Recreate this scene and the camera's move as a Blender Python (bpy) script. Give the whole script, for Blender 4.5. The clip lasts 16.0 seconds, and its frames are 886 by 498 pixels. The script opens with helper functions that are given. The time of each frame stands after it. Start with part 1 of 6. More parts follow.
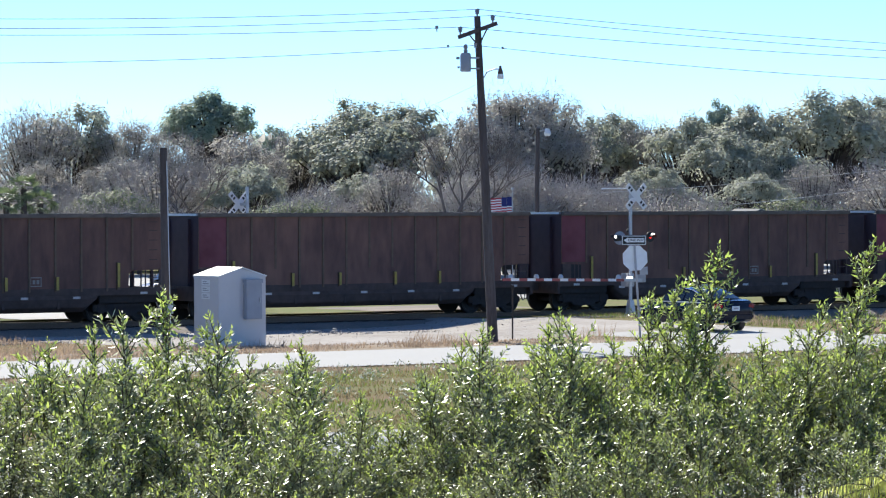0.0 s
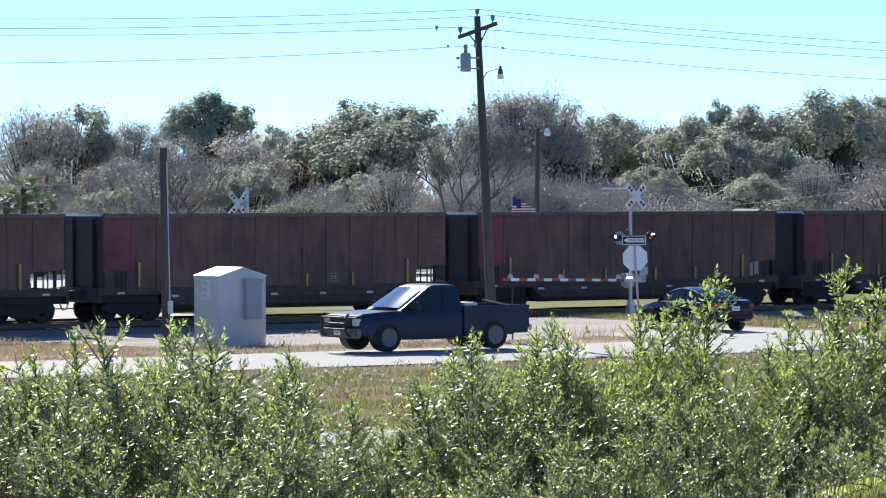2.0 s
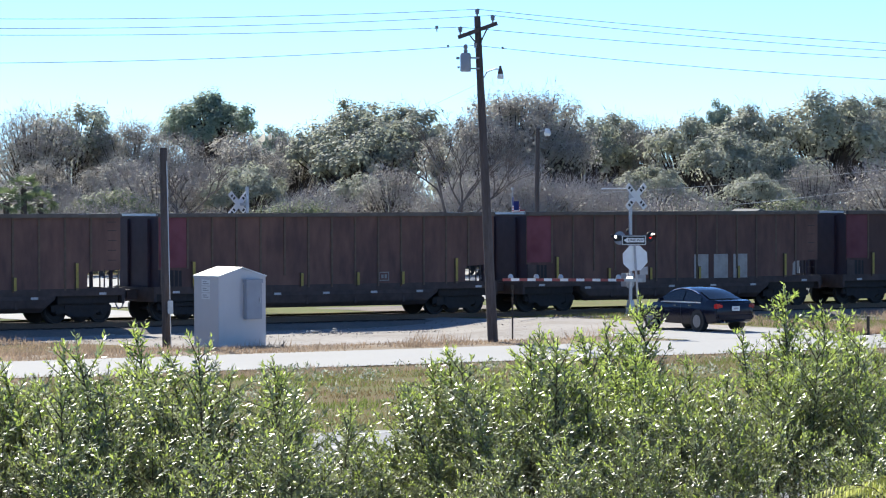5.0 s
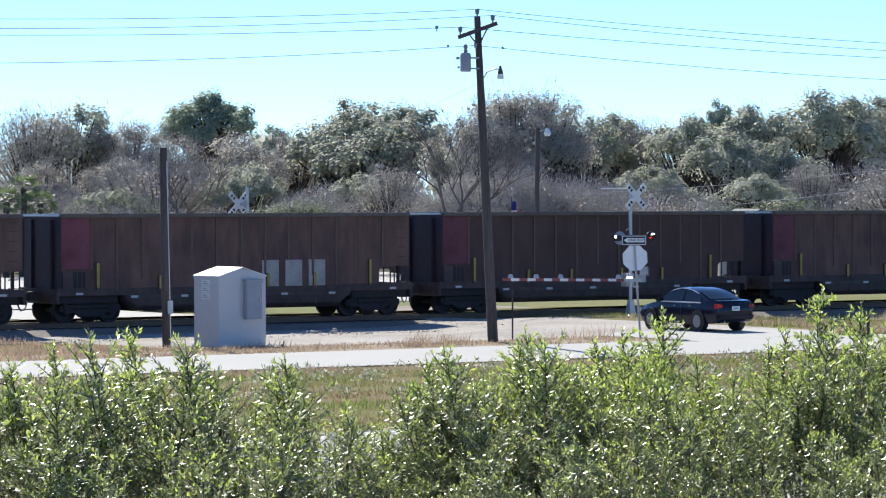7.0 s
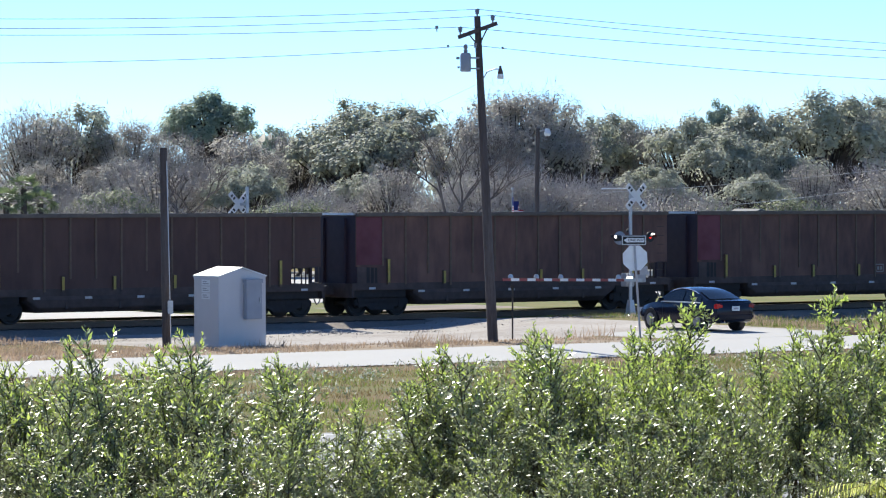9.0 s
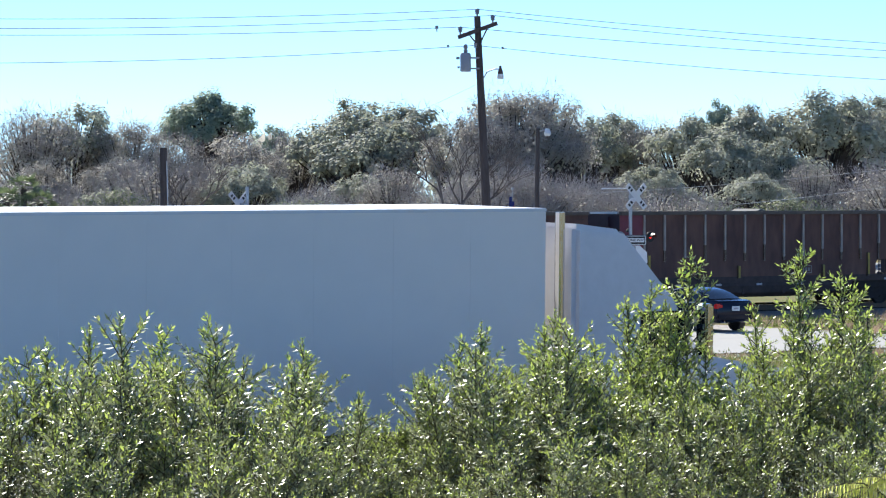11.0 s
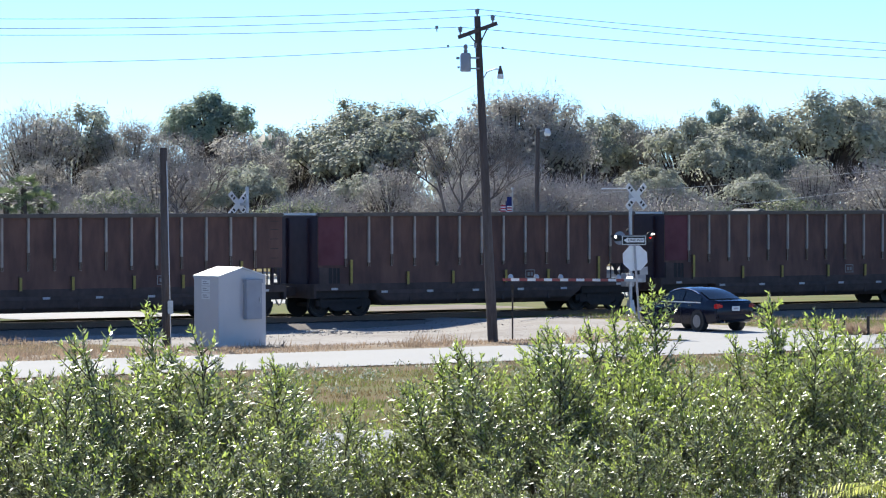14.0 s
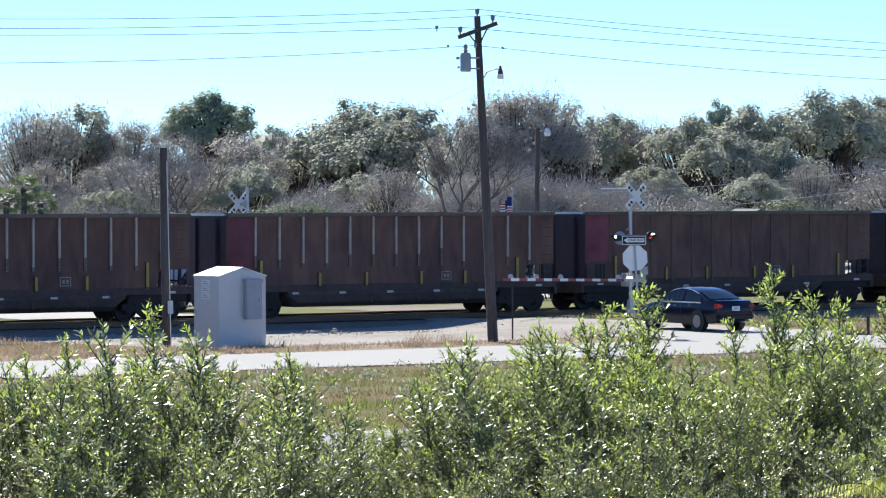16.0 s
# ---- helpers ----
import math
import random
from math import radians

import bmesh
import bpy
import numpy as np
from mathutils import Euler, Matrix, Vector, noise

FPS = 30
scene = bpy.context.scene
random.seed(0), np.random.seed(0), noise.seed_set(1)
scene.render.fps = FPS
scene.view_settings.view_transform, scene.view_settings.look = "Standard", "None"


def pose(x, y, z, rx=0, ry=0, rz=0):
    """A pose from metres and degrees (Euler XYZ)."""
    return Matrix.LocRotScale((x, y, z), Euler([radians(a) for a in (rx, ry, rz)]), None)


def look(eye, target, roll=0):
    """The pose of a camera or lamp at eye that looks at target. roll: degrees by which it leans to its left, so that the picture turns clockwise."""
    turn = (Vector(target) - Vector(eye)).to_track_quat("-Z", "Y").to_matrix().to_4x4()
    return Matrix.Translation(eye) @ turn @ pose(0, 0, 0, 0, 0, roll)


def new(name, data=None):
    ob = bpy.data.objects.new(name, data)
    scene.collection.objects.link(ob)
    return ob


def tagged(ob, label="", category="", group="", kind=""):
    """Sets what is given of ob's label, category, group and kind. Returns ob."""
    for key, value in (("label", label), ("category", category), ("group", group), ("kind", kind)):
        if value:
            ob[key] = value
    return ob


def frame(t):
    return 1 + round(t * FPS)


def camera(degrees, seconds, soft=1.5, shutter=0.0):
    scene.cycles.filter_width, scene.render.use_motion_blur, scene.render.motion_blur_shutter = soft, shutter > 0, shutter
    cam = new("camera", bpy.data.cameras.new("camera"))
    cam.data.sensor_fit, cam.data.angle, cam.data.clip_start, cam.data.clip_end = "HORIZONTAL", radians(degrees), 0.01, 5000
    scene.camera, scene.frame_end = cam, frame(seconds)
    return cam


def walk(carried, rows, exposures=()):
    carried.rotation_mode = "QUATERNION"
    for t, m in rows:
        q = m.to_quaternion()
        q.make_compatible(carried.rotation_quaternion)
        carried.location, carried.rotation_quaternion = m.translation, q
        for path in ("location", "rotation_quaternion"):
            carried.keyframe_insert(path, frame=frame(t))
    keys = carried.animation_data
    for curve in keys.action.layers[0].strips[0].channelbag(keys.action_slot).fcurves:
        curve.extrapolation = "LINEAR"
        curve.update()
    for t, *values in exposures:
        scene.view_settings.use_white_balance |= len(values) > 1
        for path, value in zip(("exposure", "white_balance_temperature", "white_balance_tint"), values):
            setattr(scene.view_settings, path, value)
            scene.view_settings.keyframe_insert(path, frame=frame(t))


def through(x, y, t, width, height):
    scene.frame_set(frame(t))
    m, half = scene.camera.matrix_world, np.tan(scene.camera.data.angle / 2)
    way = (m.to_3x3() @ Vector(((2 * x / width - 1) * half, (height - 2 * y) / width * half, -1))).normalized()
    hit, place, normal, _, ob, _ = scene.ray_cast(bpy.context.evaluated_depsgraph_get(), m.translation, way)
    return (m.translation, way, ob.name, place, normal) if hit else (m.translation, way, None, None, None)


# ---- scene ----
# ---- camera ----
cam = camera(15.22, 16.0, soft=1.15, shutter=0.0)
EYE = (0.0, 0.0, 4.25)
VIEW = look(EYE, (0.0, 100.0, 4.25 - 1.4656), roll=-0.1)
walk(cam, [(0.0, VIEW), (16.0, VIEW)], exposures=[(0.0, 0.98, 6500, 6), (16.0, 0.98, 6500, 6)])

# ---- light ----
SUN_EL, SUN_AZ = radians(38), radians(110)
sun_dir = Vector((math.cos(SUN_AZ) * math.cos(SUN_EL), math.sin(SUN_AZ) * math.cos(SUN_EL), math.sin(SUN_EL)))
world = bpy.data.worlds.new("sky")
scene.world = world
world.use_nodes = True
wn = world.node_tree
sky = wn.nodes.new("ShaderNodeTexSky")
sky.sky_type = "NISHITA"
sky.sun_disc = False
sky.sun_elevation = SUN_EL
sky.sun_rotation = math.atan2(sun_dir.x, sun_dir.y) % (2 * math.pi)
sky.air_density, sky.dust_density, sky.ozone_density = 0.6, 0.0, 10.0
wn.links.new(sky.outputs[0], wn.nodes["Background"].inputs[0])
wn.nodes["Background"].inputs[1].default_value = 0.105
sun = new("sun", bpy.data.lights.new("sun", "SUN"))
sun.data.energy, sun.data.angle, sun.data.color = 4.0, radians(0.75), (1.0, 0.95, 0.87)
sun.matrix_world = look(sun_dir * 60, (0, 0, 0))

# ---- materials ----


def mat(name, colour, rough=0.6, metal=0.0, vary=0.25, scale=6.0, second=None, big=0.6, bump=0.1, spec=0.5, rand=0.0,
        island=0.0, stretch=(1, 1, 1), glow=0.0):
    """Two scales of noise between two tones, fine relief, and a little random tone from piece to piece."""
    m = bpy.data.materials.new(name)
    m.use_nodes = True
    nt = m.node_tree
    p = nt.nodes["Principled BSDF"]
    link = nt.links.new
    second = second or tuple(c * 0.6 for c in colour)
    tex = nt.nodes.new("ShaderNodeTexCoord")
    mp = nt.nodes.new("ShaderNodeMapping")
    mp.inputs["Scale"].default_value = stretch
    link(tex.outputs["Object"], mp.inputs[0])
    fine = nt.nodes.new("ShaderNodeTexNoise")
    fine.inputs["Scale"].default_value, fine.inputs["Detail"].default_value = scale, 6
    coarse = nt.nodes.new("ShaderNodeTexNoise")
    coarse.inputs["Scale"].default_value, coarse.inputs["Detail"].default_value = big, 3
    link(mp.outputs[0], fine.inputs[0]), link(mp.outputs[0], coarse.inputs[0])
    add = nt.nodes.new("ShaderNodeMath")
    add.operation = "ADD"
    link(fine.outputs[0], add.inputs[0]), link(coarse.outputs[0], add.inputs[1])
    ramp = nt.nodes.new("ShaderNodeMapRange")
    ramp.inputs[1].default_value, ramp.inputs[2].default_value = 0.72, 1.28
    ramp.inputs[3].default_value, ramp.inputs[4].default_value = 0.0, min(1.0, vary * 3)
    link(add.outputs[0], ramp.inputs[0])
    mix = nt.nodes.new("ShaderNodeMix")
    mix.data_type = "RGBA"
    mix.inputs[6].default_value, mix.inputs[7].default_value = (*colour, 1), (*second, 1)
    link(ramp.outputs[0], mix.inputs[0])
    out = mix.outputs[2]
    if rand or island:
        info = nt.nodes.new("ShaderNodeObjectInfo" if rand else "ShaderNodeNewGeometry")
        hsv = nt.nodes.new("ShaderNodeHueSaturation")
        rr = nt.nodes.new("ShaderNodeMapRange")
        rr.inputs[3].default_value, rr.inputs[4].default_value = 1 - (rand or island), 1 + (rand or island)
        link(info.outputs["Random" if rand else "Random Per Island"], rr.inputs[0])
        link(rr.outputs[0], hsv.inputs["Value"])
        link(out, hsv.inputs["Color"])
        out = hsv.outputs[0]
    link(out, p.inputs["Base Color"])
    p.inputs["Roughness"].default_value, p.inputs["Metallic"].default_value = rough, metal
    p.inputs["Specular IOR Level"].default_value = spec
    if bump:
        b = nt.nodes.new("ShaderNodeBump")
        b.inputs["Strength"].default_value, b.inputs["Distance"].default_value = bump, 0.02
        link(fine.outputs[0], b.inputs["Height"]), link(b.outputs[0], p.inputs["Normal"])
    if glow:
        p.inputs["Emission Color"].default_value = (*colour, 1)
        p.inputs["Emission Strength"].default_value = glow
    return m


def leaf_mat(name, colour, second, through=0.4, rough=0.4, spec=0.5, jitter=0.35, coat=0.0):
    """A leaf: gloss above, light through the blade, tone from leaf to leaf."""
    m = bpy.data.materials.new(name)
    m.use_nodes = True
    nt = m.node_tree
    link = nt.links.new
    p = nt.nodes["Principled BSDF"]
    geo = nt.nodes.new("ShaderNodeNewGeometry")
    mix = nt.nodes.new("ShaderNodeMix")
    mix.data_type = "RGBA"
    mix.inputs[6].default_value, mix.inputs[7].default_value = (*colour, 1), (*second, 1)
    link(geo.outputs["Random Per Island"], mix.inputs[0])
    hsv = nt.nodes.new("ShaderNodeHueSaturation")
    noi = nt.nodes.new("ShaderNodeTexNoise")
    noi.inputs["Scale"].default_value = 0.9
    tex = nt.nodes.new("ShaderNodeTexCoord")
    link(tex.outputs["Object"], noi.inputs[0])
    rr = nt.nodes.new("ShaderNodeMapRange")
    rr.inputs[1].default_value, rr.inputs[2].default_value = 0.3, 0.7
    rr.inputs[3].default_value, rr.inputs[4].default_value = 1 - jitter, 1 + jitter
    link(noi.outputs[0], rr.inputs[0]), link(rr.outputs[0], hsv.inputs["Value"]), link(mix.outputs[2], hsv.inputs["Color"])
    link(hsv.outputs[0], p.inputs["Base Color"])
    p.inputs["Roughness"].default_value, p.inputs["Specular IOR Level"].default_value = rough, spec
    p.inputs["Coat Weight"].default_value, p.inputs["Coat Roughness"].default_value = coat, 0.37
    tr = nt.nodes.new("ShaderNodeBsdfTranslucent")
    bright = nt.nodes.new("ShaderNodeHueSaturation")
    bright.inputs["Value"].default_value, bright.inputs["Saturation"].default_value = 1.5, 0.95
    link(hsv.outputs[0], bright.inputs["Color"]), link(bright.outputs[0], tr.inputs[0])
    sh = nt.nodes.new("ShaderNodeMixShader")
    sh.inputs[0].default_value = through
    link(p.outputs[0], sh.inputs[1]), link(tr.outputs[0], sh.inputs[2])
    link(sh.outputs[0], nt.nodes["Material Output"].inputs[0])
    return m


def glass_mat(name, tint=(0.02, 0.025, 0.03)):
    m = bpy.data.materials.new(name)
    m.use_nodes = True
    p = m.node_tree.nodes["Principled BSDF"]
    p.inputs["Base Color"].default_value = (*tint, 1)
    p.inputs["Roughness"].default_value = 0.03
    p.inputs["Specular IOR Level"].default_value = 0.3
    p.inputs["Transmission Weight"].default_value = 0.3
    p.inputs["IOR"].default_value = 1.5
    return m


M_GRASS = mat("dry_grass_ground", (0.14, 0.15, 0.045), 0.95, vary=0.5, scale=2.0, big=0.22, second=(0.19, 0.125, 0.068), bump=0.6, spec=0.1)
M_GREEN = mat("green_turf", (0.115, 0.155, 0.045), 0.95, vary=0.4, scale=4.0, big=0.3, second=(0.22, 0.19, 0.09), bump=0.5, spec=0.1)
M_DRY = mat("brown_dry_turf", (0.27, 0.205, 0.14), 0.95, vary=0.45, scale=3.0, big=0.4, second=(0.34, 0.28, 0.215), bump=0.6, spec=0.1)
M_GRAVEL = mat("pale_gravel", (0.46, 0.42, 0.38), 0.95, vary=0.42, scale=5.0, big=0.22, second=(0.31, 0.275, 0.24), bump=0.8, spec=0.1)
M_BALLAST = mat("grey_ballast", (0.34, 0.285, 0.235), 0.95, vary=0.45, scale=14.0, big=0.6, second=(0.19, 0.175, 0.165), bump=1.0, spec=0.1)
M_CONCRETE = mat("bleached_road_surface", (0.43, 0.415, 0.39), 0.85, vary=0.2, scale=5.0, big=0.15, second=(0.37, 0.355, 0.34), bump=0.3, spec=0.2)
M_ASPHALT = mat("worn_grey_asphalt", (0.33, 0.325, 0.32), 0.85, vary=0.25, scale=20.0, big=0.3, second=(0.26, 0.255, 0.255), bump=0.4, spec=0.2)
M_PAINT_W = mat("road_paint_white", (0.7, 0.7, 0.68), 0.7, vary=0.2, bump=0.1)
M_PAINT_Y = mat("road_paint_yellow", (0.6, 0.42, 0.06), 0.7, vary=0.2, bump=0.1)
M_RAIL = mat("rail_steel", (0.16, 0.11, 0.08), 0.5, 0.6, vary=0.3, scale=20, bump=0.2)
M_TIE = mat("creosoted_timber", (0.07, 0.055, 0.045), 0.9, vary=0.4, scale=8, bump=0.5, rand=0.3)
M_CAR = mat("dusty_brown_car_side", (0.20, 0.106, 0.078), 0.72, vary=0.5, scale=3.0, big=0.7, second=(0.1, 0.055, 0.047), bump=0.15, rand=0.14, spec=0.3, stretch=(1, 1, 0.35))
M_CAR_LOW = mat("grimy_hopper_steel", (0.105, 0.074, 0.065), 0.75, vary=0.35, scale=4, big=0.8, bump=0.2, spec=0.3)
M_CAR_K = mat("sooty_brown_car_side", (0.116, 0.066, 0.053), 0.74, vary=0.35, scale=3.0, big=0.7, second=(0.083, 0.046, 0.039), bump=0.15, spec=0.3, stretch=(1, 1, 0.35))
M_RIB_D = mat("brown_rib", (0.15, 0.096, 0.062), 0.65, vary=0.3, scale=5, bump=0.1)
M_RIB_L = mat("bare_aluminium_rib", (0.46, 0.39, 0.33), 0.6, 0.0, vary=0.3, scale=2.5, second=(0.31, 0.25, 0.205), bump=0.1)
M_CHORD = mat("scuffed_top_chord", (0.14, 0.11, 0.09), 0.55, 0.2, vary=0.4, scale=3, bump=0.15)
M_RED = mat("faded_red_panel", (0.185, 0.042, 0.055), 0.6, vary=0.4, scale=1.6, big=0.8, second=(0.13, 0.018, 0.028), bump=0.1, rand=0.3)
# dark tone of the car ends holds the shade between coupled cars
M_END = mat("dark_end_sheet", (0.046, 0.024, 0.036), 0.7, vary=0.3, scale=3, bump=0.1)
M_TRUCK = mat("black_cast_steel", (0.037, 0.03, 0.029), 0.8, 0.0, vary=0.3, scale=6, bump=0.2)
M_WHEEL = mat("worn_wheel_steel", (0.035, 0.03, 0.028), 0.6, 0.3, vary=0.3, scale=6, bump=0.1)
M_COAL = mat("black_coal", (0.02, 0.02, 0.021), 0.7, vary=0.4, scale=10, bump=1.0)
M_PANEL = mat("weathered_white_panel", (0.46, 0.41, 0.37), 0.7, vary=0.4, scale=4, big=1.5, second=(0.30, 0.26, 0.23), bump=0.1)
M_YELLOW = mat("yellow_reflective_strip", (0.45, 0.33, 0.06), 0.5, vary=0.3, scale=8, bump=0)
M_WHITE = mat("white_stencil_paint", (0.62, 0.6, 0.58), 0.6, vary=0.35, scale=5, bump=0.05)
M_FADED = mat("faded_stencil_paint", (0.36, 0.33, 0.3), 0.7, vary=0.4, scale=6, bump=0)
M_STONE = mat("pale_rubble", (0.42, 0.40, 0.37), 0.9, vary=0.35, scale=4, bump=0.5, rand=0.25)
M_STONES = mat("crushed_grey_stone", (0.36, 0.32, 0.29), 0.95, vary=0.3, scale=9, bump=0, spec=0.1, island=0.45)
M_STONE_P = mat("crushed_pale_stone", (0.46, 0.42, 0.38), 0.95, vary=0.3, scale=9, bump=0, spec=0.1, island=0.35)
M_GALV = mat("galvanised_steel", (0.55, 0.56, 0.58), 0.45, 0.5, vary=0.2, scale=12, bump=0.05)
M_SHED = mat("silver_painted_aluminium", (0.60, 0.575, 0.575), 0.5, 0.1, vary=0.12, scale=3, big=1.2, second=(0.50, 0.485, 0.495), bump=0.05)
M_CABINET = mat("dull_grey_cabinet", (0.36, 0.38, 0.43), 0.5, 0.1, vary=0.15, scale=3, bump=0.05)
M_SHED_ROOF = mat("bright_aluminium_roof", (0.75, 0.75, 0.76), 0.5, 0.1, vary=0.15, scale=3, bump=0.05)
M_POLE = mat("weathered_pole_timber", (0.115, 0.095, 0.09), 0.9, vary=0.4, scale=9, big=1.0, second=(0.06, 0.045, 0.04), bump=0.6, stretch=(4, 4, 0.4))
M_WIRE_P = mat("pale_cable", (0.5, 0.5, 0.48), 0.8, 0.0, vary=0.1, bump=0)
M_WIRE = mat("dark_cable", (0.10, 0.09, 0.09), 0.9, 0.0, vary=0.1, bump=0)
M_GREY = mat("grey_enamel", (0.40, 0.39, 0.40), 0.45, 0.1, vary=0.15, scale=6, bump=0.05)
M_PORC = mat("grey_porcelain", (0.27, 0.26, 0.28), 0.2, vary=0.1, bump=0)
M_LENS = mat("frosted_lamp_lens", (0.85, 0.85, 0.82), 0.3, vary=0.05, bump=0)
M_BLACK = mat("flat_black_paint", (0.015, 0.015, 0.017), 0.6, vary=0.2, bump=0.05)
M_SIGNW = mat("white_sign_sheeting", (0.78, 0.78, 0.78), 0.4, vary=0.08, scale=6, bump=0)
M_SIGNB = mat("bare_aluminium_sign_back", (0.80, 0.81, 0.82), 0.5, 0.05, vary=0.1, scale=6, bump=0)
M_GATE_R = mat("red_gate_stripe", (0.32, 0.075, 0.07), 0.45, vary=0.15, bump=0)
M_LAMP_R = mat("lit_red_signal", (1.0, 0.03, 0.02), 0.3, vary=0, bump=0, glow=0.8)
# glows for pale lamps and for the sun glints on the flasher hoods
M_LAMP_GLINT_W = mat("lit_pale_lamp_and_glint", (1.0, 0.93, 0.88), 0.3, vary=0, bump=0, glow=2.5)
M_TAIL = mat("lit_tail_lamp", (0.42, 0.01, 0.012), 0.2, vary=0, bump=0, glow=0.04)
M_TAIL_OFF = mat("red_lens", (0.2, 0.008, 0.012), 0.2, vary=0.1, bump=0)
M_SEDAN = mat("dark_blue_car_paint", (0.009, 0.011, 0.024), 0.16, 0.0, vary=0.1, scale=3, bump=0, spec=0.3)
M_PICKUP = mat("blue_truck_paint", (0.014, 0.02, 0.05), 0.3, 0.0, vary=0.1, scale=3, bump=0, spec=0.3)
M_TRIM = mat("bright_trim", (0.75, 0.75, 0.77), 0.35, 0.3, vary=0.05, bump=0)
M_CHROME = mat("chrome", (0.7, 0.7, 0.72), 0.12, 1.0, vary=0.05, bump=0)
M_ALLOY = mat("alloy_rim", (0.13, 0.13, 0.14), 0.4, 0.6, vary=0.1, bump=0)
M_RIM = mat("silver_alloy_rim", (0.3, 0.3, 0.31), 0.4, 0.5, vary=0.1, bump=0)
M_TYRE = mat("black_tyre", (0.02, 0.02, 0.021), 0.85, vary=0.2, bump=0.1)
M_GLASS = glass_mat("tinted_car_glass")
M_HIGHWAY_CAR = mat("blue_car_paint", (0.012, 0.018, 0.045), 0.24, 0.0, vary=0.1, scale=3, bump=0, spec=0.5)
# pale blue base puts sky light on the glass into its colour
M_SCREEN = mat("sky_reflecting_windscreen", (0.2, 0.25, 0.3), 0.06, 0.45, vary=0.05, bump=0, spec=0.8)
M_HEAD = mat("clear_headlamp", (0.7, 0.72, 0.75), 0.1, 0.3, vary=0.1, bump=0)
M_TRAILER = mat("white_trailer_panel", (0.90, 0.83, 0.75), 0.5, vary=0.14, scale=2, big=0.5, second=(0.82, 0.765, 0.70), bump=0.05)
M_GRIME = mat("grimy_door_header", (0.42, 0.35, 0.31), 0.7, vary=0.4, scale=8, big=2.0, bump=0.2)
M_TRAILER_T = mat("bright_aluminium_rail", (0.72, 0.72, 0.73), 0.4, 0.3, vary=0.1, bump=0)
M_RUST = mat("rusty_latch_steel", (0.16, 0.10, 0.08), 0.7, 0.3, vary=0.4, scale=8, bump=0.1)
M_CAB = mat("white_cab_paint", (0.7, 0.7, 0.72), 0.3, vary=0.08, bump=0)
M_TIMBER = mat("pale_lumber", (0.5, 0.42, 0.3), 0.8, vary=0.3, scale=8, bump=0.1)
M_BARK = mat("grey_brown_bark", (0.085, 0.07, 0.06), 0.95, vary=0.4, scale=6, bump=0.6, stretch=(3, 3, 0.6))
# twig colour lightened to hold the haze before the woods
M_TWIG = mat("haze_paled_bare_twigs", (0.46, 0.42, 0.395), 0.9, vary=0.3, scale=3, big=0.5, second=(0.36, 0.32, 0.295), bump=0, spec=0.1)
M_LIMB = mat("dull_bare_limbs", (0.17, 0.145, 0.13), 0.95, vary=0.3, scale=5, bump=0.3, spec=0.1)
M_STEM = mat("shrub_stem_bark", (0.12, 0.095, 0.06), 0.85, vary=0.35, scale=12, bump=0.2)
M_FLAG_R = mat("flag_red_cloth", (0.45, 0.03, 0.05), 0.8, vary=0.1, bump=0)
M_FLAG_W = mat("flag_white_cloth", (0.8, 0.8, 0.8), 0.8, vary=0.05, bump=0)
M_FLAG_B = mat("flag_blue_cloth", (0.02, 0.03, 0.16), 0.8, vary=0.1, bump=0)
M_ROOF = mat("weathered_grey_roof", (0.12, 0.12, 0.12), 0.85, vary=0.3, scale=3, bump=0.3)
M_WALL = mat("tan_siding", (0.45, 0.40, 0.33), 0.8, vary=0.15, scale=4, bump=0.2)
# L_OAK to L_BROWN: haze over the woods is mixed into these pale leaf colours
L_OAK = leaf_mat("haze_paled_oak_leaves", (0.268, 0.316, 0.251), (0.321, 0.369, 0.3), 0.55, 0.7, 0.2, 0.15)
L_DOME = leaf_mat("haze_paled_dome_leaves", (0.278, 0.332, 0.241), (0.364, 0.412, 0.31), 0.5, 0.6, 0.3, 0.2)
L_OLIVE = leaf_mat("haze_paled_olive_leaves", (0.321, 0.334, 0.257), (0.396, 0.409, 0.326), 0.48, 0.6, 0.3, 0.2)
L_BROWN = leaf_mat("haze_paled_brown_leaves", (0.353, 0.334, 0.294), (0.423, 0.404, 0.358), 0.5, 0.8, 0.1, 0.15)
L_LIME = leaf_mat("yellow_green_leaves", (0.15, 0.182, 0.09), (0.205, 0.23, 0.125), 0.45, 0.6, 0.25, 0.25)
L_SHRUB = leaf_mat("glossy_shrub_leaves", (0.142, 0.168, 0.073), (0.31, 0.335, 0.16), 0.36, 0.46, 0.75, 0.45, 0.8)
L_YOUNG = leaf_mat("young_shoot_leaves", (0.24, 0.315, 0.05), (0.365, 0.43, 0.09), 0.58, 0.34, 0.8, 0.25, 0.5)
L_PALM = leaf_mat("palm_frond_blades", (0.09, 0.125, 0.05), (0.15, 0.19, 0.085), 0.3, 0.42, 0.7, 0.2)
L_FERN = leaf_mat("yellow_frond_leaves", (0.5, 0.55, 0.1), (0.72, 0.7, 0.22), 0.55, 0.4)
L_BLADE = leaf_mat("dry_grass_blades", (0.33, 0.25, 0.17), (0.35, 0.25, 0.175), 0.35, 0.7)
L_BLADE_G = leaf_mat("green_grass_blades", (0.125, 0.185, 0.03), (0.2, 0.215, 0.055), 0.35, 0.7)
L_BLADE_Y = leaf_mat("yellowed_grass_blades", (0.205, 0.165, 0.065), (0.25, 0.175, 0.09), 0.35, 0.7)

# ---- mesh helpers ----


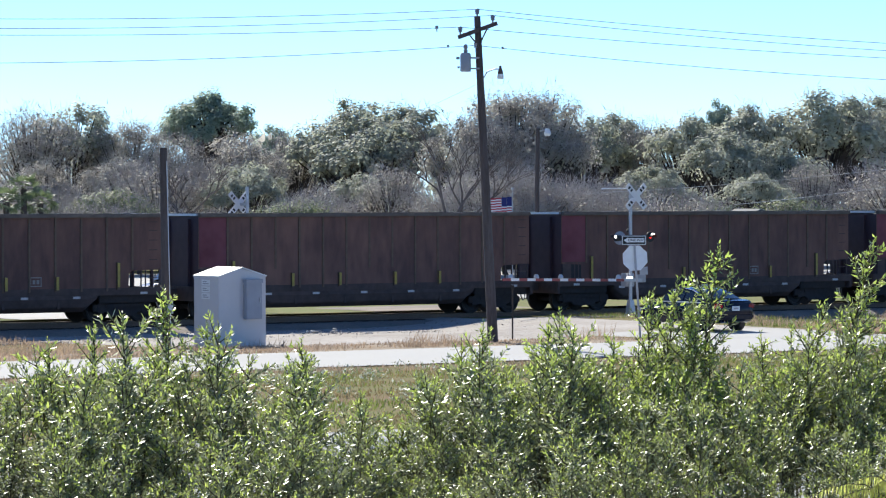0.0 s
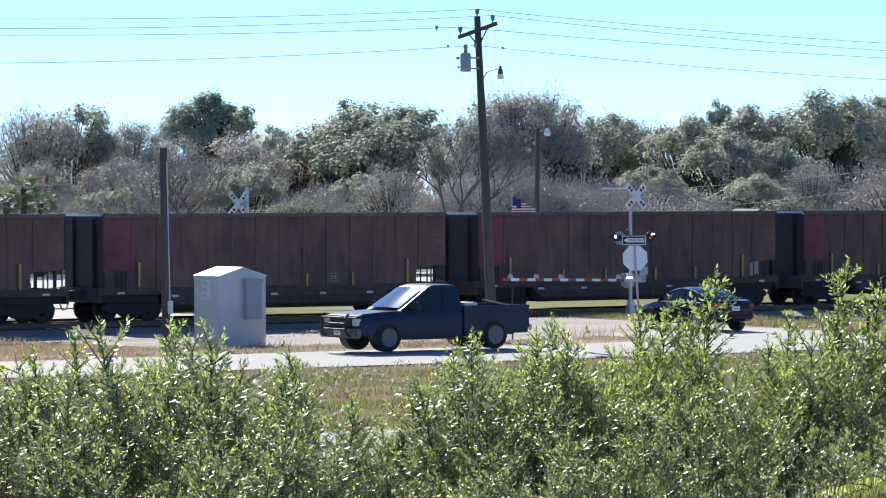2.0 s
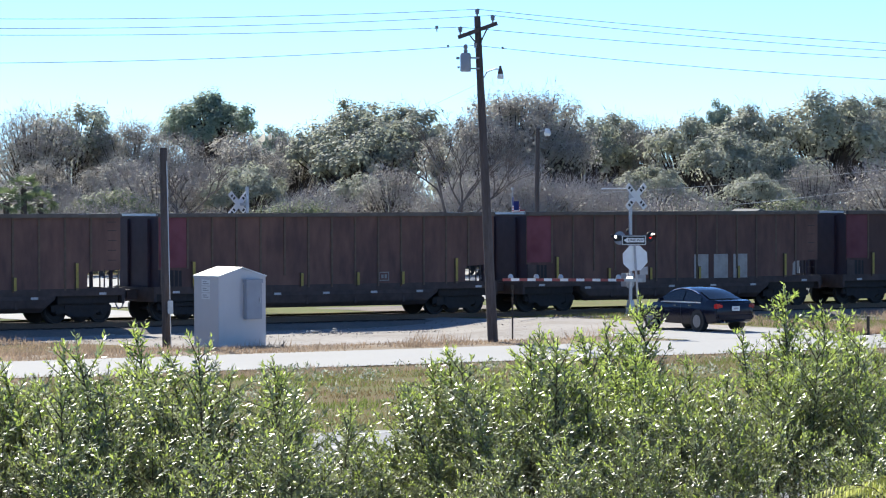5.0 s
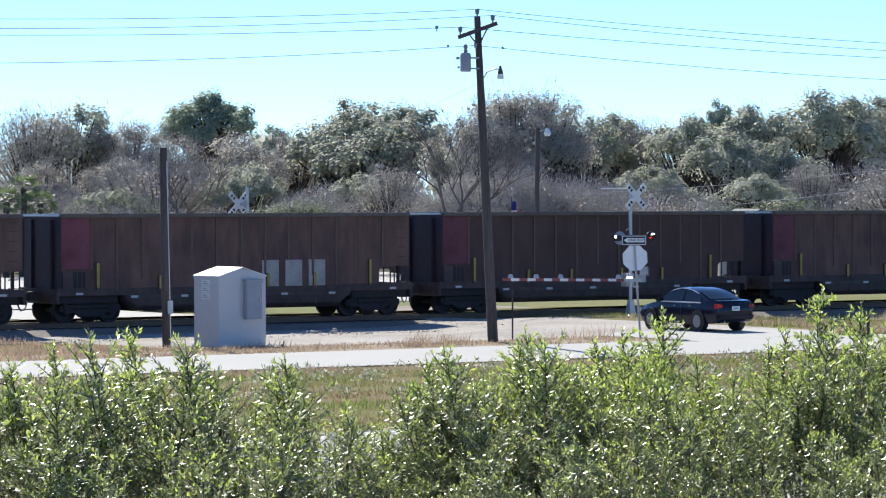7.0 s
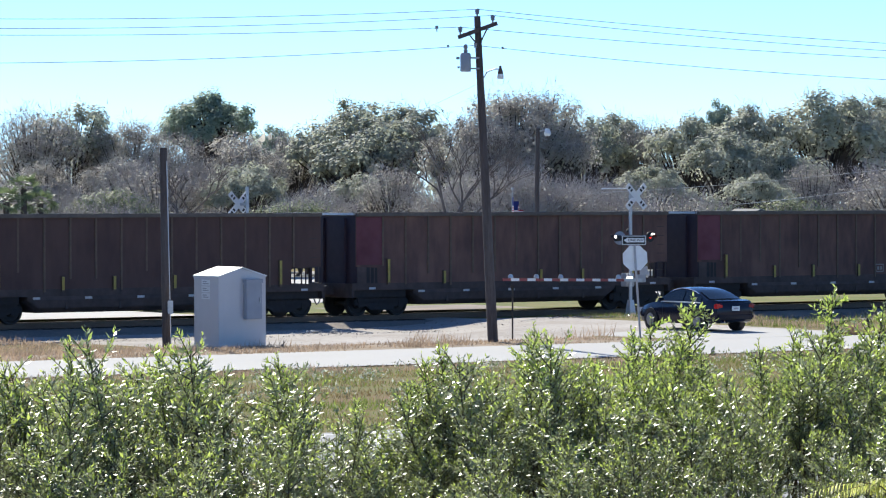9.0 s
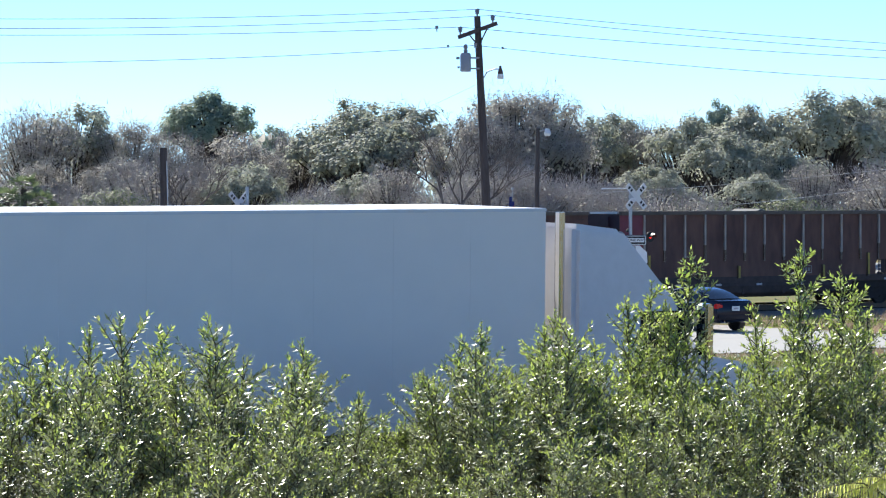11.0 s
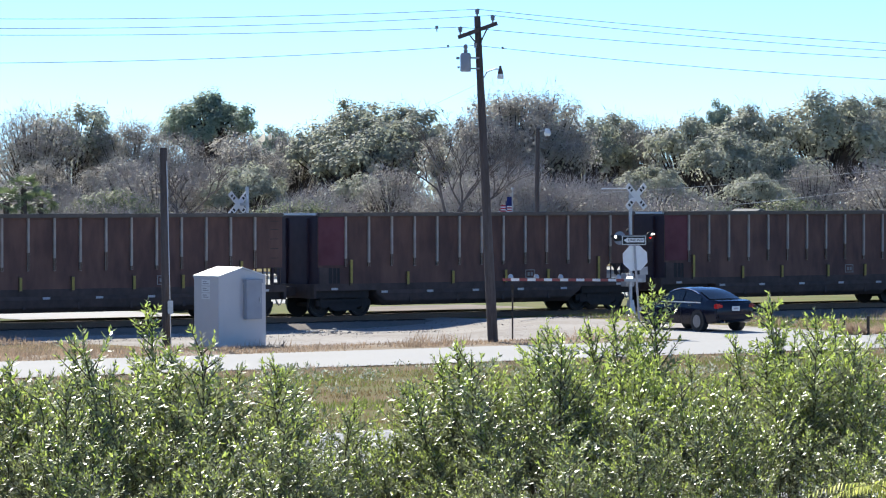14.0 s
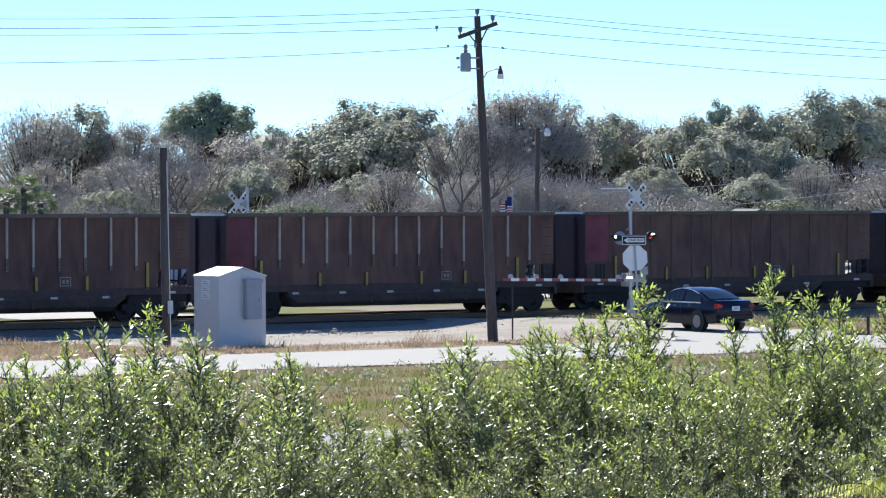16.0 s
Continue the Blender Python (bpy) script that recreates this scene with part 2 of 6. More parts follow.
class Builder:
    """Collects points and faces of one mesh."""

    def __init__(self):
        self.v, self.f, self.k = [], [], []
        self.slot = 0

    def add(self, verts, faces):
        n = len(self.v)
        self.v += [tuple(p) for p in verts]
        self.f += [tuple(i + n for i in q) for q in faces]
        self.k += [self.slot] * len(faces)
        return self

    def box(self, x0, x1, y0, y1, z0, z1, m=None):
        ps = [Vector(p) for p in ((x0, y0, z0), (x1, y0, z0), (x1, y1, z0), (x0, y1, z0), (x0, y0, z1), (x1, y0, z1), (x1, y1, z1), (x0, y1, z1))]
        if m:
            ps = [m @ p for p in ps]
        return self.add(ps, [(0, 3, 2, 1), (4, 5, 6, 7), (0, 1, 5, 4), (1, 2, 6, 5), (2, 3, 7, 6), (3, 0, 4, 7)])

    def prism(self, poly, y0, y1, inset=0.0, m=None):
        """A side outline of (x, z) points, anticlockwise seen from -y, from y0 to y1."""
        n = len(poly)
        ps = [Vector((x, y0, z)) for x, z in poly] + [Vector((x, y1, z)) for x, z in poly]
        if m:
            ps = [m @ p for p in ps]
        fs = [tuple(range(n)), tuple(range(2 * n - 1, n - 1, -1))]
        fs += [(i, i + n, (i + 1) % n + n, (i + 1) % n) for i in range(n)]
        return self.add(ps, fs)

    def tube(self, pts, radii, n=8, caps=True):
        pts = [Vector(p) for p in pts]
        if not hasattr(radii, "__len__"):
            radii = [radii] * len(pts)
        rings = []
        side = None
        for i, p in enumerate(pts):
            d = (pts[min(i + 1, len(pts) - 1)] - pts[max(i - 1, 0)]).normalized()
            if side is None:
                side = d.orthogonal().normalized()
            side = (side - d * side.dot(d)).normalized()
            up = d.cross(side)
            rings.append([p + radii[i] * (side * math.cos(2 * math.pi * j / n) + up * math.sin(2 * math.pi * j / n)) for j in range(n)])
        vs = [q for r in rings for q in r]
        fs = [(i * n + j, i * n + (j + 1) % n, (i + 1) * n + (j + 1) % n, (i + 1) * n + j) for i in range(len(pts) - 1) for j in range(n)]
        if caps:
            fs += [tuple(range(n - 1, -1, -1)), tuple((len(pts) - 1) * n + j for j in range(n))]
        return self.add(vs, fs)

    def cyl(self, p0, p1, r0, r1=None, n=14):
        return self.tube([p0, p1], [r0, r0 if r1 is None else r1], n)

    def lathe(self, axis0, axis1, profile, n=20):
        """Rings (distance along the axis from 0 to 1, radius) round the line axis0-axis1."""
        a, b = Vector(axis0), Vector(axis1)
        d = (b - a).normalized()
        s = d.orthogonal().normalized()
        u = d.cross(s)
        vs = []
        for t, r in profile:
            c = a.lerp(b, t)
            vs += [c + r * (s * math.cos(2 * math.pi * j / n) + u * math.sin(2 * math.pi * j / n)) for j in range(n)]
        m = len(profile)
        fs = [(i * n + j, i * n + (j + 1) % n, (i + 1) * n + (j + 1) % n, (i + 1) * n + j) for i in range(m - 1) for j in range(n)]
        fs += [tuple(range(n - 1, -1, -1)), tuple((m - 1) * n + j for j in range(n))]
        return self.add(vs, fs)

    def ball(self, c, r, n=10):
        c = Vector(c)
        return self.lathe(c - Vector((0, 0, r)), c + Vector((0, 0, r)),
                          [(0.5 - 0.5 * math.cos(math.pi * i / 8), max(0.01 * r, r * math.sin(math.pi * i / 8))) for i in range(9)], n)

    def mesh(self, name, mats, bevel=0.0, smooth=False):
        me = bpy.data.meshes.new(name)
        me.from_pydata(self.v, [], self.f)
        for m in mats:
            me.materials.append(m)
        if len(mats) > 1:
            me.polygons.foreach_set("material_index", self.k)
        if bevel:
            bm = bmesh.new()
            bm.from_mesh(me)
            es = [e for e in bm.edges if len(e.link_faces) == 2 and e.calc_face_angle(0) > 0.5]
            bmesh.ops.bevel(bm, geom=es, offset=bevel, segments=2, affect="EDGES", clamp_overlap=True)
            bm.to_mesh(me)
            bm.free()
        if smooth:
            me.polygons.foreach_set("use_smooth", [True] * len(me.polygons))
            me.set_sharp_from_angle(angle=radians(40))
        me.update()
        return me


def part(name, b, material, parent=None, label="", bevel=0.0, smooth=False, m=None, kind=""):
    mats = material if isinstance(material, (list, tuple)) else [material]
    me = b if isinstance(b, bpy.types.Mesh) else b.mesh(name, mats, bevel, smooth)
    ob = new(name, me)
    if parent is not None:
        ob.parent = parent
    if m is not None:
        ob.matrix_basis = m
    if label:
        ob["label"] = label
    if kind:
        ob["kind"] = kind
    return ob


def thing(name, m, label, category, group="", kind=""):
    ob = new(name)
    ob.empty_display_size = 0.3
    ob.matrix_basis = m
    return tagged(ob, label, category, group, kind)


# the rails' own frame: a along the track, b across it, away from the camera
TURN, OX, OY = 34.0, 1.305, 128.3
CT, ST = math.cos(radians(TURN)), math.sin(radians(TURN))


def spot(a, b):
    return OX + a * CT - b * ST, OY + a * ST + b * CT


def at(a, b, z=0.0, rz=0.0, rx=0.0, ry=0.0):
    x, y = spot(a, b)
    return pose(x, y, z, 0, 0, TURN + rz) @ pose(0, 0, 0, rx, ry, 0)


def to_ab(x, y):
    return (x - OX) * CT + (y - OY) * ST, -(x - OX) * ST + (y - OY) * CT


def ease(x, a, b):
    t = min(1.0, max(0.0, (x - a) / (b - a)))
    return t * t * (3 - 2 * t)


def land(a, b):
    """Height of the ground: a shallow ditch before the track, level at the crossing, a bank under the rails."""
    lane = 1 - ease(abs(a + 4.6 - 5.6 * ease(b, -16, -8)), 3.2, 8.2)
    cut, ramp = 1 - ease(abs(b), 2.4, 3.6), 1 - ease(abs(b), 2.4, 9.0)
    ditch = -(0.30 * ease(b, -24, -16) + 0.09 * ease(b, -13, -7.5)) * (1 - ease(b, 2, 4))
    open_land = ditch * (1 - cut) - 0.66 * cut
    return (1 - lane) * open_land - lane * 0.19 * ramp - 0.04 + 0.02 * noise.noise(Vector((a * 0.15, b * 0.15, 0)))

# ---- ground, roads, track ----


def strip(name, a0, a1, step, lo, hi, dz, material, label, nb=3, level=None, category="", kind="structure", sink=0.0):
    """A surface between two edges lo(a), hi(a), laid on the land or at one level; sink buries its border."""
    b = Builder()
    n = max(2, int((a1 - a0) / step) + 1)
    for i in range(n):
        a = a0 + (a1 - a0) * i / (n - 1)
        for j in range(nb + 1):
            bb = lo(a) + (hi(a) - lo(a)) * j / nb
            x, y = spot(a, bb)
            rim = sink if i in (0, n - 1) or j in (0, nb) else 0.0
            b.v.append((x, y, (land(a, bb) if level is None else level) + dz - rim))
    for i in range(n - 1):
        for j in range(nb):
            p = i * (nb + 1) + j
            b.f.append((p, p + nb + 1, p + nb + 2, p + 1))
            b.k.append(0)
    return tagged(part(name, b, material), label, category or name.split("_")[-1], kind=kind)


def wavy(base, amp, freq, seed):
    return lambda a: base + amp * noise.noise(Vector((a * freq, seed, 0))) + 0.4 * amp * noise.noise(Vector((a * freq * 4, seed, 5)))


def build_ground():
    b = Builder()
    al = [-2500, -1200, -500, -250, -150] + [-110 + 1.5 * i for i in range(140)] + [130, 200, 400, 900, 2500]
    bl = [-1500, -600, -300, -180] + [-120 + 3 * i for i in range(20)] + [-60 + 1.0 * i for i in range(70)] + [12, 20, 35, 60, 120, 400, 1000, 3000]
    for a in al:
        for c in bl:
            x, y = spot(a, c)
            b.v.append((x, y, land(a, c)))
    m = len(bl)
    for i in range(len(al) - 1):
        for j in range(m - 1):
            p = i * m + j
            b.f.append((p, p + m, p + m + 1, p + 1))
            b.k.append(0)
    tagged(part("ground", b, M_GRASS, smooth=True), "flat ground under patchy green and dry brown grass", "ground", kind="structure")


build_ground()
flat = lambda v: (lambda a: v)
strip("highway", -700, 900, 8, flat(-71.5), flat(-54.0), -0.012, M_ASPHALT, "wide grey asphalt highway with pale worn surface", level=0.0, category="road")
for bb, w, ma in ((-70.9, 0.12, M_PAINT_W), (-54.6, 0.12, M_PAINT_W), (-62.9, 0.1, M_PAINT_Y), (-62.6, 0.1, M_PAINT_Y)):
    strip("road_line", -700, 900, 20, flat(bb), flat(bb + w), -0.006, ma, "painted edge line on the asphalt highway", nb=1, level=0.0, category="line")
strip("frontage_road", -700, 900, 2, wavy(-33.6, 0.25, 0.3, 3), wavy(-26.1, 0.22, 0.3, 9), -0.012, M_CONCRETE, "sun-bleached pale frontage road with ragged grass edges", level=0.0, category="road")
strip("gravel_apron", -22.6, -1.5, 0.5, lambda a: -22.0 + 2.5 * ease(a, -14, -4) + 0.7 * noise.noise(Vector((a * 0.5, 1, 0))),
      flat(-3.3), 0.03, M_GRAVEL, "pale gravel apron beside the rail crossing", nb=24, category="gravel", sink=0.05)
strip("dry_turf", -46, -9.8, 0.6, flat(-26.3), lambda a: -21.4 + 2.2 * ease(a, -14, -4) + 0.6 * noise.noise(Vector((a * 0.6, 8, 0))), 0.014, M_DRY, "brown dry turf along the frontage road", nb=9, category="grass", sink=0.05)
strip("crossing_road", -7.6, -1.6, 0.5, flat(-26.3), flat(3.3), 0.036, M_GRAVEL, "pale gravel road across the railway", nb=30, category="road", sink=0.05)
strip("road_flare", -9.6, -2.3, 0.4, flat(-26.5), wavy(-19.6, 0.7, 0.5, 27), 0.042, M_CONCRETE, "sun-bleached pale mouth of the crossing road", nb=14, category="road", sink=0.06)
strip("track_shoulder", -160, 160, 1.0, wavy(-8.6, 0.9, 0.2, 21), flat(-3.2), 0.022, M_BALLAST, "dark grey gravel shoulder beside the rails", nb=8, category="gravel")
strip("far_yard", -260, 300, 4, wavy(10.5, 0.4, 0.1, 31), wavy(62, 2, 0.1, 37), 0.05, M_CONCRETE, "sunlit pale gravel yard beyond the railway", level=0.0, category="gravel")
strip("far_turf", 3.6, 90, 1.5, wavy(3.6, 0.3, 0.2, 41), wavy(10.4, 0.6, 0.1, 43), 0.05, M_GREEN, "bright green turf beyond the railway", nb=4, category="grass")
strip("far_turf", -11.4, 3.7, 1.5, wavy(5.2, 0.3, 0.4, 53), wavy(10.4, 0.6, 0.1, 43), 0.054, M_GREEN, "bright green turf beyond the railway", nb=4, category="grass")
strip("far_turf", -70, -19.2, 1.5, wavy(3.6, 0.3, 0.2, 45), wavy(10.4, 0.6, 0.1, 47), 0.05, M_GREEN, "bright green turf beyond the railway", nb=4, category="grass")
strip("far_shoulder", -4.0, 3.6, 0.5, flat(0.95), flat(5.8), 0.012, M_BALLAST, "sunlit grey gravel shoulder beyond the rails", nb=5, level=0.0, category="gravel")
for a0, a1 in ((3.6, 90), (-11.5, -4.0), (-70, -19.1)):
    strip("far_turf_edge", a0, a1, 1.5, flat(0.95), flat(5.6 if a1 < 0 and a0 > -20 else 3.8), 0.0, M_GREEN, "bright green turf beside the far rail", nb=3, level=-0.005, category="grass")
strip("far_pad", -19.1, -11.5, 1.5, flat(0.95), flat(10.3), 0.016, M_CONCRETE, "sunlit pale pavement beyond the railway", nb=8, level=0.0, category="pavement")


def build_track():
    b = Builder()
    prof = [(-3.6, -0.60), (3.6, -0.60), (2.0, -0.27), (-2.0, -0.27)]
    vs, n = [], 130
    for i in range(n + 1):
        a = -260 + 520 * i / n
        for bb, z in prof:
            vs.append((*spot(a, bb), z))
    fs = [(i * 4 + j, (i + 1) * 4 + j, (i + 1) * 4 + (j + 1) % 4, i * 4 + (j + 1) % 4) for i in range(n) for j in range(4)]
    b.add(vs, fs)
    track = tagged(part("railway_track", b, M_BALLAST), "single railway track on grey ballast", "railway", kind="structure")
    for y in (-0.755, 0.755):
        r = Builder()
        for y0, y1, z0, z1 in ((-0.037, 0.037, -0.05, 0.0), (-0.012, 0.012, -0.14, -0.05), (-0.075, 0.075, -0.165, -0.14)):
            r.box(-260, 260, y + y0, y + y1, z0, z1)
        ob = part("rail", r, M_RAIL, track, m=at(0, 0, -0.08))
    t = Builder().box(-0.115, 0.115, -1.3, 1.3, -0.34, -0.165)
    me = t.mesh("sleeper", [M_TIE], bevel=0.01)
    for i in range(170):
        a = -45 + 0.55 * i
        part("sleeper", me, M_TIE, track, m=at(a + random.uniform(-0.03, 0.03), 0, random.uniform(-0.088, -0.076), random.uniform(-1, 1)))


build_track()

def loose_stones(name, label, a0, a1, b0, b1, n, size, material, seed, bare=0.0):
    """Crushed stones lying on the land, too many to count."""
    rng = random.Random(seed)
    b = Builder()
    for _ in range(n):
        a, c = rng.uniform(a0, a1), rng.uniform(b0, b1)
        if noise.noise(Vector((a * 0.5, c * 0.7, seed))) < bare:
            continue
        x, y = spot(a, c)
        r, z = size * rng.uniform(0.5, 1.4), land(a, c) + 0.025
        t = rng.uniform(0, 6.28)
        ring = [(x + r * math.cos(t + 1.57 * k) * rng.uniform(0.7, 1.2), y + r * math.sin(t + 1.57 * k) * rng.uniform(0.7, 1.2), z - 0.01) for k in range(4)]
        b.add(ring + [(x + rng.uniform(-0.3, 0.3) * r, y + rng.uniform(-0.3, 0.3) * r, z + r * rng.uniform(0.5, 0.95))], [(0, 1, 4), (1, 2, 4), (2, 3, 4), (3, 0, 4)])
    tagged(part(name, b, material), label, "stones", kind="stuff")


loose_stones("ballast_stones", "loose grey crushed stones beside the rails", -50, 30, -9.2, -3.4, 9000, 0.04, M_STONES, 81, -0.1)
loose_stones("apron_stones", "loose pale stones on the gravel apron", -22, -1.5, -20, -3.4, 3500, 0.024, M_STONE_P, 82, 0.0)

# ---- railway cars ----
CAR_L = 16.18


def cloned_mesh(key, make, store={}):
    if key not in store:
        store[key] = make()
    return store[key]


def coal_car(m, light_ribs, panels, index, sooty=False):
    rng = random.Random(100 + index)
    look_of = "white panels" if panels else "bare aluminium ribs" if light_ribs else "dark ribs"
    car = thing("coal_hopper_car", m, ("sooty brown" if sooty else "brown") + " coal hopper car with " + look_of + " and red end panel", "railway car", "cars of the coal train")
    H, W, E = 3.79, 1.6, 7.32
    sheet = M_CAR_K if sooty else M_CAR

    def body():
        b = Builder()
        # side sheets: bottom edge steps up over the open ends
        outline = [(-6.35, 0.93), (5.98, 0.93), (6.0, 1.66), (6.12, 1.76), (E, 1.8), (E, H - 0.12), (-E, H - 0.12), (-E, 1.78), (-6.37, 1.74)]
        for y0, y1 in ((-W + 0.1, -W + 0.13), (W - 0.13, W - 0.1)):
            b.prism(outline, y0, y1)
        return b.mesh("side_sheet", [sheet])

    part("side_sheet", cloned_mesh(("side", sheet.name), body), sheet, car)

    for s in (-1, 1):
        x0, x1 = sorted((s * (E - 0.07), s * (E - 0.03)))
        low = 1.05 if s < 0 else 1.95
        part("end_sheet", cloned_mesh(("end", s), lambda: Builder().box(x0, x1, -W + 0.13, W - 0.13, low, H - 0.12).mesh("end_sheet", [M_END])), None, car, "end sheet toned dark for the shade between cars")
        p = [(s * (E - 0.08), 2.81), (s * (E - 0.08), 2.75), (s * 4.9, 0.97), (s * 4.9, 1.03)]
        part("slope_sheet", cloned_mesh(("slope", s), lambda: Builder().prism(p if s < 0 else p[::-1], -W + 0.13, W - 0.13).mesh("slope_sheet", [M_END])), None, car)
        for y in (-0.75, 0.75):
            part("end_stay", cloned_mesh("stay", lambda: Builder().box(-0.05, 0.05, -0.05, 0.05, 1.05, H - 0.2).mesh("end_stay", [M_END])), None, car, m=pose(s * (E + 0.01), y, 0))

    def chord():
        b = Builder()
        for y in (-W + 0.06, W - 0.06):
            b.box(-E, E, y - 0.09, y + 0.09, H - 0.13, H)
        # paler metal across the ends paints in the sun glint on their tops
        b.slot = 1
        for x in (-E + 0.05, E - 0.05):
            b.box(x - 0.1, x + 0.1, -W + 0.15, W - 0.15, H - 0.1, H + 0.012)
        return b.mesh("top_chord", [M_CHORD, M_GALV], bevel=0.015)

    part("top_chord", cloned_mesh("chord", chord), M_CHORD, car)
    part("coal_load", cloned_mesh("coal", lambda: coal_load(E, W, H)), M_COAL, car, "black coal load")
    # upright ribs
    mk = "rib_l" if light_ribs else "rib_d"
    for i in range(13):
        x = -6.13 + i * 1.022
        low = rng.choice((1.95, 2.1, 2.25, 2.45)) if light_ribs else rng.choice((1.05, 1.05, 1.1, 1.5, 1.75))
        low = round(low, 2)
        if abs(x) > 5.3:
            low = max(low, 1.8)

        def rib(low=low):
            proud = 0.02 if light_ribs else 0.065 + 0.012 * (int(low * 20) % 3)
            b = Builder().box(-0.045, 0.045, -W + proud, -W + 0.1, low, H - 0.13)
            if light_ribs:
                b.slot = 1
                b.box(-0.045, 0.045, -W + 0.02, -W + 0.1, 1.8 if low > 1.8 else 1.05, low)
            return b.mesh("rib", [M_RIB_L if light_ribs else M_RIB_D, M_RIB_D], bevel=0.008)

        part("rib", cloned_mesh((mk, low), rib), None, car, m=pose(x, 0, 0))
        part("rib", cloned_mesh("rib_far", lambda: Builder().box(-0.045, 0.045, W - 0.1, W - 0.02, 1.8, H - 0.13).mesh("rib", [M_RIB_D])), None, car, m=pose(x, 0, 0))
    part("end_panel", cloned_mesh("endp", lambda: Builder().box(-E + 0.06, -6.2, -W + 0.107, -W + 0.128, 1.16, 1.77).mesh("end_panel", [M_TRUCK])), None, car, "black lower end panel")
    # red end panel and dark frame of the car's leading end
    part("red_panel", cloned_mesh("red", lambda: Builder().box(-E + 0.02, -6.12, -W + 0.085, -W + 0.098, 1.85, H - 0.15).mesh("red_panel", [M_RED])), None, car, "faded red painted end panel")

    for y in (-W + 0.09, W - 0.22):
        part("side_sill", cloned_mesh("side sill", lambda: Builder().box(-7.45, 7.45, 0, 0.13, 0.90, 1.17).mesh("side_sill", [M_CAR_LOW], bevel=0.012)), None, car, m=pose(0, y, 0))
    for x in (-7.5, 7.38):
        part("end_sill", cloned_mesh("end sill", lambda: Builder().box(0, 0.12, -W + 0.1, W - 0.1, 0.62, 1.15).mesh("end_sill", [M_CAR_LOW], bevel=0.012)), None, car, m=pose(x, 0, 0))
    part("centre_sill", cloned_mesh("centre sill", lambda: Builder().box(-7.9, 7.9, -0.22, 0.22, 0.72, 1.05).mesh("centre_sill", [M_CAR_LOW], bevel=0.012)), None, car)

    def hopper():
        b = Builder()
        sec = [(-1.48, 1.02), (-1.52, 0.78), (-1.46, 0.50), (-1.2, 0.32), (1.2, 0.32), (1.46, 0.50), (1.52, 0.78), (1.48, 1.02)]
        n = len(sec)
        rings = [(-4.75, 0.45), (-4.3, 1.0), (4.3, 1.0), (4.75, 0.45)]
        vs = [(x, y, 1.02 - (1.02 - z) * k) for x, k in rings for y, z in sec]
        fs = [(i * n + j, (i + 1) * n + j, (i + 1) * n + (j + 1) % n, i * n + (j + 1) % n) for i in range(3) for j in range(n)]
        fs += [tuple(range(n)), tuple(range(4 * n - 1, 3 * n - 1, -1))]
        b.add(vs, fs)
        return b.mesh("discharge_hopper", [M_CAR_LOW], bevel=0.02)

    part("discharge_hopper", cloned_mesh("hopper", hopper), M_CAR_LOW, car, "grimy rounded discharge hopper between the bogies")
    for x in (-3.2, -1.05, 1.05, 3.2):
        part("hopper_brace", cloned_mesh("brace", lambda: Builder().box(-0.06, 0.06, -1.5, 1.5, 0.45, 0.95).mesh("hopper_brace", [M_CAR_LOW], bevel=0.01)), None, car, m=pose(x, 0, 0))
    # posts and ladders of the open ends
    post = cloned_mesh("post", lambda: Builder().box(-0.045, 0.045, -0.05, 0.05, 1.04, 1.9).mesh("end_post", [M_CAR_LOW]))
    thin = cloned_mesh("thin", lambda: Builder().box(-0.02, 0.02, -0.02, 0.02, 1.04, 1.85).mesh("end_rod", [M_CAR_LOW]))
    for s in (-1, 1):
        for y in (-W + 0.12, W - 0.12):
            if s > 0:
                for x in (6.2, 7.24):
                    part("end_rod", thin, None, car, m=pose(x, y, 0))
            else:
                part("corner_plate", cloned_mesh("cplate", lambda: Builder().box(-0.2, 0.2, -0.02, 0.02, 1.0, 1.8).mesh("corner_plate", [M_CAR_LOW])), None, car, m=pose(s * 7.05, y * 0.999, 0))
            part("end_rod", thin, None, car, m=pose(s * 6.5, y, 0))
            part("end_rod", thin, None, car, m=pose(s * 6.68, y, 0))
        for z in (1.2, 1.5, 1.8, 2.15, 2.5, 2.85, 3.2, 3.5):
            part("rung", cloned_mesh("rung", lambda: Builder().box(-0.17, 0.17, -0.012, 0.05, -0.014, 0.014).mesh("rung", [M_CAR_LOW])), None, car, m=pose(s * 6.98, -s * (W - 0.13) - 0.03 * s, z, 0, 0, 0 if s > 0 else 180))
        part("brake_cylinder", cloned_mesh("brake", lambda: Builder().lathe((-0.28, 0, 1.28), (0.28, 0, 1.28), [(0, 0.08), (0.1, 0.17), (0.9, 0.17), (1, 0.1)], 14).mesh("brake_cylinder", [M_TRUCK], smooth=True)), None, car, m=pose(s * 6.2, rng.choice((-0.5, 0.4)), 0))
        part("brake_rigging", cloned_mesh("rig", lambda: Builder().box(-1.25, 1.2, -1.3, 1.3, 0.62, 0.93).box(-0.9, 0.9, -1.15, -0.9, 0.42, 0.62).mesh("brake_rigging", [M_TRUCK], bevel=0.03)), None, car, "black brake gear above the bogie", m=pose(s * 6.15, 0, 0))
        part("coupler", cloned_mesh("coupler", coupler_mesh), None, car, m=pose(s * 7.9, 0, 0, 0, 0, 0 if s > 0 else 180))
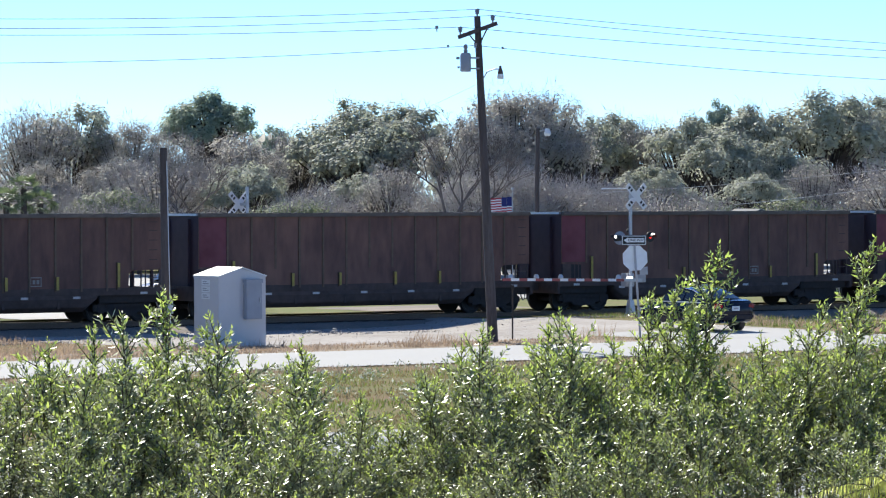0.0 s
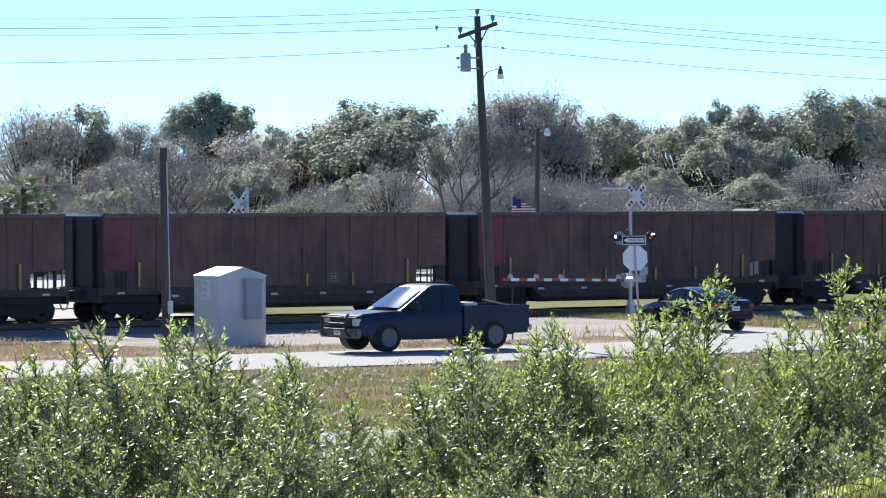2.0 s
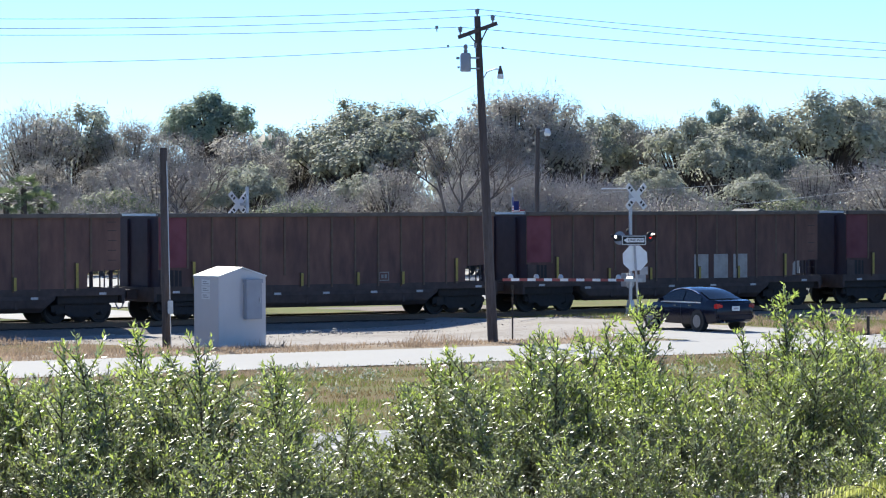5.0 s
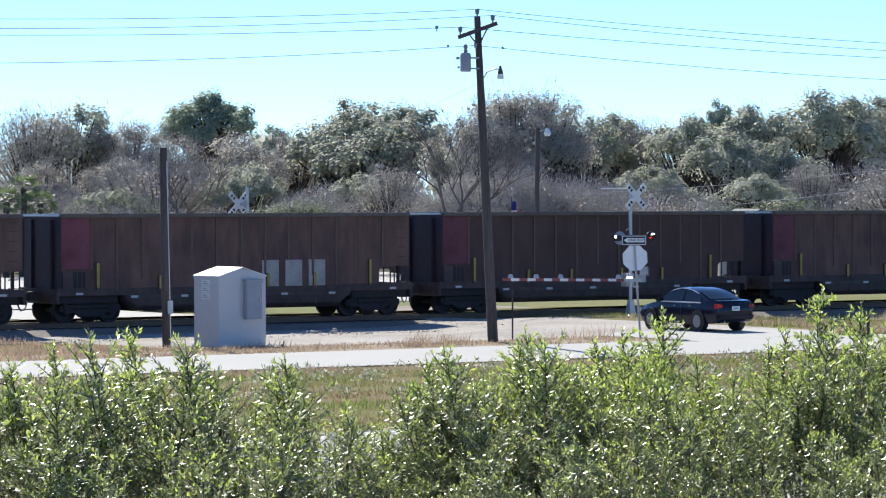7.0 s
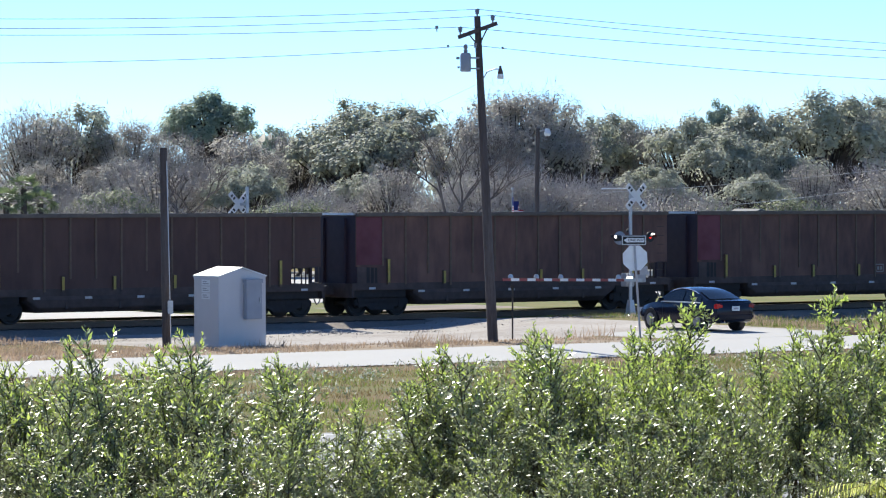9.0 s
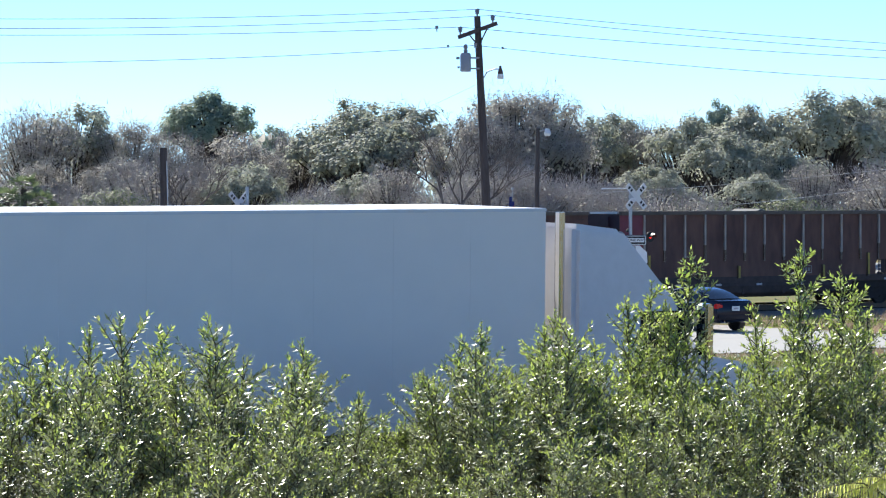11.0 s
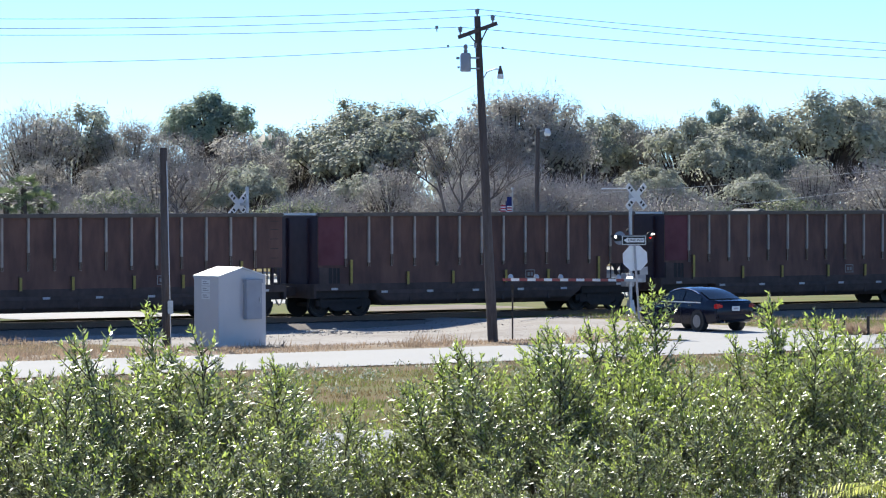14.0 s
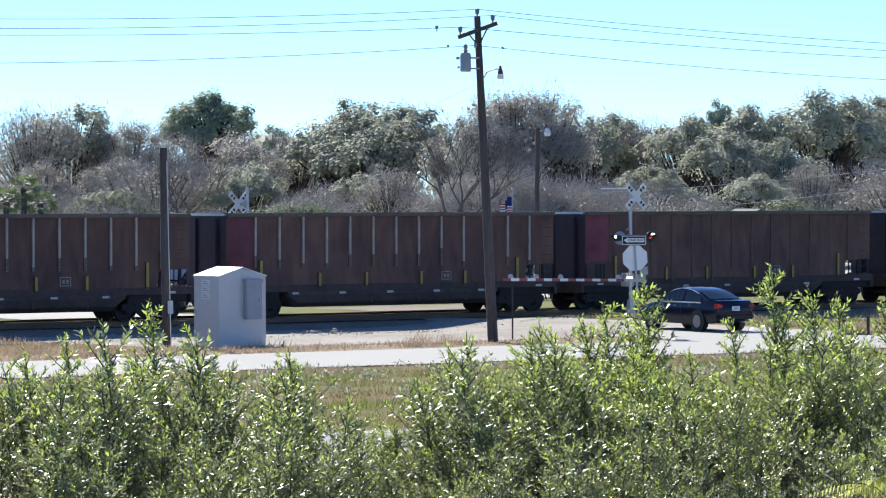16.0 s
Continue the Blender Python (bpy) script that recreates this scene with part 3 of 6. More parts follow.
        part("air_hose", cloned_mesh("hose", lambda: Builder().tube([(0, -0.3, 0.82), (0.1, -0.3, 0.5), (0.22, -0.22, 0.38), (0.34, -0.1, 0.4)], 0.03, 6).mesh("air_hose", [M_GREY])), None, car, m=pose(s * 7.7, 0, 0, 0, 0, 0 if s > 0 else 180))
    tall = cloned_mesh("mark_t", lambda: Builder().box(-0.05, 0.05, -W + 0.005, -W + 0.018, 1.18, 2.05).mesh("yellow_strip", [M_YELLOW]))
    short = cloned_mesh("mark_s", lambda: Builder().box(-0.05, 0.05, -W + 0.005, -W + 0.018, 1.12, 1.58).mesh("yellow_strip", [M_YELLOW]))
    backing = cloned_mesh("mark_b", lambda: Builder().box(-0.06, 0.06, -W + 0.018, -W + 0.1, 1.1, 2.07).mesh("strip_bracket", [M_RIB_D]))
    for x in (-5.9, 5.55):
        part("yellow_strip", tall, None, car, m=pose(x, 0, 0))
        part("strip_bracket", backing, None, car, m=pose(x, 0, 0))
    for x in (-3.4, -1.35, 1.1, 3.1):
        part("yellow_strip", short, None, car, m=pose(x + 0.02, 0, 0))
        part("strip_bracket", cloned_mesh("mark_bs", lambda: Builder().box(-0.06, 0.06, -W + 0.018, -W + 0.1, 1.08, 1.6).mesh("strip_bracket", [M_RIB_D])), None, car, m=pose(x + 0.02, 0, 0))
    plate = cloned_mesh("plate", lambda: Builder().box(-0.14, 0.14, -W + 0.065, -W + 0.09, 0.80, 0.88).mesh("white_plate", [M_WHITE]))
    for x in (-6.6, -4.4, -2.35, -0.25, 1.85, 3.9, 6.6):
        part("white_plate", plate, None, car, m=pose(x, 0, 0) if abs(x) < 6 else pose(x, 0.01, 0.13))
    if index % 2 == 0 or light_ribs:
        def stencil():
            b = Builder()
            for z0, z1 in ((1.25, 1.28), (1.55, 1.58)):
                b.box(-0.22, 0.22, -W + 0.085, -W + 0.098, z0, z1)
            for x in (-0.22, 0.19):
                b.box(x, x + 0.03, -W + 0.085, -W + 0.098, 1.28, 1.55)
            b.box(-0.12, -0.02, -W + 0.085, -W + 0.098, 1.34, 1.48).box(0.03, 0.13, -W + 0.085, -W + 0.098, 1.34, 1.48)
            return b.mesh("stencil_mark", [M_FADED])
        part("stencil_mark", cloned_mesh("stencil", stencil), None, car, "small white stencilled square", m=pose(2.3, 0, 0))
    if panels:
        for x in (0.75, 1.75, 2.75):
            part("white_panel", cloned_mesh("wpanel", lambda: Builder().box(-0.36, 0.36, -W + 0.085, -W + 0.098, 1.12, 2.08).mesh("white_panel", [M_PANEL], bevel=0.005)), None, car, "weathered white painted panel", m=pose(x + 0.5, 0, 0))
    axles = []
    for s in (-1, 1):
        frame_ob = part("bogie", cloned_mesh("bogie", bogie_mesh), None, car, "black cast steel bogie", m=pose(s * 5.95, 0, -0.08))
        for x in (-0.89, 0.89):
            axles.append((part("wheelset", cloned_mesh("axle", wheelset_mesh), None, frame_ob, m=pose(x, 0, 0.457)), x))
    return car, axles


def coal_load(E, W, H):
    b = Builder()
    nx, ny = 40, 8
    for i in range(nx + 1):
        for j in range(ny + 1):
            x, y = -E + 0.1 + (2 * E - 0.2) * i / nx, -W + 0.15 + (2 * W - 0.3) * j / ny
            edge = min(1.0, min(i, nx - i) / 5) * min(1.0, min(j, ny - j) / 3)
            b.v.append((x, y, H - 0.35 + 0.28 * edge + 0.06 * noise.noise(Vector((x * 2, y * 2, 7)))))
    for i in range(nx):
        for j in range(ny):
            p = i * (ny + 1) + j
            b.f.append((p, p + ny + 1, p + ny + 2, p + 1))
            b.k.append(0)
    return b.mesh("coal_load", [M_COAL])


def coupler_mesh():
    return Builder().box(-0.3, 0.05, -0.09, 0.09, 0.77, 0.95).box(0.0, 0.2, -0.16, 0.16, 0.72, 1.0).mesh("coupler", [M_TRUCK], bevel=0.02)


def bogie_mesh():
    b = Builder()
    side = [(-1.2, 0.42), (-0.62, 0.36), (-0.45, 0.22), (0.45, 0.22), (0.62, 0.36), (1.2, 0.42), (1.2, 0.62), (0.55, 0.80), (-0.55, 0.80), (-1.2, 0.62)]
    for y in (-1.12, 0.98):
        b.prism(side, y, y + 0.14)
        for x in (-0.89, 0.89):
            b.box(x - 0.14, x + 0.14, y - 0.02, y + 0.16, 0.34, 0.60)
        for x in (-0.2, 0.0, 0.2):
            b.cyl((x, y + 0.07, 0.26), (x, y + 0.07, 0.62), 0.075, n=10)
    b.box(-0.2, 0.2, -1.1, 1.1, 0.55, 0.88)
    return b.mesh("bogie", [M_TRUCK], bevel=0.015)


def wheelset_mesh():
    b = Builder().cyl((0, -1.0, 0), (0, 1.0, 0), 0.085, n=12)
    for s in (-1, 1):
        b.lathe((0, s * 0.68, 0), (0, s * 0.83, 0), [(0, 0.20), (0.0, 0.485), (0.22, 0.485), (0.3, 0.457), (1.0, 0.45), (1.0, 0.38), (0.7, 0.35), (0.7, 0.2), (1.0, 0.16)], 28)
    return b.mesh("wheelset", [M_WHEEL], smooth=True)


TRAIN_A, TRAIN_V = -5.9, 10.04
TRAIN = []
for j in range(-2, 14):
    TRAIN.append((j, *coal_car(at(TRAIN_A + CAR_L * j, 0), j in (8, 9, 10), j == 4, j + 5, j == 5)))


# ---- crossing equipment ----
def crossbuck_parts(parent, z, y):
    for s in (-1, 1):
        b = Builder().box(-0.61, 0.61, -0.012 - 0.01 * (s > 0), -0.002 - 0.01 * (s > 0), -0.115, 0.115)
        blade = part("crossbuck_blade", b, M_SIGNW, parent, "white crossbuck blade", m=pose(0.2, y, z, 0, 45 * s, 0))
        bars = Builder()
        for x0, x1 in ((-0.5, -0.42), (-0.36, -0.28), (0.28, 0.36), (0.42, 0.5)):
            bars.box(x0, x1, -0.03, -0.024, -0.06, 0.06)
            bars.box(x0, x1, 0.0, 0.006, -0.06, 0.06)
        part("lettering_bars", bars, M_BLACK, blade)


def signal_mast(m, z_cross, arm, name="crossing_signal"):
    mast = thing(name, m, "silver railway crossing signal with crossbuck" + (" and lowered striped gate" if arm else ""), "crossing signal")
    b = Builder().cyl((0, 0, 0.0), (0, 0, z_cross + (0.42 if arm else 0.68)), 0.065, n=14)
    part("mast", b, M_GALV, mast, smooth=True)
    part("base", Builder().lathe((0, 0, -0.3), (0, 0, 0.55), [(0, 0.34), (0.3, 0.34), (0.4, 0.2), (1, 0.12)], 4), M_GALV, mast)
    crossbuck_parts(mast, z_cross, -0.075 if arm else -0.28)
    part("cross_bracket", Builder().box(-0.04, 0.14, -0.3 if not arm else -0.09, 0.0, z_cross - 0.06, z_cross + 0.06), M_GALV, mast, bevel=0.01)
    if arm:
        part("cantilever_rod", Builder().cyl((0, 0, z_cross + 0.3), (-1.35, 0, z_cross + 0.29), 0.026, n=8), M_SIGNW, mast)
    part("crossarm", Builder().box(-0.95, 0.95, -0.1, -0.02, 2.90, 2.99), M_BLACK, mast, bevel=0.01)
    if arm:
        # a second flasher turned along the road: its round backing shows as a narrow grey oval
        d = Vector((-0.9, -0.44, 0))
        c = Vector((-0.62, -0.16, 2.88))
        u = part("light_unit", Builder().cyl(c, c + d * 0.02, 0.25, n=24), M_CABINET, mast, "round grey flasher backing")
        part("hood", Builder().lathe(c + d * 0.02, c + d * 0.36, [(0, 0.115), (0.9, 0.12), (1, 0.10)], 14), M_BLACK, u, smooth=True)
        # glowing disc stands in for the sun glint on this hood's tip
        part("lens", Builder().lathe(c + d * 0.36 + Vector((0, 0, 0.05)), c + d * 0.40 + Vector((0, 0, 0.05)), [(0, 0.055), (1, 0.035)], 12), M_LAMP_GLINT_W, u, "glowing signal lens and hood glint", smooth=True)
        # glowing block in place of a sun glint on the right hood
        part("hood_glint", Builder().box(0.73, 0.85, -0.4, -0.32, 2.99, 3.05), M_LAMP_GLINT_W, mast, "glowing block for a sun glint on the hood", bevel=0.015)
    for x in ((0.84,) if arm else (-0.84, 0.84)):
        u = part("light_unit", Builder().cyl((x, -0.10, 2.91), (x, -0.12, 2.91), 0.19, n=24), M_BLACK, mast, "round black flasher backing")
        part("lens", Builder().lathe((x, -0.12, 2.91), (x, -0.17, 2.91), [(0, 0.06), (0.6, 0.055), (1, 0.03)], 18), M_LAMP_GLINT_W if x < 0 else M_LAMP_R, u, "glowing signal lens and hood glint", smooth=True)
        hood = Builder()
        pts = [(math.cos(t) * 0.125, math.sin(t) * 0.125) for t in [radians(a) for a in range(0, 181, 15)]]
        for (x0, z0), (x1, z1) in zip(pts, pts[1:]):
            hood.add([(x + x0, -0.12, 2.91 + z0), (x + x1, -0.12, 2.91 + z1), (x + x1, -0.36, 2.89 + z1 * 0.95), (x + x0, -0.36, 2.89 + z0 * 0.95)], [(0, 1, 2, 3)])
        part("hood", hood, M_BLACK, u)
    part("bell", Builder().lathe((0, 0.12, 3.1), (0, 0.12, 3.24), [(0, 0.10), (0.5, 0.10), (1, 0.03)], 14), M_TRUCK, mast, smooth=True)
    if arm:
        part("gate_box", Builder().box(-0.14, 0.24, 0.05, 0.45, 1.05, 1.55), M_GREY, mast, bevel=0.03)
        part("gate_light", Builder().box(-0.2, 0.0, -0.12, -0.02, 1.36, 1.42), M_LAMP_GLINT_W, mast, "lit pale lamp on the gate")
        part("counterweight", Builder().box(0.3, 0.72, -0.02, 0.06, 1.2, 1.5), M_GREY, mast, bevel=0.02)
        g = part("gate_arm", Builder().box(-0.5, 0.35, -0.04, 0.02, 1.24, 1.36), M_GALV, mast, "red and white striped gate arm", m=pose(0, -0.2, 0, 0, 1.0, 0))
        n, x = 15, -0.5
        for i in range(n):
            w = 0.37
            part("stripe", Builder().box(x - w, x, -0.035, 0.015, 1.25, 1.35), M_GATE_R if i % 2 == 0 else M_SIGNW, g)
            x -= w
        for xx in (-0.75, -3.42, -4.52, -5.68):
            part("gate_lamp", Builder().lathe((xx, -0.01, 1.35), (xx, -0.01, 1.50), [(0, 0.10), (0.5, 0.1), (1, 0.05)], 12), M_GALV, g, smooth=True)
    return mast


signal_mast(at(2.6, -6.4, -0.05), 4.44, True)
signal_mast(at(-7.3, 5.06, -0.05, 186), 4.17, False)


def equipment_shed():
    sh = thing("signal_equipment_shed", at(-23.68, -20.94, -0.12), "silver metal signal equipment shed with low gable roof", "equipment shed")
    # local x along the rails (gable side faces the camera), y away
    L, D, H1, H2 = 1.62, 1.46, 2.14, 2.36
    wall = Builder()
    out = [(0, 0.06), (L, 0.06), (L, H1), (L / 2, H2), (0, H1)]
    wall.prism(out, 0, D)
    part("shed_wall", wall, M_SHED, sh, bevel=0.01)
    part("plinth", Builder().box(-0.04, L + 0.04, -0.04, D + 0.04, -0.25, 0.06), M_CONCRETE, sh)
    for s in (0, 1):
        r = Builder()
        x0, x1 = (-0.02, L / 2) if s == 0 else (L / 2, L + 0.02)
        z0, z1 = (H1 - 0.02, H2 + 0.012) if s == 0 else (H2 + 0.012, H1 - 0.02)
        r.prism([(x0, z0), (x1, z1), (x1, z1 + 0.035), (x0, z0 + 0.035)], -0.03, D + 0.03)
        part("roof_panel", r, M_SHED_ROOF, sh)
    d = part("service_cabinet", Builder().box(0.84, 1.38, -0.2, -0.002, 0.86, 1.93).box(0.82, 1.4, -0.23, -0.002, 1.93, 2.05), M_CABINET, sh, "dull grey service cabinet", bevel=0.015)
    part("handle", Builder().box(1.28, 1.31, -0.225, -0.2, 1.35, 1.5), M_GALV, d)
    for z in (1.46, 1.66, 1.86):
        pl = part("notice_plate", Builder().box(-0.014, -0.002, 0.50, 0.98, z, z + 0.17), M_SIGNW, sh, "white notice plate")
        for k in range(2):
            part("lettering_bar", Builder().box(-0.018, -0.015, 0.57 + 0.1 * k, 0.91, z + 0.04 + 0.06 * k, z + 0.07 + 0.06 * k), M_GREY, pl)
    for z in (0.08, 2.08):
        part("corner_trim", Builder().box(-0.012, 0.002, 0.0, D, z, z + 0.05), M_SHED, sh)


equipment_shed()


def stop_sign():
    st = thing("stop_and_one_way_sign", pose(6.17, 103.7, -0.05, 0, 3.6 * -1, 0) @ pose(0, 0, 0, 0, 0, 8), "back of a stop sign below a one-way plate", "road sign")
    part("post", Builder().box(-0.03, 0.03, -0.025, 0.025, -0.2, 3.2), M_GREY, st)
    r = 0.42
    octo = [(r * math.cos(radians(22.5 + 45 * i)), 2.49 + r * math.sin(radians(22.5 + 45 * i))) for i in range(8)]
    part("stop_plate", Builder().prism(octo, 0.03, 0.036), M_SIGNB, st, "bare aluminium back of the octagonal plate")
    ow = part("one_way_plate", Builder().box(-0.40, 0.38, -0.036, -0.03, 2.9, 3.2), M_BLACK, st, "black one-way plate with white arrow", m=Matrix.Translation((0, 0, 3.05)) @ pose(0, 0, 0, 0, 3.6, 0) @ Matrix.Translation((0, 0, -3.05)))
    part("border", Builder().box(-0.39, 0.37, -0.038, -0.0365, 2.91, 2.93).box(-0.39, 0.37, -0.038, -0.0365, 3.17, 3.19).box(-0.39, -0.37, -0.038, -0.0365, 2.93, 3.17).box(0.35, 0.37, -0.038, -0.0365, 2.93, 3.17), M_SIGNW, ow)
    part("arrow", Builder().prism([(-0.34, 3.05), (-0.2, 2.955), (-0.2, 3.145)], -0.040, -0.0375).box(-0.2, 0.32, -0.040, -0.0375, 2.985, 3.115), M_SIGNW, ow, "white arrow")
    cu = bpy.data.curves.new("words", "FONT")
    cu.body, cu.size, cu.align_x, cu.align_y = "ONE WAY", 0.115, "CENTER", "CENTER"
    cu.extrude = 0.001
    cu.materials.append(M_BLACK)
    tx = new("one_way_words", cu)
    tx.parent = ow
    tx.matrix_basis = pose(0.07, -0.0425, 3.05, 90, 0, 0)
    part("side_plate", Builder().box(0.12, 0.38, 0.04, 0.046, 1.95, 2.2), M_GREY, st, "grey plate behind the post")


stop_sign()


def small_post(x, y, h, name, label, r=0.03, top=None):
    p = thing(name, pose(x, y, land(*to_ab(x, y)) - 0.1), label, "post")
    part("shaft", Builder().cyl((0, 0, 0), (0, 0, h + 0.1), r, n=8), M_TIE, p)
    if top:
        part("cap", Builder().box(-0.05, 0.05, -0.04, 0.04, h - 0.04, h + 0.1), top, p)


small_post(2.13, 101.7, 1.72, "marker_post", "thin dark timber marker post beside the frontage road", 0.026, M_TIE)
small_post(13.4, 104.5, 0.62, "short_post", "short dark timber post in dry grass", 0.05)
small_post(13.0, 107.5, 0.55, "short_post", "short dark timber post in dry grass", 0.05)
small_post(-4.05, 139.0, 0.95, "fence_post", "short dark post beyond the railway", 0.06)
small_post(3.9, 140.0, 0.95, "fence_post", "short dark post beyond the railway", 0.06)


def rubble():
    rng = random.Random(31)
    pile = thing("rubble_pile", pose(-3.95, 115.8, land(*to_ab(-3.95, 115.8))), "low pile of pale broken rubble on the gravel", "rubble")
    for i in range(24):
        bm = bmesh.new()
        bmesh.ops.create_icosphere(bm, subdivisions=1, radius=1)
        r = rng.uniform(0.035, 0.11)
        for v in bm.verts:
            v.co = Vector((v.co.x * rng.uniform(0.8, 1.5), v.co.y * rng.uniform(0.7, 1.1), v.co.z * rng.uniform(0.4, 0.8))) * r
        me = bpy.data.meshes.new("stone")
        bm.to_mesh(me)
        bm.free()
        me.materials.append(M_STONE)
        a = rng.gauss(0, 0.8)
        part("stone", me, None, pile, m=pose(a, rng.gauss(0, 0.35), max(0.04, 0.22 - 0.18 * abs(a)) * rng.uniform(0.4, 1), 0, 0, rng.uniform(0, 180)))


rubble()


# ---- poles and wires ----
def utility_pole():
    p = thing("utility_pole", pose(1.51, 100.5, -0.04), "leaning weathered timber utility pole with transformer and lamp", "utility pole")
    lean = lambda z: Vector((-0.047 * z, -0.01 * z, z))
    part("shaft", Builder().tube([lean(z) for z in (-0.5, 0, 2, 4, 6, 8, 9.85)], [0.165, 0.16, 0.15, 0.138, 0.124, 0.11, 0.096], 14), M_POLE, p, smooth=True)
    top = lean(9.45)
    arm = Matrix.Translation(top) @ pose(0, 0, 0, 0, -19, 60 - 34)
    part("crossarm", Builder().box(-0.75, 0.62, -0.16, -0.06, -0.06, 0.06, arm), M_POLE, p, bevel=0.01)
    for x in (-0.4, 0.3):
        part("brace", Builder().cyl(arm @ Vector((x, -0.13, 0)), top + Vector((0.05, -0.1, -0.55 if x < 0 else -0.45)), 0.024, n=6), M_POLE, p)
    ins = []
    for q in (arm @ Vector((-0.66, -0.1, 0.06)), arm @ Vector((0.5, -0.1, 0.06)), lean(9.85)):
        part("insulator", Builder().lathe(q, q + Vector((0, 0, 0.24)), [(0, 0.025), (0.3, 0.03), (0.35, 0.07), (0.55, 0.05), (0.6, 0.075), (0.9, 0.06), (1, 0.03)], 12), M_PORC, p, smooth=True)
        ins.append(q + Vector((0, 0, 0.22)))
    q = lean(8.9) + Vector((-0.1, -0.16, 0))
    part("spool_insulator", Builder().lathe(q, q + Vector((0, 0, 0.14)), [(0, 0.06), (0.3, 0.04), (0.7, 0.04), (1, 0.06)], 10), M_PORC, p)
    ins.append(q + Vector((0, 0, 0.07)))
    c = lean(8.45) + Vector((-0.42, -0.12, 0))
    tr = part("transformer", Builder().lathe(c - Vector((0, 0, 0.27)), c + Vector((0, 0, 0.3)), [(0, 0.14), (0.02, 0.165), (0.9, 0.165), (1.0, 0.12)], 20), M_GREY, p, "grey transformer can", smooth=True)
    part("bushing", Builder().lathe(c + Vector((0, 0, 0.3)), c + Vector((0, 0, 0.56)), [(0, 0.05), (0.3, 0.07), (0.4, 0.04), (0.6, 0.07), (0.9, 0.05), (1, 0.02)], 10), M_PORC, tr)
    part("bracket", Builder().box(c.x + 0.1, c.x + 0.42, c.y - 0.03, c.y + 0.03, c.z + 0.12, c.z + 0.17).box(c.x + 0.1, c.x + 0.42, c.y - 0.03, c.y + 0.03, c.z - 0.2, c.z - 0.15), M_GREY, tr)
    part("side_lug", Builder().box(c.x - 0.28, c.x - 0.18, c.y - 0.04, c.y + 0.04, c.z + 0.1, c.z + 0.18).box(c.x - 0.25, c.x - 0.18, c.y - 0.04, c.y + 0.04, c.z - 0.17, c.z - 0.11), M_PORC, tr)
    l = lean(8.16)
    part("lamp_arm", Builder().tube([l + Vector((0.1, -0.05, -0.2)), l + Vector((0.22, -0.06, 0.02)), l + Vector((0.45, -0.06, 0.1)), l + Vector((0.58, -0.06, 0.1))], 0.022, 8), M_GALV, p)
    h = l + Vector((0.62, -0.06, 0.0))
    lamp = part("lamp_head", Builder().lathe(h + Vector((0, 0, -0.05)), h + Vector((0, 0, 0.2)), [(0, 0.085), (0.3, 0.075), (0.6, 0.05), (1, 0.03)], 14), M_RUST, p, smooth=True)
    part("lens", Builder().lathe(h + Vector((0, 0, -0.2)), h + Vector((0, 0, -0.05)), [(0, 0.085), (0.2, 0.105), (1, 0.09)], 14), M_LENS, lamp, "frosted white lens", smooth=True)
    return [Vector((1.51, 100.5, -0.04)) + q for q in ins]


def wire(p0, p1, sag, r, label, name="power_line", material=M_WIRE):
    b = Builder()
    pts = []
    for i in range(41):
        t = i / 40
        p = Vector(p0).lerp(Vector(p1), t)
        p.z -= 4 * sag * t * (1 - t)
        pts.append(p)
    b.tube(pts, r, 5)
    tagged(part(name, b, material), label, "cable")


INS = utility_pole()
U = Vector((CT, ST, 0))
for q, (sl, sr, dl, dr) in zip(INS, ((0.76, 0.61, 0, 0), (0.96, 0.80, 0, 0), (0.87, 0.70, 0, 0), (1.01, 0.82, 0, 0))):
    wire(q, q + U * 50 + Vector((0, 0, dr)), sr, 0.0085, "thin power line sagging from the timber pole")
    wire(q, q - U * 50 + Vector((0, 0, dl)), sl, 0.0085, "thin power line sagging from the timber pole")
for q in INS[3:]:
    for d in (-1, 1):
        e = q + U * d * 1.0
        tagged(part("line_spacer", Builder().ball((e.x, e.y, e.z - 0.05), 0.04, 8), M_PORC), "small dark spacer clipped to a power line", "spacer")
e = INS[0] - U * 0.85
tagged(part("line_clamp", Builder().lathe((e.x, e.y, e.z - 0.16), (e.x, e.y, e.z + 0.02), [(0, 0.015), (0.45, 0.02), (0.5, 0.05), (1, 0.045)], 8), M_PORC), "small grey clamp hanging from a power line", "clamp")
wire((1.10, 100.4, 7.8), (-12, 150, 6.3), 0.9, 0.004, "thin dark service line to the woods", "service_line")
far_pole = thing("utility_pole", pose(32, 176, -0.1), "distant dark timber pole before the woods", "utility pole")
part("shaft", Builder().tube([(0, 0, -0.3), (0, 0, 9.0)], [0.12, 0.09], 10), M_POLE, far_pole)
wire((31.95, 176, 6.95), (7.6, 175, 4.6), 0.3, 0.012, "thin pale cable before the woods", "service_line", M_WIRE_P)
wire((31.95, 176, 6.3), (15.4, 175.2, 4.0), 0.2, 0.016, "pale service cable to the far house", "service_line", M_WIRE_P)


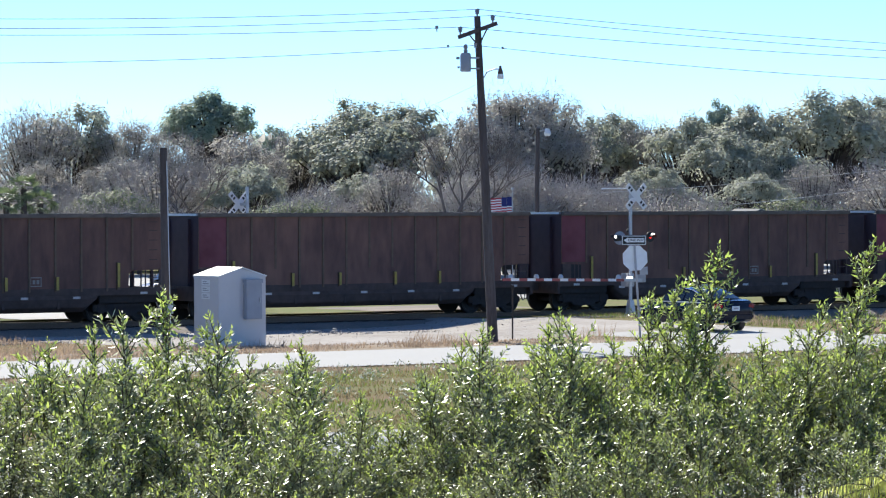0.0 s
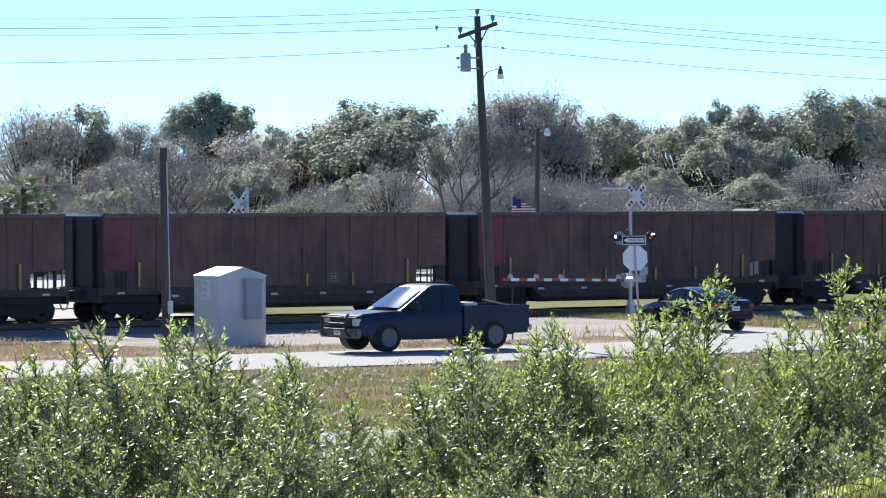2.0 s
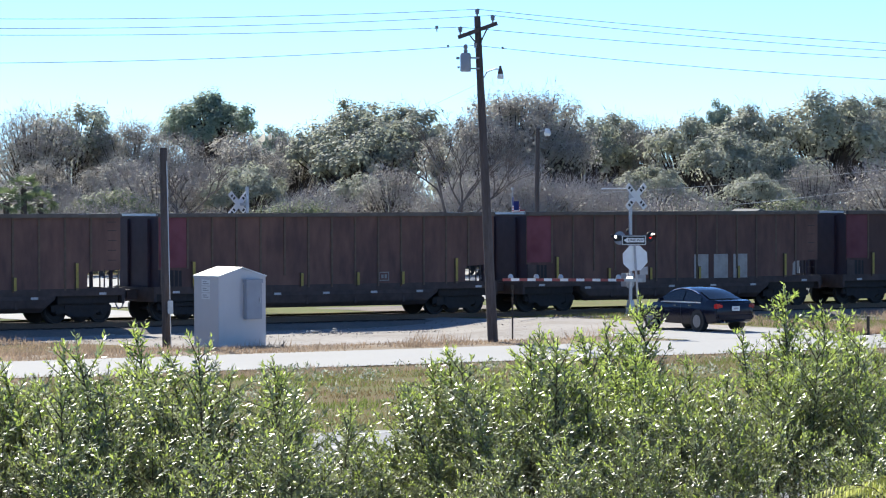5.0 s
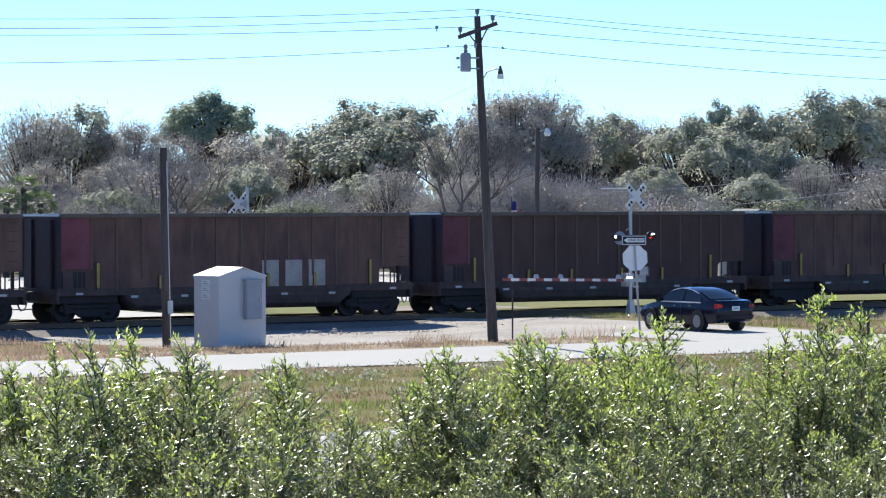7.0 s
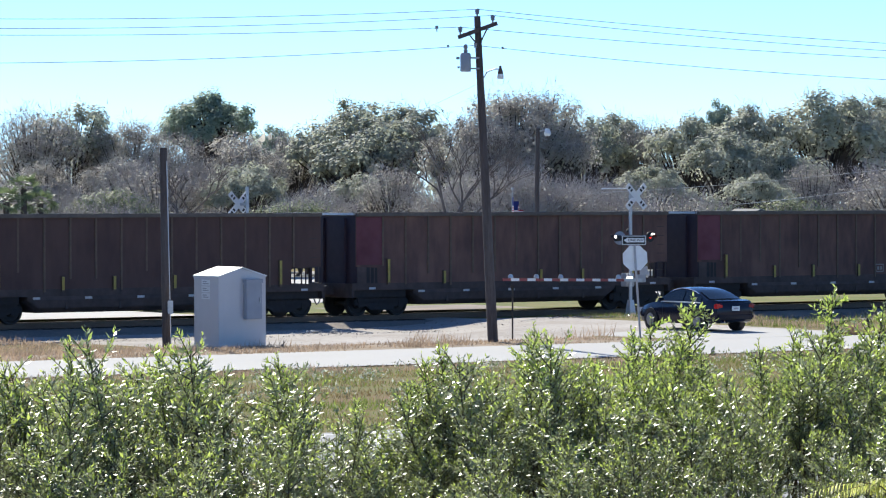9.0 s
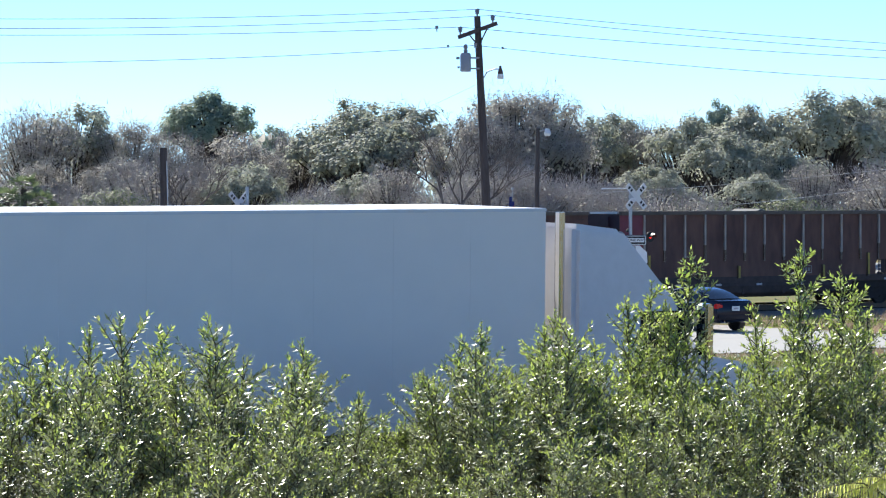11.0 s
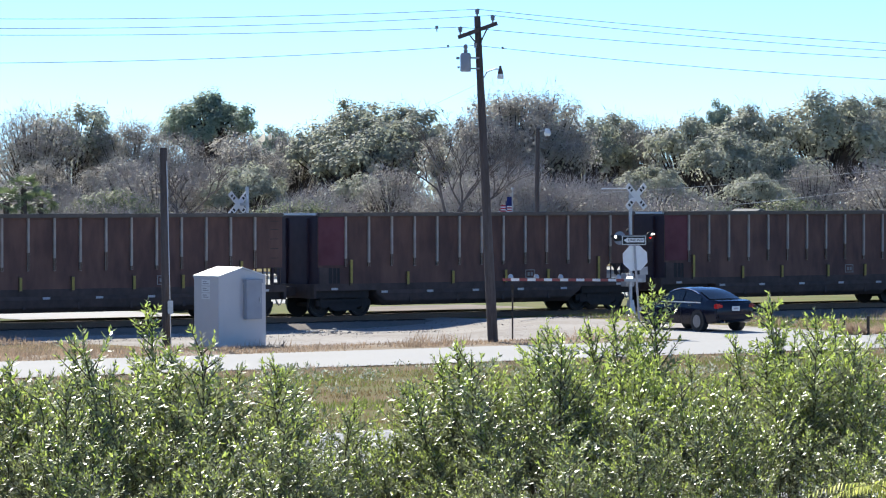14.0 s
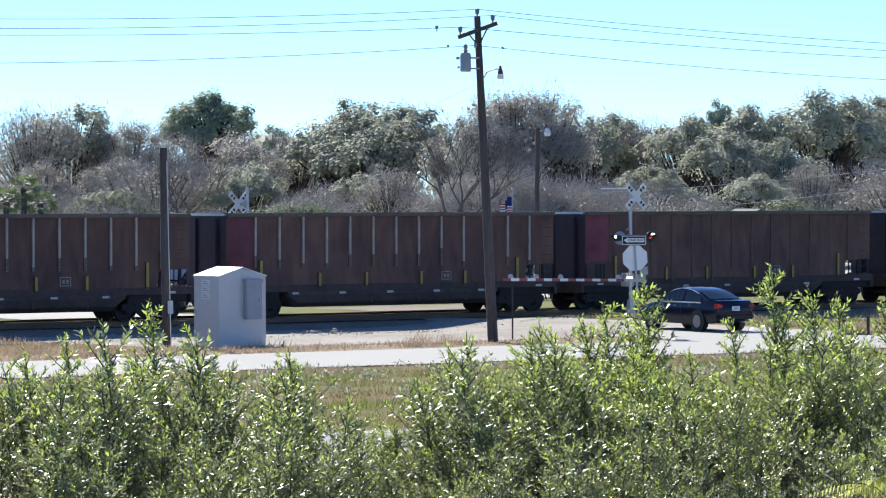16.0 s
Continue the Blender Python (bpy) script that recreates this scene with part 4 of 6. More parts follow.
def stub_pole():
    p = thing("stub_pole", pose(-8.32, 99.8, -0.15, 0, -0.9, 0), "short dark timber pole with conduit", "utility pole")
    part("shaft", Builder().tube([(0, 0, z) for z in (-0.4, 1, 3, 5, 6.0)], [0.14, 0.135, 0.125, 0.115, 0.105], 14), M_POLE, p, smooth=True)
    part("conduit", Builder().cyl((0.12, -0.05, 0), (0.10, -0.05, 5.6), 0.022, n=8), M_GALV, p)
    part("meter_box", Builder().box(0.06, 0.22, -0.2, -0.08, 1.0, 1.4), M_GALV, p, bevel=0.02)


stub_pole()


def yard_lamp():
    p = thing("yard_lamp", pose(4.25, 150, -0.1), "dark pole with a pale yard lamp before the woods", "yard lamp")
    part("pole", Builder().tube([(0, 0, -0.3), (0, 0, 4), (0.05, 0, 7.6)], [0.13, 0.11, 0.09], 10), M_POLE, p, smooth=True)
    part("arm", Builder().cyl((0, 0, 7.45), (0.45, -0.1, 7.55), 0.03, n=6), M_GALV, p)
    part("lamp_head", Builder().lathe((0.48, -0.1, 7.25), (0.48, -0.1, 7.6), [(0, 0.12), (0.3, 0.17), (1, 0.08)], 12), M_LENS, p, smooth=True)


yard_lamp()

# ---- flag ----
FLAG_STRIPS = []


def flag():
    p = thing("flagpole", pose(3.03, 145, -0.1), "slim white flagpole with ball finial", "flagpole")
    part("pole", Builder().cyl((0, 0, 0), (0, 0, 4.8), 0.03, 0.02, 8), M_GALV, p)
    part("finial", Builder().ball((0, 0, 4.85), 0.07), M_GALV, p, smooth=True)
    f = thing("flag", pose(3.03, 145, 0), "striped red and white flag with blue canton", "flag")
    n, w, h = 5, 0.23, 0.74
    parent = f
    for i in range(n):
        hinge = part("flag_strip", Builder().box(-w, 0, -0.004, 0.004, 0, h / 13), M_FLAG_R, f)
        FLAG_STRIPS.append(hinge)
        for k in range(1, 13):
            if i < 2 and k >= 6:
                break
            part("stripe", Builder().box(-w, 0, -0.004, 0.004, k * h / 13, (k + 1) * h / 13), M_FLAG_R if k % 2 == 0 else M_FLAG_W, hinge)
        if i < 2:
            part("canton", Builder().box(-w, 0, -0.004, 0.004, 6 * h / 13, h), M_FLAG_B, hinge)


flag()

# ---- vehicles ----


def road_wheel(parent, x, y, z, r, w, side, store, rim_mat=None):
    ty = cloned_mesh((store, "tyre"), lambda: Builder().lathe((0, -w / 2, 0), (0, w / 2, 0), [(0, r * 0.66), (0.0, r * 0.9), (0.15, r), (0.85, r), (1, r * 0.9), (1, r * 0.66)], 28).mesh("tyre", [M_TYRE], smooth=True))

    def rim():
        b = Builder().lathe((0, -w / 2 - 0.005, 0), (0, w / 2 - 0.04, 0), [(0.0, r * 0.60), (0.0, r * 0.68), (0.4, r * 0.67), (1, r * 0.66)], 24)
        for i in range(7):
            a = 2 * math.pi * i / 7
            m = Matrix.Rotation(a, 4, "Y")
            b.box(r * 0.1, r * 0.63, -w / 2 - 0.015, -w / 2 + 0.01, -r * 0.08, r * 0.08, m)
        b.lathe((0, -w / 2 - 0.02, 0), (0, -w / 2 + 0.02, 0), [(0, r * 0.12), (1, r * 0.18)], 14)
        return b.mesh("rim", [rim_mat or M_ALLOY])

    hub = cloned_mesh((store, "hub"), lambda: Builder().cyl((0, -w / 2 + 0.03, 0), (0, w / 2 - 0.02, 0), r * 0.6, n=20).mesh("wheel", [M_BLACK]))
    wob = part("wheel", hub, None, parent, m=pose(x, y, z, 0, 0, 0 if side < 0 else 180))
    part("tyre", ty, None, wob)
    part("rim", cloned_mesh((store, "rim"), rim), None, wob)
    return wob


def arch(cx, cz, r, n=9):
    return [(cx - r * math.cos(math.pi * i / (n - 1)), cz + r * math.sin(math.pi * i / (n - 1))) for i in range(n)]


def shell(b, stations):
    """Loft rings of points along a body."""
    n = len(stations[0])
    vs = [p for s in stations for p in s]
    fs = [(i * n + j, i * n + (j + 1) % n, (i + 1) * n + (j + 1) % n, (i + 1) * n + j) for i in range(len(stations) - 1) for j in range(n)]
    fs += [tuple(range(n - 1, -1, -1)), tuple((len(stations) - 1) * n + j for j in range(n))]
    b.add(vs, fs)


def greenhouse(parent, arc, wb, wr, zb, paint, sides, front, rear):
    """A rounded cabin under the roof line arc (x, z), with glass let into its sides, front and rear."""
    zt = max(z for _, z in arc)
    wide = lambda z: wb - (wb - wr) * (z - zb) / (zt - zb)

    def roof(x):
        for (x0, z0), (x1, z1) in zip(arc, arc[1:]):
            if x <= x1:
                t = max(0.0, (x - x0) / (x1 - x0))
                return z0 + (z1 - z0) * t
        return arc[-1][1]

    b = Builder()
    shell(b, [[(x, -wb, zb - 0.05), (x, wb, zb - 0.05), (x, wide(z), z), (x, wide(z) * 0.6, z + 0.025), (x, -wide(z) * 0.6, z + 0.025), (x, -wide(z), z)] for x, z in arc])
    part("cabin", b, paint, parent, smooth=True)

    def sheet(rows, label, glass):
        n = len(rows)
        g = Builder()
        out = [p for r in rows for p in (r[0], r[1])]
        g.add(out, [(2 * i, 2 * i + 2, 2 * i + 3, 2 * i + 1) for i in range(n - 1)])
        part("window", g, glass, parent, label)

    for x0, x1 in sides:
        for s in (-1, 1):
            rows = []
            for i in range(7):
                x = x0 + (x1 - x0) * i / 6
                z = roof(x)
                lo, hi = zb + 0.02, zb + (z - zb) * 0.86
                rows.append(((x, s * (wide(lo) + 0.012), lo), (x, s * (wide(hi) + 0.012), hi)))
            sheet(rows if s < 0 else [(q, p) for p, q in rows], "dark tinted side window", M_GLASS)
    for (x0, x1), label, glass in ((front, "windscreen", M_SCREEN), (rear, "rear window", M_GLASS)):
        rows = []
        for i in range(5):
            x = x0 + (x1 - x0) * i / 4
            z = roof(x)
            w = wide(z) * 0.88
            off = 0.035
            out = 0.02 if label == "windscreen" else -0.02
            rows.append([(x + out * (1 + 4.0 * (1 - (j / 4) ** 2)), w * j / 4, z + off + 0.012 * (1 - (j / 4) ** 2)) for j in range(-4, 5)])
        g = Builder()
        g.add([p for r in rows for p in r], [(9 * i + j, 9 * i + j + 9, 9 * i + j + 10, 9 * i + j + 1) for i in range(4) for j in range(8)])
        part("window", g, glass, parent, label, smooth=True)


def sedan(m):
    car = thing("sedan", m, "dark blue sedan waiting at the crossing with tail lamps lit", "car")
    W = 0.92

    def half(x, w, zs, k):
        zb, zm, zt = zs
        return [(x, -w * 0.92, zb), (x, w * 0.92, zb), (x, w, zm), (x, w * k, zt), (x, -w * k, zt), (x, -w, zm)]

    st = [half(-2.43, W * 0.80, (0.42, 0.66, 0.92), 0.90), half(-2.36, W * 0.9, (0.34, 0.68, 1.04), 0.88), half(-2.0, W * 0.98, (0.26, 0.70, 1.08), 0.86),
          half(-1.2, W, (0.22, 0.72, 1.0), 0.9), half(0.9, W, (0.22, 0.70, 0.97), 0.9), half(1.6, W * 0.98, (0.22, 0.66, 0.90), 0.86),
          half(2.15, W * 0.92, (0.24, 0.60, 0.78), 0.84), half(2.42, W * 0.72, (0.32, 0.52, 0.64), 0.85)]
    b = Builder()
    shell(b, st)
    part("body", b, M_SEDAN, car, bevel=0.03, smooth=True)
    greenhouse(car, ((-2.0, 0.99), (-1.6, 1.14), (-1.25, 1.28), (-0.9, 1.38), (-0.5, 1.44), (-0.1, 1.46), (0.25, 1.41), (0.55, 1.30), (0.85, 1.15), (1.15, 0.98)), 0.82, 0.60, 0.95, M_SEDAN, ((-1.45, -0.45), (-0.38, 0.78)), (0.3, 1.08), (-1.8, -1.0))
    part("belt_trim", Builder().box(-1.5, 0.85, -0.86, -0.82, 0.95, 0.99).box(-1.5, 0.85, 0.82, 0.86, 0.95, 0.99), M_TRIM, car, "bright belt line")
    for s in (-1, 1):
        part("tail_lamp", Builder().box(-2.44, -2.25, *sorted((s * 0.56, s * 0.84)), 0.78, 0.95), M_TAIL if s > 0 else M_TAIL_OFF, car, "red tail lamp", bevel=0.03)
        part("head_lamp", Builder().box(2.1, 2.34, *sorted((s * 0.5, s * 0.8)), 0.56, 0.72), M_HEAD, car, bevel=0.03)
        # arched chrome tube, added only to catch a sun glint at the roof edge
        rail = [(x, s * (0.835 - 0.22 * (z - 0.95) / 0.51), z - 0.01) for x, z in ((-1.25, 1.28), (-0.9, 1.38), (-0.5, 1.44), (-0.1, 1.46), (0.25, 1.41), (0.55, 1.30))]
        part("roof_trim", Builder().tube(rail, 0.016, 8), M_CHROME, car, "chrome tube added along the roof edge for a sun glint", smooth=True)
        part("mirror", Builder().box(0.62, 0.78, *sorted((s * 0.88, s * 1.06)), 0.98, 1.1), M_SEDAN, car, bevel=0.03)
        for x in (-0.05, -0.95):
            part("door_handle", Builder().box(x - 0.09, x + 0.09, *sorted((s * 0.905, s * 0.93)), 0.84, 0.87), M_CHROME, car)
        for x in (-1.4, 1.42):
            part("wheel_well", Builder().lathe((x, s * 0.70, 0.34), (x, s * 0.925, 0.34), [(0, 0.39), (1, 0.39)], 24), M_BLACK, car)
            road_wheel(car, x, s * 0.84, 0.325, 0.325, 0.2, s, "sedan", M_RIM)
        part("door_seam", Builder().box(-0.405, -0.395, *sorted((s * 0.918, s * 0.9235)), 0.3, 0.96).box(0.68, 0.69, *sorted((s * 0.918, s * 0.9235)), 0.3, 0.96), M_BLACK, car)
    plate = part("number_plate", Builder().box(-2.452, -2.44, -0.16, 0.16, 0.70, 0.86), M_SIGNW, car, "white number plate")
    part("plate_bars", Builder().box(-2.455, -2.4525, -0.11, 0.11, 0.75, 0.81), M_GREY, plate)
    part("bumper", Builder().box(-2.47, -2.2, -0.8, 0.8, 0.40, 0.60), M_SEDAN, car, bevel=0.05)
    part("exhaust", Builder().cyl((-2.46, 0.5, 0.32), (-2.2, 0.5, 0.32), 0.035), M_CHROME, car)
    car.scale = (0.915, 0.915, 0.93)
    return car


sedan(pose(8.24, 108.6, 0.03, 0, 0, 122))
PICKUP_WHEELS = []


def pickup(m):
    car = thing("pickup_truck", m, "dark blue extended-cab pickup truck with chrome grille guard", "pickup truck")
    W = 0.97

    def half(x, w, zb, zm, zt, k):
        return [(x, -w * 0.95, zb), (x, w * 0.95, zb), (x, w, zm), (x, w * k, zt), (x, -w * k, zt), (x, -w, zm)]

    b = Builder()
    shell(b, [half(-0.72, W, 0.31, 0.85, 1.12, 0.93), half(1.15, W, 0.31, 0.85, 1.12, 0.93), half(1.75, W, 0.33, 0.82, 1.10, 0.88),
              half(2.5, W * 0.98, 0.44, 0.80, 1.05, 0.86), half(2.72, W * 0.93, 0.5, 0.78, 0.98, 0.9)])
    part("body", b, M_PICKUP, car, bevel=0.03, smooth=True)
    greenhouse(car, ((-0.76, 1.12), (-0.72, 1.5), (-0.69, 1.70), (-0.6, 1.785), (-0.3, 1.81), (0.1, 1.81), (0.33, 1.75), (0.64, 1.56), (0.98, 1.35), (1.34, 1.12)), 0.86, 0.70, 1.1, M_PICKUP, ((-0.6, -0.12), (-0.04, 1.05)), (0.40, 1.28), (-0.755, -0.70))
    bed = Builder()
    for s in (-1, 1):
        bed.box(-2.97, -0.76, *sorted((s * 0.95, s * 0.87)), 0.42, 1.22)
    bed.box(-2.97, -0.76, -0.87, 0.87, 0.55, 0.62).box(-0.84, -0.76, -0.87, 0.87, 0.62, 1.22)
    part("bed", bed, M_PICKUP, car, bevel=0.015)
    part("tailgate", Builder().box(-3.04, -2.975, -0.93, 0.93, 0.55, 1.21), M_PICKUP, car, bevel=0.015)
    part("rear_bumper", Builder().box(-3.17, -3.05, -0.9, 0.9, 0.48, 0.66), M_CHROME, car, bevel=0.03)
    part("front_bumper", Builder().box(2.66, 2.86, -0.96, 0.96, 0.38, 0.64), M_ALLOY, car, bevel=0.04)
    part("grille", Builder().box(2.70, 2.745, -0.55, 0.55, 0.68, 0.93), M_BLACK, car, bevel=0.02)
    g = Builder()
    for y in (-0.62, 0.62):
        g.tube([(2.86, y, 0.42), (2.98, y, 0.55), (2.98, y, 0.95), (2.88, y, 1.05)], 0.035, 8)
    for z in (0.62, 0.78, 0.95):
        g.cyl((2.98, -0.62, z), (2.98, 0.62, z), 0.028, n=8)
    part("grille_guard", g, M_BLACK, car, "black tubular grille guard", smooth=True)
    for s in (-1, 1):
        part("head_lamp", Builder().box(2.6, 2.75, *sorted((s * 0.58, s * 0.88)), 0.72, 0.92), M_HEAD, car, bevel=0.02)
        part("tail_lamp", Builder().box(-3.06, -2.985, *sorted((s * 0.80, s * 0.952)), 0.84, 1.08), M_TAIL_OFF, car, bevel=0.02)
        part("mirror", Builder().box(0.85, 1.0, *sorted((s * 0.98, s * 1.22)), 1.12, 1.34), M_BLACK, car, bevel=0.03)
        part("door_handle", Builder().box(-0.1, 0.1, *sorted((s * 0.95, s * 0.985)), 0.98, 1.02), M_BLACK, car)
        part("sill_trim", Builder().box(-0.8, 1.4, *sorted((s * 0.93, s * 0.975)), 0.31, 0.37), M_BLACK, car)
        for x in (-1.82, 1.78):
            part("wheel_well", Builder().lathe((x, s * 0.6, 0.41), (x, s * 0.958, 0.41), [(0, 0.42), (1, 0.42)], 24), M_BLACK, car)
            PICKUP_WHEELS.append((road_wheel(car, x, s * 0.87, 0.385, 0.385, 0.25, s, "pickup"), x, s))
    part("undercarriage", Builder().box(-2.8, 2.5, -0.5, 0.5, 0.36, 0.56), M_BLACK, car)
    part("lumber", Builder().box(-0.5, 0.5, -0.1, 0.1, -0.02, 0.02, pose(-2.1, 0.72, 1.27, 0, -12, 0)), M_TIMBER, car, "pale lumber in the bed")
    part("tool_box", Builder().box(-1.3, -0.86, -0.84, 0.84, 0.95, 1.31), M_GALV, car, "silver tool box across the bed", bevel=0.02)
    pl = part("number_plate", Builder().box(2.865, 2.875, -0.16, 0.16, 0.46, 0.6), M_SIGNW, car)
    part("plate_bars", Builder().box(2.876, 2.879, -0.11, 0.11, 0.50, 0.56), M_GREY, pl)
    return car


PICKUP = pickup(at(40, -27.6, 0.06, 180))


def tall_car(m, name, label):
    car = thing(name, m, label, "car")
    W = 0.93

    def half(x, w, zb, zm, zt, k):
        return [(x, -w * 0.95, zb), (x, w * 0.95, zb), (x, w, zm), (x, w * k, zt), (x, -w * k, zt), (x, -w, zm)]

    b = Builder()
    shell(b, [half(-2.36, W * 0.9, 0.42, 0.75, 1.02, 0.92), half(-2.1, W, 0.3, 0.8, 1.06, 0.93), half(1.2, W, 0.3, 0.8, 1.06, 0.93),
              half(2.0, W * 0.97, 0.3, 0.74, 0.98, 0.88), half(2.34, W * 0.85, 0.4, 0.68, 0.86, 0.86)])
    part("body", b, M_HIGHWAY_CAR, car, bevel=0.03, smooth=True)
    greenhouse(car, ((-2.3, 1.05), (-2.22, 1.45), (-2.0, 1.72), (-1.2, 1.80), (0.2, 1.79), (0.6, 1.70), (1.0, 1.38), (1.3, 1.1)), 0.86, 0.70, 1.03, M_HIGHWAY_CAR,
               ((-1.95, -1.15), (-1.05, -0.1), (0.0, 0.9)), (0.66, 1.26), (-2.29, -2.06))
    for s in (-1, 1):
        part("head_lamp", Builder().box(2.15, 2.34, *sorted((s * 0.5, s * 0.8)), 0.66, 0.8), M_HEAD, car, bevel=0.02)
        part("tail_lamp", Builder().box(-2.38, -2.28, *sorted((s * 0.62, s * 0.84)), 0.8, 1.0), M_TAIL_OFF, car, bevel=0.02)
        part("mirror", Builder().box(0.8, 0.95, *sorted((s * 0.92, s * 1.08)), 1.08, 1.22), M_HIGHWAY_CAR, car, bevel=0.03)
        part("door_handle", Builder().box(-0.25, -0.05, *sorted((s * 0.9, s * 0.945)), 0.93, 0.97), M_BLACK, car)
        for x in (-1.4, 1.42):
            part("wheel_well", Builder().lathe((x, s * 0.6, 0.38), (x, s * 0.935, 0.38), [(0, 0.4), (1, 0.4)], 24), M_BLACK, car)
            road_wheel(car, x, s * 0.84, 0.355, 0.355, 0.22, s, "highway car")
    part("bumper", Builder().box(-2.42, -2.3, -0.8, 0.8, 0.4, 0.62), M_BLACK, car, bevel=0.03)
    return car


HIGHWAY_CAR = tall_car(at(-300, -67.4, 0.03), "highway_car", "dark blue tall car passing on the highway behind shrubs")
tall_car(pose(-9.85, 129.0, 0.03, 0, 0, -129.7), "waiting_car", "dark blue tall car waiting beyond the passing train")


def semi_truck(m):
    """Origin under the middle of the trailer's rear; x forward."""
    t = thing("semi_truck", m, "white box trailer with dull rear doors behind a white tractor", "truck")
    L, W, Z0, Z1 = 16.15, 1.295, 1.22, 4.065
    part("trailer_box", Builder().box(0.04, L, -W, W, Z0, Z1 - 0.045), M_TRAILER, t, "white panelled trailer side", bevel=0.01)
    part("roof_cap", Builder().box(0.02, L + 0.01, -W - 0.006, W + 0.006, Z1 - 0.045, Z1), M_TRAILER_T, t, "bright aluminium roof edge", bevel=0.012)
    part("bottom_rail", Builder().box(0.02, L, -W - 0.008, -W + 0.05, Z0 - 0.12, Z0).box(0.02, L, W - 0.05, W + 0.008, Z0 - 0.12, Z0), M_TRAILER_T, t)
    # rear frame, doors, hinges, bars
    part("rear_header", Builder().box(-0.03, 0.036, -W, W, Z1 - 0.17, Z1 - 0.03), M_GRIME, t, "grimy brown-grey door header", bevel=0.006)
    fr = Builder().box(-0.03, 0.036, -W, W, Z0 - 0.2, Z0)
    for y in (-W, W - 0.07):
        fr.box(-0.03, 0.036, y, y + 0.07, Z0, Z1 - 0.17)
    part("rear_frame", fr, M_TRAILER_T, t, bevel=0.006)
    for s in (-1, 1):
        y0, y1 = sorted((s * 0.012, s * (W - 0.075)))
        d = part("rear_door", Builder().box(-0.045, 0.03, y0, y1, Z0 + 0.01, Z1 - 0.18), M_TRAILER, t, "white rear door", bevel=0.006)
        for i in range(4):
            z = Z0 + 0.25 + i * 0.78
            part("hinge", Builder().box(-0.075, -0.046, *sorted((s * (W - 0.22), s * (W + 0.004))), z - 0.05, z + 0.05), M_TRAILER_T, d, bevel=0.005)
        part("lock_bar", Builder().cyl((-0.075, s * 0.13, Z0 - 0.05), (-0.075, s * 0.13, Z1 - 0.2), 0.03, n=8), M_END, d, "dark grimy lock bar")
        part("seam_gasket", Builder().box(-0.055, -0.046, *sorted((s * 0.014, s * 0.06)), Z0 + 0.02, Z1 - 0.19), M_BLACK, d)
        part("hinge_gasket", Builder().box(-0.052, -0.0455, *sorted((s * (W - 0.1), s * (W - 0.078))), Z0 + 0.02, Z1 - 0.19), M_END, d)
        part("latch_handle", Builder().box(-0.10, -0.08, *sorted((s * 0.13, s * 0.5)), Z0 + 0.45, Z0 + 0.50), M_RUST, d)
        part("marker_lamp", Builder().box(-0.045, -0.031, *sorted((s * 0.85, s * 1.0)), Z1 - 0.13, Z1 - 0.09), M_TAIL_OFF, t)
        part("tail_lamp", Builder().box(-0.045, -0.031, *sorted((s * 0.85, s * 1.1)), Z0 - 0.17, Z0 - 0.05), M_TAIL_OFF, t)
    for k in range(6):
        part("door_reflector", Builder().box(-0.036, -0.0305, -1.15 + k * 0.4, -0.95 + k * 0.4, Z1 - 0.165, Z1 - 0.14), M_RUST if k % 2 else M_SIGNW, t)
    for i in range(1, 13):
        part("panel_seam", Builder().box(i * L / 13 - 0.012, i * L / 13 + 0.012, -W - 0.003, -W + 0.002, Z0, Z1 - 0.09), M_TRAILER, t)
    part("rear_guard", Builder().box(0.05, 0.13, -1.1, 1.1, 0.5, 0.6).box(0.05, 0.15, -0.6, -0.5, 0.6, 1.1).box(0.05, 0.15, 0.5, 0.6, 0.6, 1.1), M_GALV, t)
    for x in (1.9, 3.15):
        for s in (-1, 1):
            road_wheel(t, x, s * 1.02, 0.51, 0.51, 0.5, s, "semi")
    part("trailer_bogie", Builder().box(1.0, 4.0, -0.55, 0.55, 0.55, 1.09), M_BLACK, t, bevel=0.03)
    part("landing_gear", Builder().box(11.6, 11.75, -0.7, -0.55, 0.35, 1.1).box(11.6, 11.75, 0.55, 0.7, 0.35, 1.1), M_GREY, t)
    # tractor
    part("chassis", Builder().box(12.4, 20.6, -0.45, 0.45, 0.55, 0.95), M_BLACK, t, bevel=0.02)
    cab = Builder()
    cab.prism([(16.75, 0.75), (19.0, 0.75), (19.0, 2.0), (18.55, 2.75), (17.6, 3.75), (16.75, 3.85)], -1.15, 1.15)
    part("cab", cab, M_CAB, t, "white sleeper cab", bevel=0.08, smooth=True)
    part("hood", Builder().prism([(18.95, 0.7), (20.9, 0.7), (20.95, 1.65), (18.95, 1.98)], -0.95, 0.95), M_CAB, t, bevel=0.12, smooth=True)
    part("windscreen", Builder().add([(19.01, -1.0, 2.03), (19.01, 1.0, 2.03), (18.58, 0.95, 2.72), (18.58, -0.95, 2.72)], [(0, 1, 2, 3)]), M_GLASS, t)
    for s in (-1, 1):
        part("cab_window", Builder().box(17.9, 18.75, *sorted((s * 1.152, s * 1.16)), 1.95, 2.6), M_GLASS, t)
        part("mirror", Builder().box(18.8, 18.95, *sorted((s * 1.25, s * 1.5)), 1.9, 2.7), M_CHROME, t, bevel=0.03)
        part("exhaust_stack", Builder().cyl((16.6, s * 1.0, 0.9), (16.6, s * 1.0, 4.0), 0.07), M_CHROME, t)
